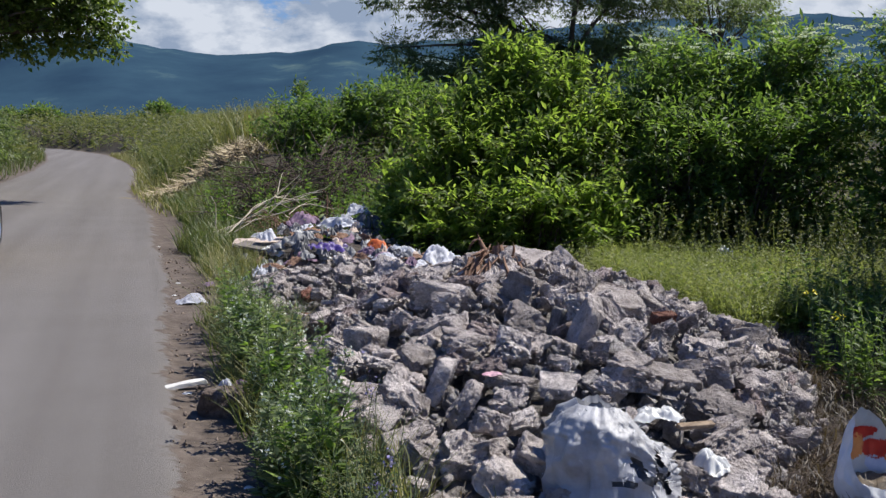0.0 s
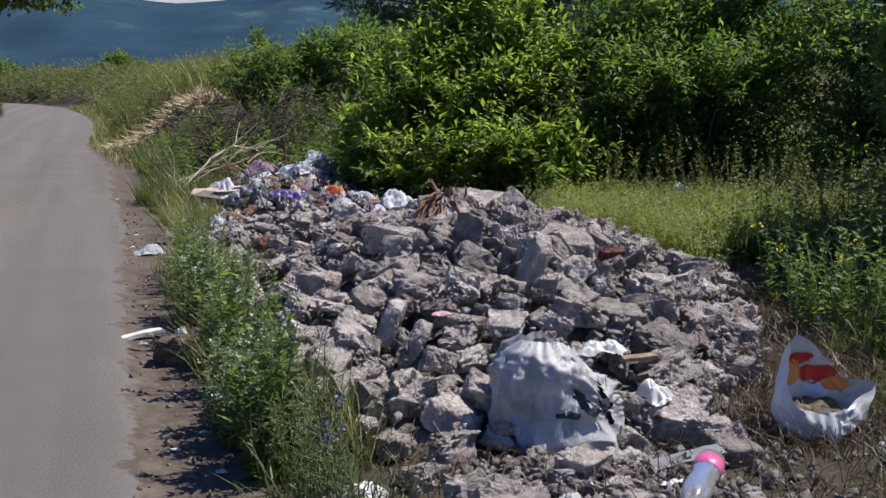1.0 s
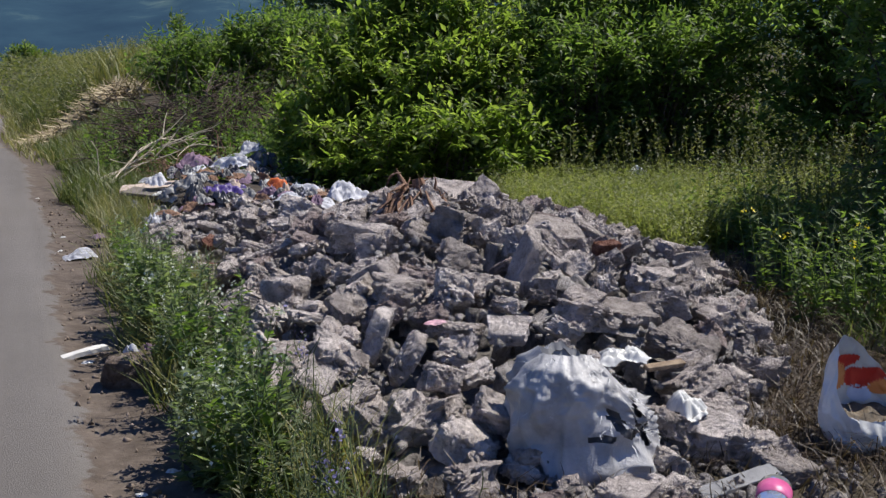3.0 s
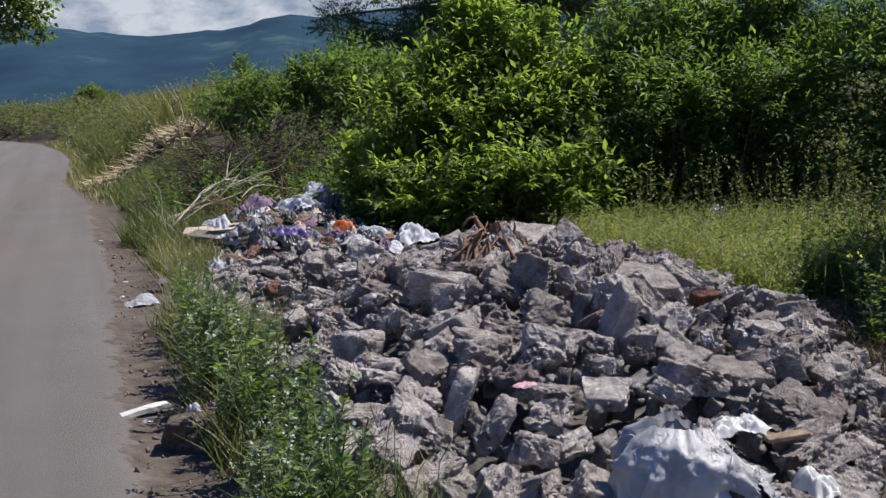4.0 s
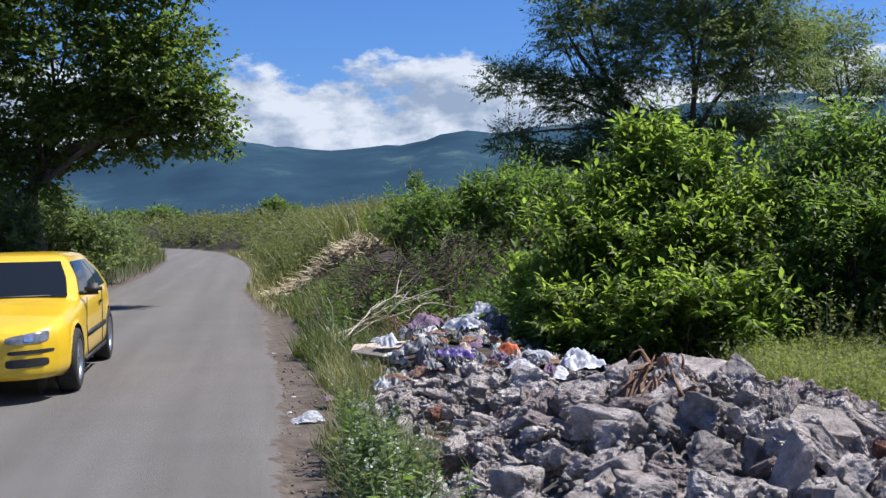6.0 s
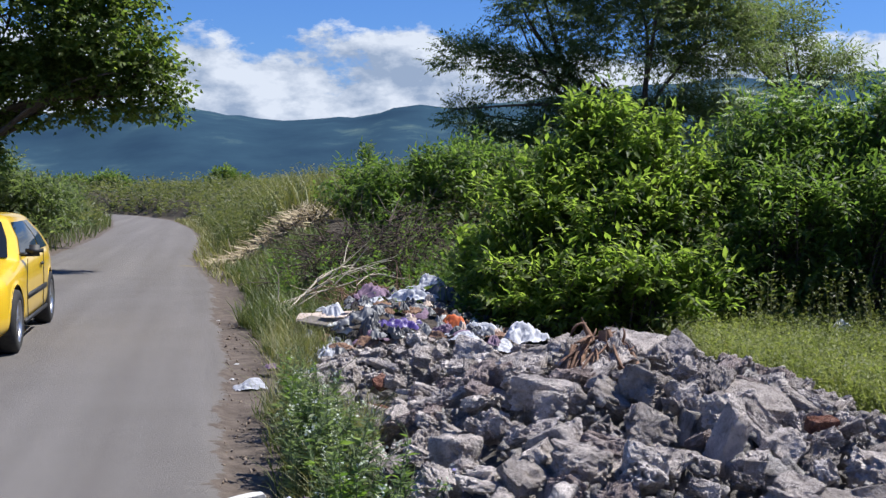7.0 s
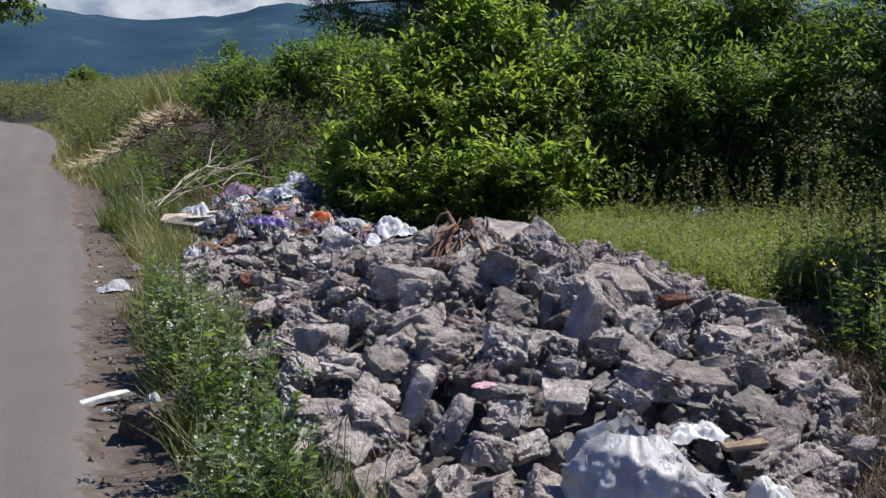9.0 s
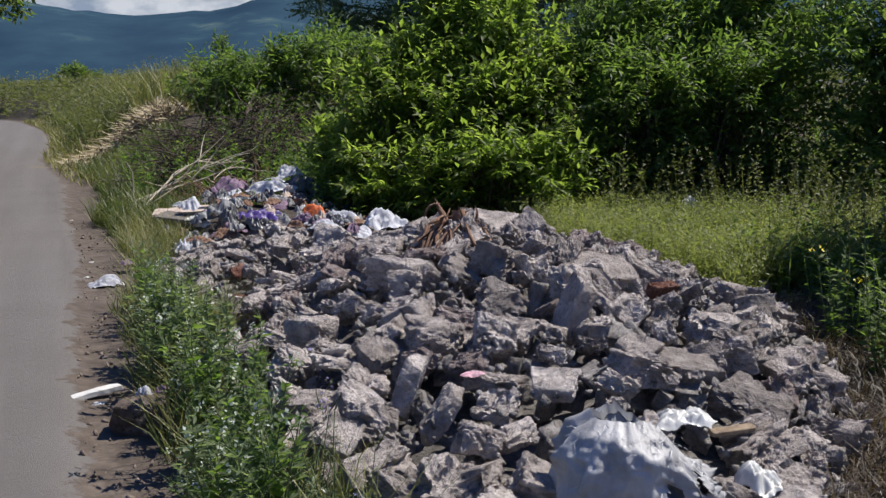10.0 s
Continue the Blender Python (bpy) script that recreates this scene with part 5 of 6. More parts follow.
build_carrier_bag()


def crumple(name, label, category, x, y, z, w, d, h, mat, rz=0.0, seed=1, group=""):
    """A crumpled piece of cloth or film lying in a heap: an uneven outline, sharp folds, its rim down on what it lies on."""
    n = 26
    o = Vector((seed * 3.3, seed * 1.9, seed * 0.7))
    V, F = [], []
    for j in range(n):
        for i in range(n):
            a, b = 2 * i / (n - 1) - 1, 2 * j / (n - 1) - 1
            q = Vector((a, b, 0))
            # a torn outline, rounder than the square
            far = max(abs(a), abs(b))
            k = (0.62 + 0.38 * far / max(1e-6, math.hypot(a, b))) if far else 1
            ang = math.atan2(b, a)
            rim = 1 + (0.34 * noise.noise(Vector((math.cos(ang), math.sin(ang), 0)) * 1.4 + o) + 0.16 * noise.noise(Vector((math.cos(ang), math.sin(ang), 0)) * 4.5 + o)) * far
            big = noise.noise(q * 0.9 + o * 2)
            fold = 1 - 2.4 * abs(noise.noise(Vector((a + 0.4 * b, b * 1.3, 0)) * 1.5 + o))
            fine = 1 - 2.4 * abs(noise.noise(Vector((a * 1.2, b - 0.5 * a, 0)) * 3.6 + o))
            zz = h * min(1.15, 0.45 + 0.75 * big + 0.34 * fold + 0.2 * fine) * (1 - 0.62 * far ** 3)
            V.append((w * 0.5 * a * k * rim + 0.1 * w * big, d * 0.5 * b * k * rim, max(-0.012, zz)))
    for j in range(n - 1):
        for i in range(n - 1):
            q = j * n + i
            F.append([q, q + 1, q + n + 1, q + n])
    ob = new(name, mesh_of(name, V, F, mat, True))
    ob.matrix_world = pose(x, y, z, 0, 0, rz)
    return tagged(ob, label, category, group)


def rubbish_rise(x, y):
    """Height of the bank of old rubbish at the end of the heap."""
    return 0.36 * np.clip(1 - ((x + 1.4) / 1.05) ** 2 - ((y - 13.5) / 1.9) ** 2, 0, 1)


def lying(x, y, up=0.0):
    return foot(x, y) + float(rubbish_rise(x, y)) + up


def build_rubbish_mound():
    g = np.linspace(0, 1, 60)
    X, Y = np.meshgrid(-2.5 + 2.2 * g, 11.5 + 4.0 * g, indexing="ij")
    h = rubbish_rise(X, Y)
    Z = land(X, Y) + heap(X, Y) + h - 0.02 - 0.1 * (h <= 0) + 0.03 * wave(X, Y, 7) * (h > 0)
    i, j = np.meshgrid(np.arange(59), np.arange(59), indexing="ij")
    a = i * 60 + j
    f = np.stack([a, a + 60, a + 61, a + 1], -1).reshape(-1, 4)
    keep = (h[:-1, :-1] + h[1:, 1:]).reshape(-1) > 0
    dirt = plain("rubbish_dirt", (0.025, 0.02, 0.016), (0.085, 0.066, 0.052), 9, 0.95, bump=0.6, dist=0.02)
    tagged(new("rubbish_mound", mesh_of("rubbish_mound", np.stack([X, Y, Z], -1).reshape(-1, 3), f[keep], dirt, True)), "dark dirt and trodden waste under the rubbish", "rubbish", kind="stuff")


build_rubbish_mound()


def build_rubbish():
    G = "rubbish dumped at the end of the heap"
    c = crumple
    c("cloth", "crumpled white cloth thrown on the rubbish", "cloth", -1.35, 14.3, lying(-1.35, 14.3, 0.1), 0.3, 0.2, 0.1, CLOTH_WHITE, 10, 1, G)
    c("cloth", "crumpled white cloth with pale folds on the rubbish", "cloth", -1.28, 13.4, lying(-1.28, 13.4, 0.05), 0.46, 0.22, 0.12, CLOTH_WHITE, -12, 2, G)
    c("cloth", "lilac garment thrown over a box", "cloth", -1.72, 13.5, lying(-1.72, 13.5, 0.06), 0.34, 0.3, 0.2, CLOTH_LILAC, 0, 3, G)
    c("plastic_bag", "purple plastic bag among the rubbish", "plastic bag", -1.2, 11.85, lying(-1.2, 11.85, 0.02), 0.4, 0.28, 0.2, CLOTH_PURPLE, 5, 4, G)
    c("plastic_bag", "dark purple torn plastic bag", "plastic bag", -1.42, 11.75, lying(-1.42, 11.75, 0), 0.22, 0.3, 0.24, CLOTH_DARK, 30, 5, G)
    c("plastic_bag", "grey plastic bag full of waste", "plastic bag", -1.62, 12.25, lying(-1.62, 12.25, 0), 0.4, 0.36, 0.2, CLOTH_GREY, 0, 6, G)
    c("plastic_bag", "orange and red plastic packaging", "packaging", -0.69, 11.9, lying(-0.69, 11.9, 0.1), 0.26, 0.18, 0.15, CLOTH_ORANGE, 0, 7, G)
    c("cloth", "white sheet lying along the edge of the rubble", "cloth", -0.48, 11.6, lying(-0.48, 11.6, 0.05), 0.46, 0.24, 0.16, CLOTH_WHITE, 5, 8, G)
    c("cloth", "white sheet lying along the edge of the rubble", "cloth", -0.02, 11.35, lying(-0.02, 11.35, 0.06), 0.4, 0.24, 0.2, CLOTH_WHITE, 25, 9, G)
    c("cloth", "white cloth hung in the foot of the bush", "cloth", -1.12, 14.0, lying(-1.12, 14.0, 0.16), 0.3, 0.2, 0.2, CLOTH_WHITE, 0, 10, G)
    c("plastic_bag", "dark plastic bag under the bush", "plastic bag", -0.95, 13.9, lying(-0.95, 13.9, 0), 0.5, 0.4, 0.26, CLOTH_DARK, 0, 11, G)
    c("plastic_bag", "white plastic scraps in the grass", "plastic bag", -2.08, 12.0, lying(-2.08, 12.0, 0.02), 0.42, 0.3, 0.09, PLASTIC_WHITE, 0, 12, G)
    c("plastic_bag", "white plastic scraps in the grass", "plastic bag", -1.78, 11.3, lying(-1.78, 11.3, 0.02), 0.3, 0.24, 0.08, PLASTIC_WHITE, 40, 13, G)
    c("paper_scrap", "white paper scrap on the rubbish", "paper", -2.0, 12.7, lying(-2.0, 12.7, 0.12), 0.2, 0.2, 0.14, CLOTH_WHITE, 0, 14, G)
    c("paper_scrap", "white paper scrap on the rubble", "paper", -0.5, 10.9, lying(-0.5, 10.9, 0.05), 0.26, 0.18, 0.08, CLOTH_WHITE, 0, 15, G)
    c("paper_roll", "crumpled white paper lying on the soil verge", "paper", -2.22, 10.35, lying(-2.22, 10.35, -0.005), 0.24, 0.14, 0.09, CLOTH_WHITE, 20, 16)
    c("wrapper", "white and purple wrapper beside the concrete block", "wrapper", -1.02, 6.75, lying(-1.02, 6.75, 0.06), 0.14, 0.12, 0.08, CLOTH_LILAC, 0, 17)
    c("wrapper", "white wrapper beside the concrete block", "wrapper", -1.06, 6.66, lying(-1.06, 6.66, 0.1), 0.07, 0.12, 0.06, CLOTH_WHITE, 50, 18)
    c("plastic_bag", "crumpled white plastic beside the sack", "plastic bag", 1.16, 5.32, lying(1.16, 5.32, 0.04), 0.2, 0.16, 0.07, PLASTIC_WHITE, 0, 19)
    c("plastic_bag", "rolled white plastic bag on the rubble", "plastic bag", 1.36, 5.05, lying(1.36, 5.05, 0.03), 0.16, 0.13, 0.1, PLASTIC_WHITE, -30, 20)
    c("torn_sack", "strip of torn white sack hanging to the ground", "sack", 0.84, 3.9, lying(0.84, 3.9, 0.0), 0.1, 0.36, 0.1, SACK, -20, 22)
    c("plastic_bag", "white plastic shreds in the dry grass", "plastic bag", 0.12, 4.3, lying(0.12, 4.3, 0.0), 0.2, 0.16, 0.08, PLASTIC_WHITE, 0, 24)
    c("plastic_bag", "white plastic shreds in the dry grass", "plastic bag", 0.28, 4.05, lying(0.28, 4.05, 0.0), 0.1, 0.3, 0.07, SACK, 30, 25)
    c("paper_scrap", "white plastic scrap beside the bottle", "paper", 1.3, 4.3, lying(1.3, 4.3, 0.01), 0.1, 0.06, 0.03, PLASTIC_WHITE, 20, 26)
    c("plastic_bag", "white plastic in the weeds", "plastic bag", 2.3, 4.55, lying(2.3, 4.55, 0.0), 0.2, 0.2, 0.1, PLASTIC_WHITE, 20, 27)
    c("cloth", "pink rag caught between the lumps of concrete", "cloth", 0.44, 5.68, lying(0.44, 5.68, 0.07), 0.09, 0.05, 0.02, CLOTH_PINK, 10, 28)
    c("plastic_bag", "white plastic bag lying in the clearing", "plastic bag", 3.0, 12.4, lying(3.0, 12.4, 0.22), 0.2, 0.16, 0.14, PLASTIC_WHITE, 0, 29)
    r = random.Random(4)
    for k in range(200):
        x, y = r.uniform(-2.3, -0.5) + (0.3 if k % 3 else 0), r.uniform(10.9, 14.4)
        # Dark scraps weighted up: besides real ones they stand for shade in gaps.
        mat, what = r.choice(((CLOTH_WHITE, "white"), (CLOTH_DARK, "dark"), (CLOTH_GREY, "grey"), (PLASTIC_WHITE, "white"), (CLOTH_LILAC, "lilac"), (BOARD_DARK, "dark brown"), (CLOTH_DARK, "dark"), (CARD, "brown"), (CLOTH_DARK, "dark"), (ROOT, "rusty brown")))
        c("scrap", "small %s scrap among the rubbish" % what, "scrap", x, y, lying(x, y, r.uniform(0.02, 0.1)), r.uniform(0.07, 0.26), r.uniform(0.05, 0.16), r.uniform(0.04, 0.11), mat, r.uniform(0, 180), 40 + k, G)


build_rubbish()


def beam(name, label, category, m, size, mat, seed, bow=0.0, n=8):
    """A board or plank with broken ends and worn edges."""
    r = random.Random(seed)
    bm = bmesh.new()
    bmesh.ops.create_cube(bm, size=1)
    bmesh.ops.subdivide_edges(bm, edges=[e for e in bm.edges if abs(e.verts[0].co.x - e.verts[1].co.x) > 0.5], cuts=n)
    for v in bm.verts:
        x = v.co.x
        v.co.x *= size[0] * (1 + (r.uniform(-0.06, 0.06) if abs(x) > 0.49 else 0))
        v.co.y *= size[1] * r.uniform(0.9, 1.08)
        v.co.z = v.co.z * size[2] * r.uniform(0.9, 1.1) + bow * (0.25 - x * x)
    bmesh.ops.bevel(bm, geom=bm.edges[:], offset=min(size) * 0.14, segments=1, affect="EDGES")
    ob = new(name, bm_mesh(name, bm, mat))
    ob.matrix_world = m
    return tagged(ob, label, category)


beam("board", "beige chipboard panel lying on the rubbish", "board", pose(-2.12, 13.0, lying(-2.12, 13.0, 0.10), 2, -3, 8), (0.62, 0.42, 0.03), CARD, 1)
beam("board", "grey broken board under the panel", "board", pose(-2.0, 12.6, lying(-2.0, 12.6, 0.08), 4, 6, -15), (0.6, 0.3, 0.03), TWIG_GREY, 2)
beam("plank", "short white-painted piece of wood on the soil verge", "plank", pose(-1.4, 7.05, lying(-1.4, 7.05, 0.03), 0, -6, 32), (0.26, 0.06, 0.03), WOOD_WHITE, 3, 0.02)
beam("plank", "splintered pale wood between the lumps", "plank", pose(1.33, 5.25, lying(1.33, 5.25, 0.10), 8, -4, 8), (0.16, 0.045, 0.018), WOOD_OLD, 4)
beam("plastic_strip", "flat translucent plastic strip lying in front of the heap", "plastic strip", pose(1.42, 4.58, lying(1.42, 4.58, 0.035), 14, -5, 22), (0.34, 0.07, 0.012), CLOTH_GREY, 5, 0.02)


def build_block():
    # Concrete in darker, browner tones than the heap's lumps.
    me = chunk_mesh("concrete_block", 91, concrete("dark_brown_concrete", (0.085, 0.065, 0.054), (0.16, 0.125, 0.105), (0.30, 0.25, 0.22), 0.0), 0.7, 1, 0.02)
    ob = new("concrete_block", me)
    ob.matrix_world = pose(-1.05, 6.5, lying(-1.05, 6.5, 0.06), 0, 0, 6) @ Matrix.Diagonal((0.30, 0.24, 0.28, 1))
    tagged(ob, "dark brown concrete block on the edge of the verge", "concrete block")


build_block()


def lathe(prof, n=28):
    """A turned shape about x: prof is a list of (x, radius)."""
    V, F = [], []
    for x, r in prof:
        for i in range(n):
            a = 2 * math.pi * i / n
            V.append((x, r * math.cos(a), r * math.sin(a)))
    for j in range(len(prof) - 1):
        for i in range(n):
            F.append([j * n + i, j * n + (i + 1) % n, (j + 1) * n + (i + 1) % n, (j + 1) * n + i])
    return np.array(V), np.array(F)


def build_bottle():
    m, nt, b, N, L = material("clear_bottle_plastic")
    b.inputs["Base Color"].default_value = (0.86, 0.86, 0.88, 1)
    b.inputs["Roughness"].default_value, b.inputs["Transmission Weight"].default_value, b.inputs["IOR"].default_value = 0.2, 0.85, 1.2
    bumped(nt, b, noise_tex(nt, 30, 5, 0.6, coords(nt)), 0.2, 0.004)
    pink = fabric("pink_label", (0.50, 0.05, 0.19), (0.62, 0.15, 0.32), 0.35, 20, 0.2)
    cap = plain("violet_cap", (0.08, 0.05, 0.2), (0.14, 0.09, 0.3), 20, 0.4)
    x, y = 1.358, 4.152
    ob = thing("plastic_bottle", "clear plastic bottle with pink label and violet cap on grit", "bottle", at=pose(x, y, foot(x, y) + 0.06, 0, -9, 65) @ Matrix.Diagonal((0.9, 1.2, 1.2, 1)))
    v, f = lathe([(0.235, 0.0), (0.235, 0.034), (0.225, 0.043), (0.19, 0.045), (0.10, 0.044), (0.06, 0.039), (0.02, 0.044), (-0.06, 0.044), (-0.12, 0.038), (-0.165, 0.02), (-0.18, 0.014), (-0.2, 0.0135)])
    v[:, 2] *= 0.9
    part("bottle_body", mesh_of("bottle_body", v, f, m, True), None, ob)
    v, f = lathe([(0.192, 0.0455), (0.191, 0.0468), (0.11, 0.0462), (0.109, 0.045)])
    v[:, 2] *= 0.9
    part("label_band", mesh_of("label_band", v, f, pink, True), None, ob, "bright pink label")
    v, f = lathe([(-0.182, 0.0), (-0.182, 0.0165), (-0.202, 0.0165), (-0.205, 0.0145), (-0.205, 0.0)], 20)
    part("cap", mesh_of("cap", v, f, cap, True), None, ob, "violet screw cap")


build_bottle()
lump(ROCKS, 3, 0.64, 4.08, 0.06, 0.40, 0.28, 0.34, 12, 8, 4)
lump(ROCKS, 5, 0.24, 4.76, 0.06, 0.25, 0.2, 0.22, 70, 10, 12)
lump(ROCKS, 12, 0.50, 4.66, 0.07, 0.24, 0.2, 0.2, 15, -14, 6)
lump(ROCKS, 8, 0.36, 4.45, 0.03, 0.17, 0.14, 0.13, 120, 0, 12)
lump(ROCKS, 2, 1.42, 4.98, 0.08, 0.3, 0.22, 0.2, -30, 10, 8)
lump(ROCKS, 7, 1.56, 4.86, 0.07, 0.26, 0.2, 0.19, 24, -8, 12)
lump(ROCKS, 6, 0.98, 4.42, 0.08, 0.22, 0.18, 0.16, 40, 10, 0)
lump(ROCKS, 9, 0.98, 4.12, 0.04, 0.17, 0.14, 0.12, 80, 0, 14)
lump(ROCKS, 1, 1.16, 4.55, 0.06, 0.16, 0.13, 0.12, 10, 20, 0)
lump(SLABS, 2, 1.62, 4.72, 0.05, 0.26, 0.2, 0.3, 30, 12, 8, "concrete_slab")
lump(PINKS, 1, 1.2, 3.95, 0.03, 0.12, 0.1, 0.08, 0, 0, 20, "plaster_chunk")
lump(BRICKS, 1, 1.07, 4.1, 0.04, 0.12, 0.1, 0.1, 40, 0, 0, "brick_piece")

# ---- brushwood, branches, straw ----
TWIG_DARK = plain("dark_brushwood", (0.05, 0.036, 0.027), (0.125, 0.092, 0.068), 25, 0.9)


def stick_thing(name, label, category, x, y, n, size, length, mat, seed, rad=0.008, flatness=0.35, group="", lift=0.0, twigs=0):
    """A tangle of sticks lying over each other on the ground. size: half widths and height."""
    r = np.random.default_rng(seed)
    z = float(land(np.float64(x), np.float64(y)))
    ob = thing(name, label, category, group, at=pose(x, y, z))
    paths = []
    for k in range(n):
        q = r.normal(0, 0.45, 3)
        a = np.array([q[0] * size[0], q[1] * size[1], 0.03 + lift + size[2] * r.random() * max(0.1, 1 - 0.7 * (q[0] ** 2 + q[1] ** 2))])
        d = unit(r.normal(0, 1, 3) * [1, 1, flatness])
        l = length * r.uniform(0.4, 1.2)
        b = a + d * l
        lo = land(x + b[0], y + b[1]) - z + 0.01
        b[2] = max(b[2], lo)
        if k < 40:
            thick = limb(r, a, b, rad * r.uniform(1.3, 2.0), rad * 0.7, 0.1, 6)
            part("stick", mesh_of("stick", *tubes([thick], 5), mat, True), None, ob)
            continue
        main = limb(r, a, b, rad * r.uniform(0.7, 1.3), rad * 0.4, 0.12, 5)
        paths.append(main)
        for g in range(twigs):
            s = main[r.integers(1, 5), :3]
            paths.append(limb(r, s, s + unit(d + r.normal(0, 0.7, 3)) * l * r.uniform(0.15, 0.4), rad * 0.45, rad * 0.2, 0.12, 3))
    tagged(part("tangle", mesh_of("tangle", *tubes(paths, 4), mat, True), None, ob), kind="stuff")
    return ob


def build_brush():
    stick_thing("brush_pile", "heap of grey dry brushwood on the bank", "brushwood", -2.75, 17.2, 330, (0.7, 0.9, 0.85), 0.8, TWIG_DARK, 61, 0.008, 0.6, twigs=3)
    stick_thing("brush_pile", "heap of dark dry brushwood on the bank", "brushwood", -1.75, 17.0, 380, (0.9, 0.9, 0.9), 0.7, TWIG_DARK, 62, 0.007, 0.7, twigs=3)
    stick_thing("brush_pile", "brown dry twigs behind the rubbish", "brushwood", -1.8, 15.0, 300, (0.8, 0.5, 0.35), 0.5, ROOT, 63, 0.007, 0.5, twigs=2)
    # weeds grown through the brushwood
    r = np.random.default_rng(64)
    n = 330
    p = np.stack([r.uniform(-4.2, -1.0, n), r.uniform(15.2, 18.6, n)], -1)
    p = np.concatenate([p, land(p[:, 0], p[:, 1])[:, None]], 1)
    weed_stuff("brush_weeds", "green weeds grown through the brushwood", p[s_of(p[:, 0], p[:, 1]) > 0.9], r, 0.8, 0.09, 0.4, 16, LEAF_WEED)
    for k, (px, py, rz, seed) in enumerate(((-2.95, 14.9, 22, 1), (-2.8, 14.7, 62, 2), (-3.05, 15.3, 10, 3), (-2.9, 15.0, 42, 4))):
        rr = np.random.default_rng(70 + seed)
        z = float(land(np.float64(px), np.float64(py)))
        ob = thing("dead_branch", "bare pale forked branch lying against the brushwood", "branch", "dead branches", at=pose(px, py, z, 0, 0, rz))
        main = limb(rr, (-0.45, 0, 0.05), (1.25, 0.1, 0.62), 0.019, 0.006, 0.09, 8)
        part("bough", mesh_of("bough", *tubes([main], 6), TWIG_PALE, True), None, ob)
        for g in range(7):
            s = main[rr.integers(1, 7), :3]
            w = limb(rr, s, s + unit(np.array([0.7, 0, 0.15]) + rr.normal(0, 0.6, 3)) * rr.uniform(0.3, 0.85), 0.012, 0.004, 0.1, 5)
            part("twig", mesh_of("twig", *tubes([w], 5), TWIG_PALE, True), None, ob)

    def stalks(name, label, x, y, n, size, length, seed, lift=0.0, down=0.0):
        r = np.random.default_rng(seed)
        q = r.normal(0, 0.5, (n, 3))
        X, Y = x + q[:, 0] * size[0], y + q[:, 1] * size[1]
        base = np.stack([X, Y, land(X, Y) + 0.02 + lift + size[2] * r.random(n) * np.maximum(0.1, 1 - 0.6 * (q[:, 0] ** 2 + q[:, 1] ** 2))], -1)
        a = r.uniform(0, 6.283, n)
        way = np.stack([np.cos(a) * 0.8 - 0.5, np.sin(a) * 0.7 - 0.25, r.normal(0.05, 0.3, n) - down], -1)
        way = unit(way)
        side = unit(np.cross(way, [0, 0, 1.0])) * r.uniform(0.006, 0.017, n)[:, None]
        tip = base + way * (length * r.uniform(0.4, 1.3, n))[:, None]
        low = land(tip[:, 0], tip[:, 1]) + 0.02
        tip[:, 2] = np.maximum(tip[:, 2], low)
        ridge = (base + tip) * 0.5 + [0, 0, 0.02]
        v = np.stack([base - side, base + side, tip + side * 0.6, tip - side * 0.6, ridge], 1).reshape(-1, 3)
        f = (np.arange(n)[:, None, None] * 5 + np.array([[0, 1, 4], [1, 2, 4], [2, 3, 4], [3, 0, 4]])).reshape(-1, 3)
        ob = thing(name, label, "straw")
        tagged(part("stalk_layer", mesh_of("stalk_layer", v, f, STRAW), None, ob), kind="stuff")

    stalks("straw_heap", "heap of dry yellow maize stalks on the bank", -4.75, 24.0, 620, (0.55, 0.5, 0.28), 0.5, 81, 0.08)
    stalks("straw_heap", "dry maize stalks slid down the bank to the lane", -5.55, 24.2, 120, (0.7, 0.5, 0.10), 0.6, 82, 0.03)
    stalks("straw_heap", "dry maize stalks scattered at the edge of the lane", -6.35, 24.6, 230, (0.45, 0.6, 0.06), 0.42, 83)


build_brush()


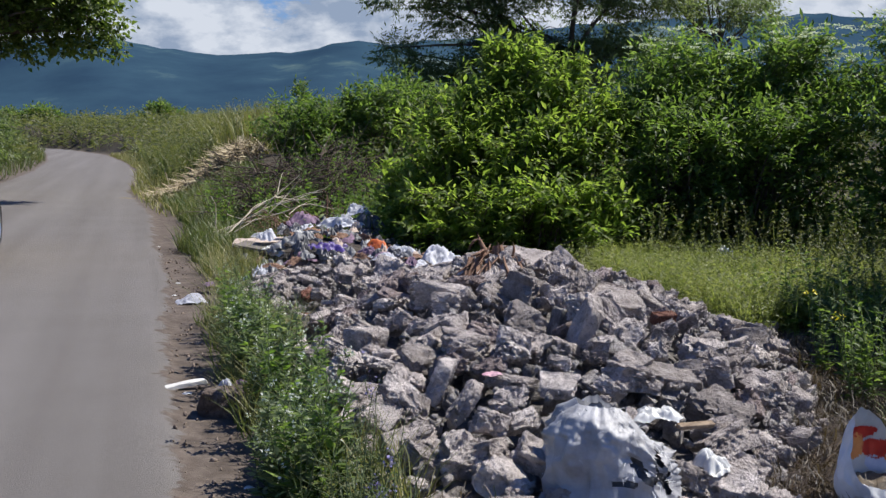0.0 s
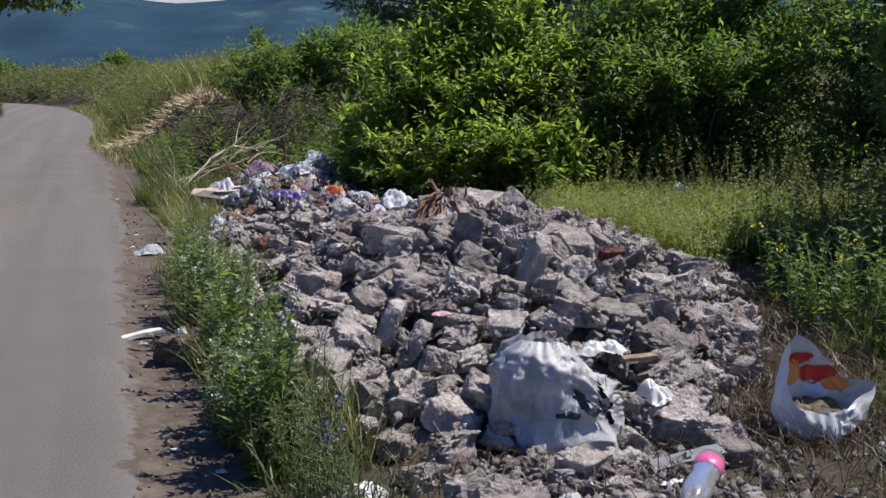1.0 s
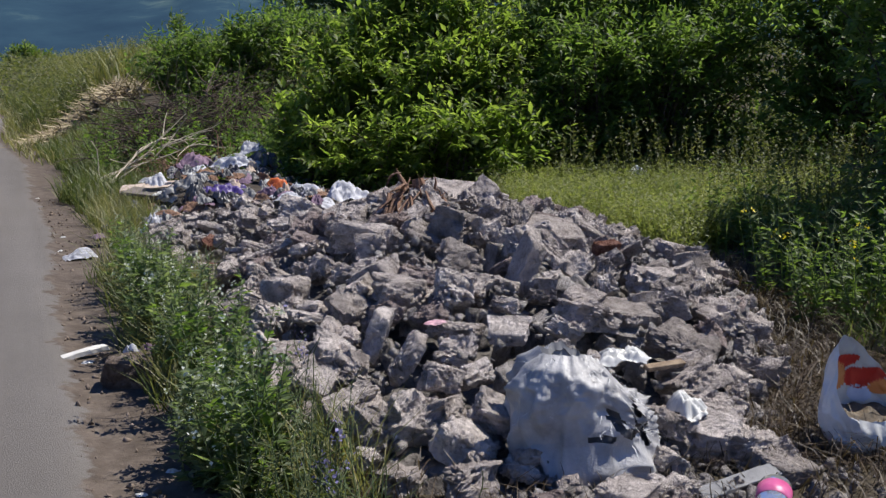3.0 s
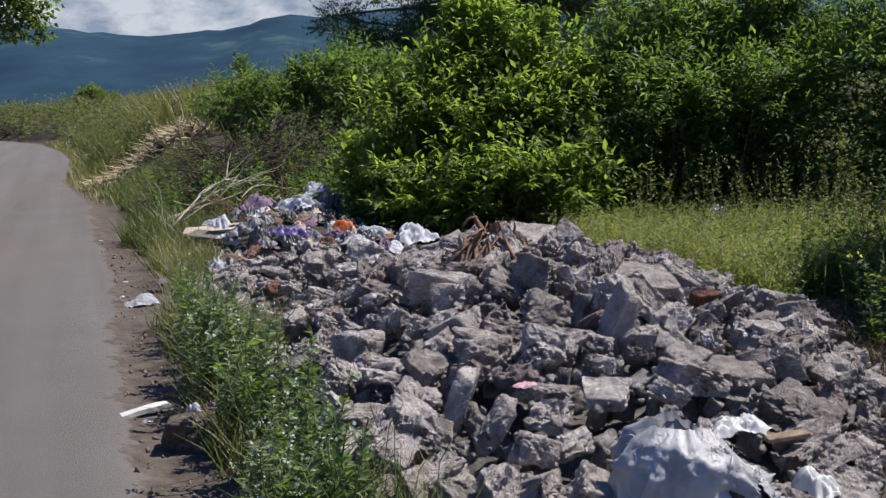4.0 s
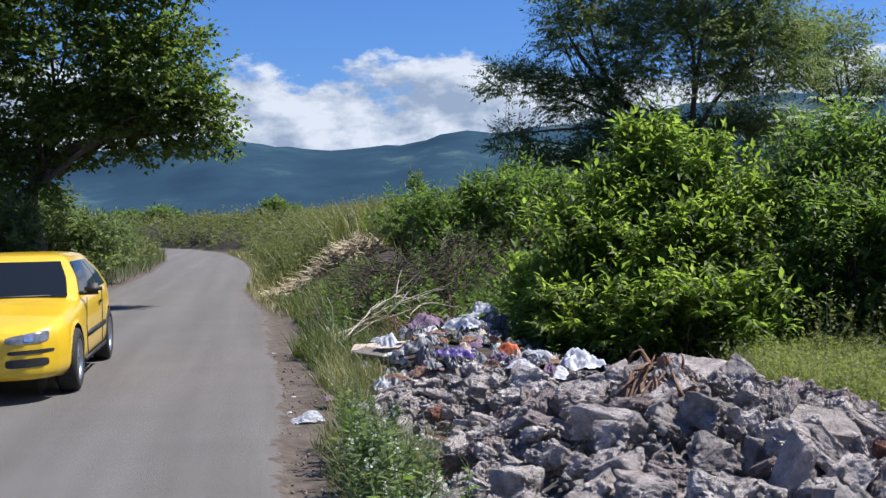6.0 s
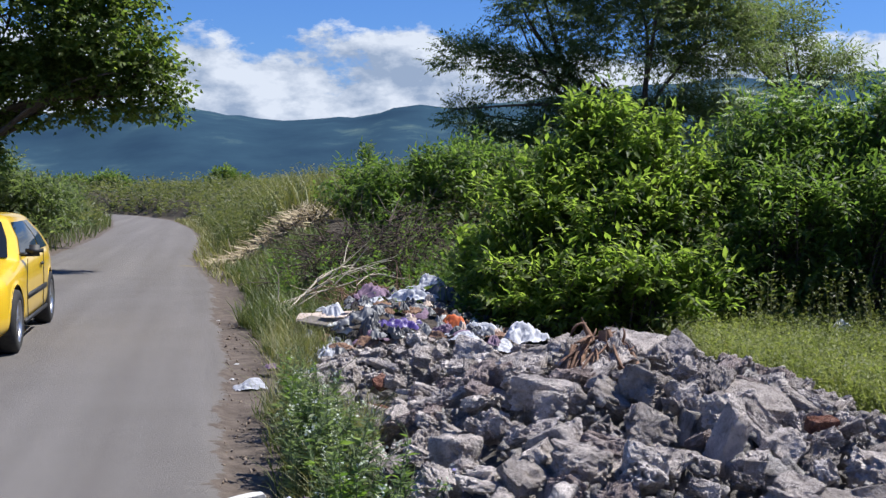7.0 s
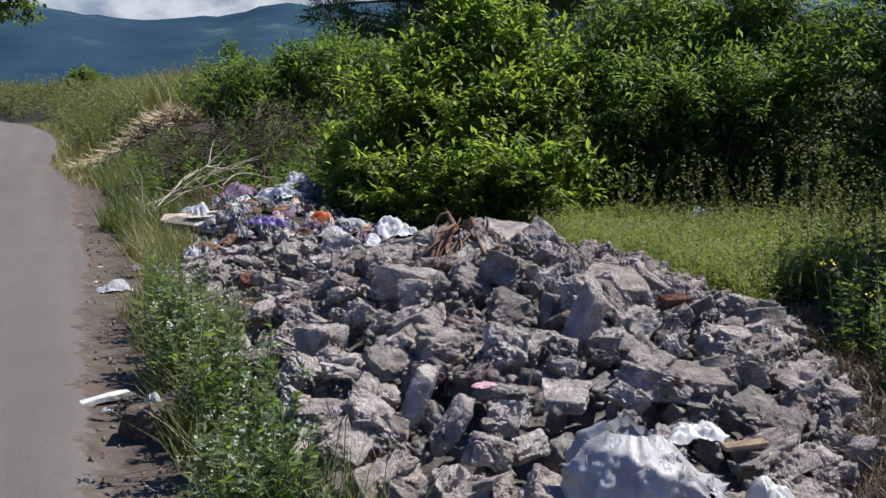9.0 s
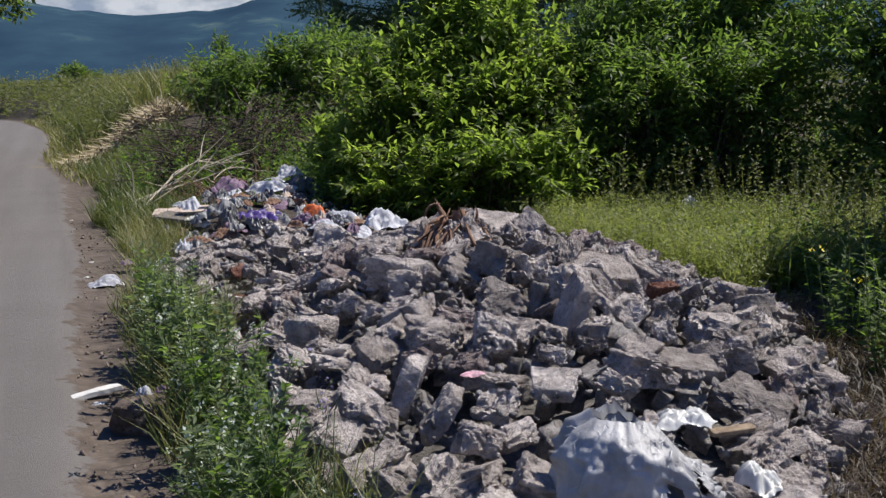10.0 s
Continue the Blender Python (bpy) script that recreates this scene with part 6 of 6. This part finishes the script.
def build_root():
    """A torn-up stump on the heap: a short core bristling with flat, dry splinters."""
    r = np.random.default_rng(90)
    x, y = 0.47, 7.9
    z = foot(x, y)
    ob = thing("root_stump", "torn reddish-brown root stump lying on top of the rubble", "root", at=pose(x, y, z + 0.03) @ Matrix.Scale(1.05, 4))
    part("stump", mesh_of("stump", *tubes([limb(r, (0, 0, -0.05), (0.02, 0, 0.16), 0.075, 0.035)], 9), ROOT, True), None, ob)

    def splinter(a, b, w):
        a, b = np.asarray(a, float), np.asarray(b, float)
        d = unit(b - a)
        side = unit(np.cross(d, r.normal(0, 1, 3)))
        nor = np.cross(d, side)
        t = np.linspace(0, 1, 5)
        wid = w * np.array([0.7, 1.0, 0.9, 0.55, 0.06])
        bow = np.sin(t * 2.6) * np.linalg.norm(b - a) * r.uniform(-0.3, 0.3)
        c = a + (b - a) * t[:, None] + nor * bow[:, None]
        ring = np.stack([c - side * wid[:, None], c + nor * wid[:, None] * 0.4, c + side * wid[:, None], c - nor * wid[:, None] * 0.4], 1).reshape(-1, 3)
        f = [[k * 4 + q, k * 4 + (q + 1) % 4, k * 4 + 4 + (q + 1) % 4, k * 4 + 4 + q] for k in range(4) for q in range(4)]
        part("root", mesh_of("root", ring, f, ROOT), None, ob)

    for k in range(24):
        a = np.array([r.normal(0, 0.06), r.normal(0, 0.05), r.uniform(0.02, 0.13)])
        d = unit(np.array([r.normal(0, 0.75), r.normal(-0.25, 0.5), r.normal(0.55, 0.5)]))
        splinter(a, a + d * r.uniform(0.06, 0.17), r.uniform(0.008, 0.026))
    for k in range(44):
        a = np.array([r.normal(-0.02, 0.09), r.normal(-0.07, 0.03), r.uniform(0.0, 0.1)])
        splinter(a, a + np.array([r.normal(-0.04, 0.09), r.uniform(-0.22, -0.08), -r.uniform(0.06, 0.3)]), r.uniform(0.01, 0.026))


build_root()

# ---- single weeds along the verge ----


def flowering_weed(seed, height, leaf, mat, flowers, petal, stalks=7, many=16):
    """One clump: stalks, leaves up each stalk, small flower heads at the tips."""
    r = np.random.default_rng(seed)
    ob = thing("flowering_weed", "grey-green flowering weed with small white heads on the verge", "weed", "weeds along the verge")
    paths, lb, lw, ll, fb = [], [], [], [], []
    for k in range(stalks):
        a = r.uniform(0, 6.283)
        h = height * r.uniform(0.6, 1.1)
        top = np.array([math.cos(a) * h * r.uniform(0.05, 0.35), math.sin(a) * h * r.uniform(0.05, 0.35), h])
        main = limb(r, (top[0] * 0.15, top[1] * 0.15, -0.02), top, 0.0042, 0.0016, 0.07, 7)
        paths.append(main)
        tips = [top]
        for g in range(4):
            s = main[r.integers(3, 7), :3]
            e = s + unit(np.array([r.normal(0, 1), r.normal(0, 1), 1.1])) * h * r.uniform(0.12, 0.28)
            paths.append(limb(r, s, e, 0.002, 0.001, 0.08, 3))
            tips.append(e)
        t = r.uniform(0.05, 1, many)
        b = np.stack([np.interp(t, np.linspace(0, 1, 7), main[:, c]) for c in range(3)], -1)
        an = r.uniform(0, 6.283, many)
        lb.append(b), lw.append(np.stack([np.cos(an), np.sin(an), r.uniform(0.0, 0.8, many)], -1)), ll.append(leaf * r.uniform(0.6, 1.3, many) * (1.2 - 0.6 * t))
        for e in tips:
            if r.random() < flowers:
                fb.append(e + r.normal(0, 0.011, (7, 3)))
    part("stalk", mesh_of("stalk", *tubes(paths, 4), STEM, True), None, ob)
    lb, lw, ll = np.concatenate(lb), np.concatenate(lw), np.concatenate(ll)
    part("foliage", mesh_of("foliage", *leaves(lb, lw, ll, ll * 0.36), mat), None, ob)
    if flowers and fb:
        fb = np.concatenate(fb)
        part("flower_head", mesh_of("flower_head", *leaves(fb, r.normal(0, 1, fb.shape) + [0, 0, 0.6], 0.016, 0.015, 0.05, 0.03), petal), None, ob)["kind"] = "stuff"
    return ob


def plant_weeds():
    r = random.Random(12)
    kinds = [flowering_weed(100 + k, 0.46 + 0.06 * k, 0.082, LEAF_WEED if k == 2 else LEAF_GREY, 0.11, PETAL, 8, 36) for k in range(4)]
    k = 0
    used = set()
    for y0, y1, n, s0, s1 in ((4.3, 5.2, 7, 0.48, 0.66), (5.0, 7.2, 21, 0.46, 0.70), (7.0, 9.4, 15, 0.42, 0.74)):
        for q in range(n):
            y = r.uniform(y0, y1)
            x = float(edge(y)) + r.uniform(s0, s1)
            z = float(land(np.float64(x), np.float64(y)))
            m = pose(x, y, z, r.uniform(-6, 6), r.uniform(-6, 6), r.uniform(0, 360))
            i = r.randrange(4)
            sc = r.uniform(0.65, 1.05)
            if i not in used:
                used.add(i)
                kinds[i].matrix_world = m
            else:
                ob = copy_thing(kinds[i], m)
                ob.scale = (sc, sc, sc)
    # thin half-dry stalks in front of them
    lean = flowering_weed(125, 0.44, 0.034, LEAF_OLIVE, 0.03, PETAL, 6, 22)
    tagged(lean, "thin olive half-dry weed with few leaves on the verge", "weed", "half-dry weeds on the verge")
    lean.name = "dry_weed"
    for q in range(16):
        y = r.uniform(3.6, 5.2)
        x = float(edge(y)) + r.uniform(0.52, 0.86)
        m = pose(x, y, float(land(np.float64(x), np.float64(y))), r.uniform(-8, 8), r.uniform(-8, 8), r.uniform(0, 360))
        if q:
            copy_thing(lean, m)
        else:
            lean.matrix_world = m
    p, rr = spread(5600, 141, -3.6, 0.6, 4.6, 13.0, lambda x, y: (s_of(x, y) > 0.44 + 0.1 * wave(x, y, 2.3)) & (s_of(x, y) < 0.95) & off_heap(x, y, 0.08))
    grass_stuff("verge_hay", "tall fine yellowing grass along the verge", p, rr, 0.42, 0.005, GRASS_PALE, 0.3, 0.4)
    tall = flowering_weed(120, 0.8, 0.07, LEAF_DARK, 0.3, PETAL_YELLOW, 7, 22)
    tagged(tall, "tall green weed with yellow flowers beside the heap", "weed", "yellow-flowered weeds")
    tall.name = "yellow_weed"
    spots = ((2.6, 6.9), (2.75, 6.6), (2.95, 7.2), (3.3, 7.7), (2.85, 6.2), (3.15, 6.7), (2.6, 7.6))
    for q, (x, y) in enumerate(spots):
        m = pose(x, y, float(land(np.float64(x), np.float64(y))), 0, 0, 50 * q)
        if q:
            copy_thing(tall, m)
        else:
            tall.matrix_world = m
    blue = flowering_weed(130, 0.34, 0.045, LEAF_WEED, 0.6, PETAL_BLUE, 5, 9)
    tagged(blue, "small weed with violet flower heads at the edge of the heap", "weed", "violet-flowered weeds")
    blue.name = "violet_weed"
    for q, (x, y) in enumerate(((0.02, 4.55), (-0.12, 5.6), (-0.2, 6.3))):
        m = pose(x, y, float(land(np.float64(x), np.float64(y))), 0, 0, 70 * q)
        if q:
            copy_thing(blue, m)
        else:
            blue.matrix_world = m
    p, rr = spread(11000, 140, 1.5, 3.3, 3.6, 8.8, lambda x, y: (heap(x, y) < 0.14) & (x < 3.1) & (y > 4.9 + 0.3 * wave(x, y, 3)))
    grass_stuff("dead_stalks", "tangle of dry brown stalks on the flank of the heap", p, rr, 0.2, 0.006, GRASS_DRY, 1.2, 0.6)


plant_weeds()


def build_verge_litter():
    r = random.Random(31)

    def verge(q):
        y = q.uniform(2.5, 15)
        return float(edge(y)) + q.uniform(0.02, 0.6), y

    ob = new("verge_clods", scatter_lumps("verge_clods", "", 900, 33, (0.006, 0.055), verge, plain("soil_clods", (0.10, 0.075, 0.058), (0.24, 0.19, 0.155), 18, 0.95)))
    tagged(ob, "brown soil clods and pebbles on the verge", "soil clods", kind="stuff")
    for k in range(16):
        x, y = verge(r)
        crumple("scrap", "small white scrap on the soil verge", "scrap", x, y, lying(x, y, 0.003), r.uniform(0.03, 0.06), r.uniform(0.02, 0.05), 0.012, PLASTIC_WHITE, r.uniform(0, 180), 200 + k, "scraps on the verge")


build_verge_litter()

# ---- the parked car ----


def build_car():
    paint, nt, b, N, L = material("yellow_car_paint")
    col = ramp(nt, noise_tex(nt, 3, 5, 0.6, coords(nt)), [(0.35, (0.70, 0.44, 0.012)), (0.65, (0.78, 0.51, 0.02))])
    L(col, b.inputs["Base Color"])
    b.inputs["Roughness"].default_value, b.inputs["Coat Weight"].default_value, b.inputs["Coat Roughness"].default_value = 0.38, 0.8, 0.06
    # Opaque near-black panes; the dim cabin behind is put into their colour.
    glass, nt, b, N, L = material("opaque_dark_car_glass")
    b.inputs["Base Color"].default_value = (0.012, 0.015, 0.018, 1)
    b.inputs["Roughness"].default_value, b.inputs["Specular IOR Level"].default_value = 0.05, 0.12
    black = plain("black_trim", (0.012, 0.012, 0.013), (0.03, 0.03, 0.032), 20, 0.6)
    rubber = plain("tyre_rubber", (0.012, 0.012, 0.012), (0.035, 0.033, 0.03), 30, 0.85)
    alloy = plain("alloy_rim", (0.42, 0.42, 0.43), (0.6, 0.6, 0.61), 15, 0.3, 0.9, 0.05)
    chrome = plain("lamp_reflector", (0.5, 0.52, 0.55), (0.75, 0.77, 0.8), 25, 0.12, 0.8, 0.1)
    heading = math.degrees(math.atan2(-0.951, 0.309))
    # the near front wheel stands at (-4.98, 11.83)
    m = pose(-4.98, 11.83, 0, 0, 0, heading) @ pose(-1.3, -0.80, 0)
    car = thing("car", "yellow three-door hatchback parked at the edge of the lane", "car", at=m)

    xs = np.unique(np.concatenate([np.linspace(-2.03, 1.9, 120), np.linspace(1.9, 2.15, 26), np.linspace(-2.05, -1.85, 7), (2.156, 2.16, 2.162)]))
    hw = np.interp(xs, [-2.05, -1.98, -1.8, -1.3, -0.5, 0.8, 1.3, 1.7, 1.92, 2.06, 2.13, 2.15, 2.156, 2.162], [0.62, 0.74, 0.82, 0.865, 0.875, 0.875, 0.865, 0.84, 0.775, 0.66, 0.52, 0.42, 0.22, 0.01])
    top = np.interp(xs, [-2.05, -1.9, -1.6, -0.6, 0.3, 0.85, 1.3, 1.7, 1.95, 2.1, 2.15], [0.77, 0.92, 0.96, 0.93, 0.91, 0.89, 0.835, 0.77, 0.705, 0.65, 0.60])
    bot = np.interp(xs, [-2.05, -1.8, -1.2, 1.2, 1.8, 2.1, 2.15], [0.42, 0.28, 0.2, 0.2, 0.2, 0.22, 0.26])
    fr = [(0.0, 0.0), (0.5, 0.0), (0.86, 0.01), (0.95, 0.06), (0.985, 0.14), (0.998, 0.24), (1.0, 0.34), (1.0, 0.44), (0.998, 0.54), (0.993, 0.64), (0.985, 0.74), (0.972, 0.84), (0.94, 0.93), (0.88, 0.98), (0.75, 1.005), (0.55, 1.025), (0.3, 1.04), (0.0, 1.045)]
    run = np.concatenate([[0], np.cumsum(np.hypot(np.diff([q[0] for q in fr]), np.diff([q[1] for q in fr])))])
    fine = np.linspace(0, run[-1], 58)
    fr = list(zip(np.interp(fine, run, [q[0] for q in fr]), np.interp(fine, run, [q[1] for q in fr])))
    ring = [(a, c) for a, c in fr] + [(-a, c) for a, c in fr[-2:0:-1]]
    V = np.array([[(x, a * w, z0 + c * (z1 - z0)) for a, c in ring] for x, w, z1, z0 in zip(xs, hw, top, bot)])
    n, k = V.shape[:2]
    F = np.array([[i * k + j, i * k + (j + 1) % k, (i + 1) * k + (j + 1) % k, (i + 1) * k + j] for i in range(n - 1) for j in range(k)])
    V = V.reshape(-1, 3)
    # wheel arches: draw the rim of the opening onto a circle, then take out the faces inside
    for ax in (1.3, -1.3):
        d = np.hypot(V[:, 0] - ax, V[:, 2] - 0.31)
        near = (np.abs(V[:, 1]) > 0.6) & (d > 0.3) & (d < 0.40)
        s = 0.355 / d[near]
        V[near, 0] = ax + (V[near, 0] - ax) * s
        V[near, 2] = 0.31 + (V[near, 2] - 0.31) * s
    c = V[F].mean(1)
    cut = np.zeros(len(F), bool)
    for ax in (1.3, -1.3):
        cut |= (np.hypot(c[:, 0] - ax, c[:, 2] - 0.31) < 0.352) & (np.abs(c[:, 1]) > 0.55)
    part("body", mesh_of("body", V, F[~cut], paint, True), None, car, "glossy yellow bodywork")

    def nose(y, z):
        """How far forward the nose reaches at this place."""
        lo, hi = 1.3, 2.162
        for k in range(26):
            x = (lo + hi) / 2
            w, z1, z0 = np.interp(x, xs, hw), np.interp(x, xs, top), np.interp(x, xs, bot)
            c = (z - z0) / (z1 - z0)
            a = np.interp(c, [q[1] for q in fr], [q[0] for q in fr]) if 0 < c < 1.045 else 0.0
            lo, hi = (x, hi) if abs(y) < a * w else (lo, x)
        return lo

    def on_front(name, mat, y0, y1, z0, z1, s, lift, slant=0.0, label="", taper=0.0):
        """A lamp or grille set on the nose of the body, with rounded corners."""
        m = 14
        P = []
        for i in range(m):
            for j in range(m):
                u, v = 2 * i / (m - 1) - 1, 2 * j / (m - 1) - 1
                k = 1 - 0.14 * (abs(u * v) ** 4)
                y = (y0 + y1) / 2 + (y1 - y0) / 2 * u * k
                half = (z1 - z0) / 2 * (1 - taper * (1 - u) / 2)
                z = (z0 + z1) / 2 + half * v * k + slant * (y - y0)
                P.append((nose(y, z) + lift, s * y, z))
        f = [[i * m + j, (i + 1) * m + j, (i + 1) * m + j + 1, i * m + j + 1] for i in range(m - 1) for j in range(m - 1)]
        return part(name, mesh_of(name, P, f, mat, True), None, car, label)

    lens = plain("headlight_lens", (0.10, 0.10, 0.11), (0.30, 0.31, 0.33), 18, 0.1, 0.3, 0.1)
    for s in (1, -1):
        on_front("headlight", lens, 0.34, 0.70, 0.53, 0.64, s, 0.006, 0.09, "clear slanted headlight", 0.4)
        on_front("lamp_bowl", chrome, 0.50, 0.58, 0.575, 0.64, s, 0.010, 0.0)
        on_front("fog_slot", black, 0.36, 0.74, 0.455, 0.492, s, 0.005, 0.03)
        on_front("fog_recess", black, 0.34, 0.70, 0.335, 0.415, s, 0.005, 0.03)
    on_front("grille", black, -0.27, 0.27, 0.535, 0.60, 1, 0.005)
    on_front("lower_grille", black, -0.27, 0.27, 0.32, 0.44, 1, 0.005)
    # wheel wells
    for ax in (1.3, -1.3):
        for s in (1, -1):
            a = np.linspace(0, 2 * np.pi, 25)[:-1]
            ring1 = np.stack([ax + 0.365 * np.cos(a), np.full(24, s * 0.845), 0.31 + 0.365 * np.sin(a)], -1)
            ring2 = ring1 * [1, 0, 1] + [0, s * 0.52, 0]
            mid = np.array([[ax, s * 0.52, 0.31]])
            W = np.concatenate([ring1, ring2, mid])
            f = [[i, (i + 1) % 24, 24 + (i + 1) % 24] for i in range(24)] + [[i, 24 + (i + 1) % 24, 24 + i] for i in range(24)] + [[24 + i, 24 + (i + 1) % 24, 48] for i in range(24)]
            keep = [q for q in f if max(W[q][:, 2]) > 0.22]
            part("wheel_arch", mesh_of("wheel_arch", W, keep, black), None, car)

    # cabin
    def cabin(t):
        """Outline of the cabin at height t from belt (0) to roof edge (1)."""
        xf, xr, w = np.interp(t, [0, 1], [0.98, 0.18]), np.interp(t, [0, 1], [-1.86, -1.38]), np.interp(t, [0, 0.5, 1], [0.815, 0.74, 0.60])
        z = 0.885 + 0.378 * t
        return xf, xr, w, z

    rows = []
    for t in np.linspace(-0.06, 1, 10):
        xf, xr, w, z = cabin(t)
        q = []
        for u in np.linspace(0, 1, 9):
            q.append((xf - 0.10 * (2 * u - 1) ** 2 * 1.0, w * 0.97 * (1 - 2 * u), z))
        for u in np.linspace(0, 1, 12)[1:-1]:
            q.append((xf - 0.10 + (xr + 0.05 - xf + 0.10) * u, -w * (0.97 + 0.03 * math.sin(math.pi * u)), z))
        for u in np.linspace(0, 1, 9):
            q.append((xr + 0.05 * (2 * u - 1) ** 2, -w * 0.97 * (1 - 2 * u), z))
        for u in np.linspace(0, 1, 12)[1:-1]:
            q.append((xr + 0.05 + (xf - 0.10 - xr - 0.05) * u, w * (0.97 + 0.03 * math.sin(math.pi * u)), z))
        rows.append(q)
    base = np.array(rows[-1])
    mid = base.mean(0)
    for s, dz in ((0.93, 0.03), (0.8, 0.05), (0.5, 0.065), (0.2, 0.07), (0.02, 0.07)):
        rows.append([tuple(mid + (p - mid) * [s, s, 1] + [0, 0, dz]) for p in base])
    V = np.array(rows)
    n, k = V.shape[:2]
    F = np.array([[i * k + j, i * k + (j + 1) % k, (i + 1) * k + (j + 1) % k, (i + 1) * k + j] for i in range(n - 1) for j in range(k)])
    V = V.reshape(-1, 3)
    part("cabin", mesh_of("cabin", V, F[:, ::-1], paint, True), None, car, "yellow roof and pillars")

    def pane(name, corner, lift=0.005, mat=glass, n=8):
        """A panel over the cabin's side: corner(u, v) gives its points."""
        P = np.array([[corner(u, v) for v in np.linspace(0, 1, n)] for u in np.linspace(0, 1, n)])
        P = P.reshape(-1, 3)
        f = np.array([[i * n + j, (i + 1) * n + j, (i + 1) * n + j + 1, i * n + j + 1] for i in range(n - 1) for j in range(n - 1)])
        return part(name, mesh_of(name, P, f, mat, True), None, car)

    def front(u, v):
        t = 0.04 + 0.9 * v
        xf, xr, w, z = cabin(t)
        e = (2 * u - 1) * 0.9
        return (xf - 0.10 * e * e + 0.008, w * 0.97 * e, z + 0.004)

    pane("windscreen", front)

    def rear(u, v):
        t = 0.15 + 0.75 * v
        xf, xr, w, z = cabin(t)
        e = (1 - 2 * u) * 0.88
        return (xr + 0.05 * e * e - 0.008, w * 0.97 * e, z)

    pane("rear_window", rear)
    for s in (1, -1):
        def side(a0, a1, b0, b1):
            def at(u, v):
                t = 0.08 + 0.84 * v
                xf, xr, w, z = cabin(t)
                lo, hi = xr + 0.05, xf - 0.10
                span = hi - lo
                f0, f1 = a0 + (b0 - a0) * v, a1 + (b1 - a1) * v
                e = f0 + (f1 - f0) * u
                return (lo + span * e, s * (w * (0.97 + 0.03 * math.sin(math.pi * e)) + 0.008), z)
            return at
        pane("door_window", side(0.44, 0.93, 0.40, 0.93))
        pane("quarter_window", side(0.10, 0.41, 0.16, 0.37))

    def box(name, cx, cy, cz, sx, sy, sz, mat, bev=0.02, parent=None, rot=(0, 0, 0), label=""):
        bm = bmesh.new()
        bmesh.ops.create_cube(bm, size=1)
        bmesh.ops.scale(bm, vec=(sx, sy, sz), verts=bm.verts[:])
        bmesh.ops.bevel(bm, geom=bm.edges[:], offset=min(bev, 0.4 * min(sx, sy, sz)), segments=2, affect="EDGES")
        bmesh.ops.transform(bm, matrix=pose(cx, cy, cz, *rot), verts=bm.verts[:])
        return part(name, bm, mat, parent or car, label, True)

    for s in (1, -1):
        box("side_moulding", -0.05, s * 0.876, 0.50, 1.5, 0.02, 0.06, black, 0.008, None)
        box("sill_trim", 0.0, s * 0.868, 0.255, 1.75, 0.02, 0.05, black, 0.008, None)
        mirror = box("wing_mirror", 0.62, s * 0.93, 0.96, 0.10, 0.18, 0.12, black, 0.04, None, (0, 0, s * 10), "black wing mirror")
        box("mirror_arm", 0.64, s * 0.84, 0.92, 0.05, 0.12, 0.04, black, 0.015, mirror)
        box("door_handle", -0.42, s * 0.88, 0.77, 0.17, 0.03, 0.035, black, 0.012, None)
        box("tail_light", -1.96, s * 0.66, 0.80, 0.12, 0.22, 0.26, PRINT_RED, 0.04, None, (0, 0, -s * 20))
        seam = [np.array([(x, s * 0.8775, z, 0.004) for x, z in ((0.72, 0.88), (0.78, 0.62), (0.72, 0.28))]), np.array([(x, s * 0.8775, z, 0.004) for x, z in ((-0.52, 0.9), (-0.56, 0.6), (-0.48, 0.28))])]
        for line in seam:
            part("door_seam", mesh_of("door_seam", *tubes([line], 4), black), None, car)
    box("wiper", 0.95, 0.2, 0.915, 0.03, 0.7, 0.02, black, 0.006, None, (0, 0, 10))

    def wheel(x, s):
        hub = thing("wheel", "", "")
        hub.parent = car
        hub.matrix_basis = pose(x, s * 0.775, 0.31)
        prof = [(-0.10, 0.205), (-0.105, 0.26), (-0.09, 0.298), (-0.05, 0.31), (0.05, 0.31), (0.09, 0.298), (0.105, 0.26), (0.10, 0.205), (0.06, 0.2)]
        v, f = lathe(prof, 40)
        part("tyre", mesh_of("tyre", v[:, [1, 0, 2]], f, rubber, True), None, hub)
        v, f = lathe([(0.03 * s, 0.0), (0.03 * s, 0.2), (0.098 * s, 0.206), (0.1 * s, 0.196), (0.06 * s, 0.19)], 40)
        pieces = [(v[:, [1, 0, 2]], f)]
        for q in range(6):
            a = q * math.pi / 3
            w = 0.03
            d, e = np.array([math.cos(a), math.sin(a)]), np.array([-math.sin(a), math.cos(a)])
            pts = []
            for rr, yy in ((0.02, 0.085), (0.195, 0.075)):
                for ww, dy in ((-w, 0), (w, 0), (w, -0.03), (-w, -0.03)):
                    p = d * rr + e * ww
                    pts.append((p[0], s * (yy + dy), p[1]))
            pieces.append((np.array(pts), np.array([[0, 1, 5, 4], [1, 2, 6, 5], [2, 3, 7, 6], [3, 0, 4, 7]])))
        part("rim", mesh_of("rim", *joined(*pieces), alloy), None, hub, "alloy rim with six spokes")

    for x in (1.3, -1.3):
        for s in (1, -1):
            wheel(x, s)


build_car()
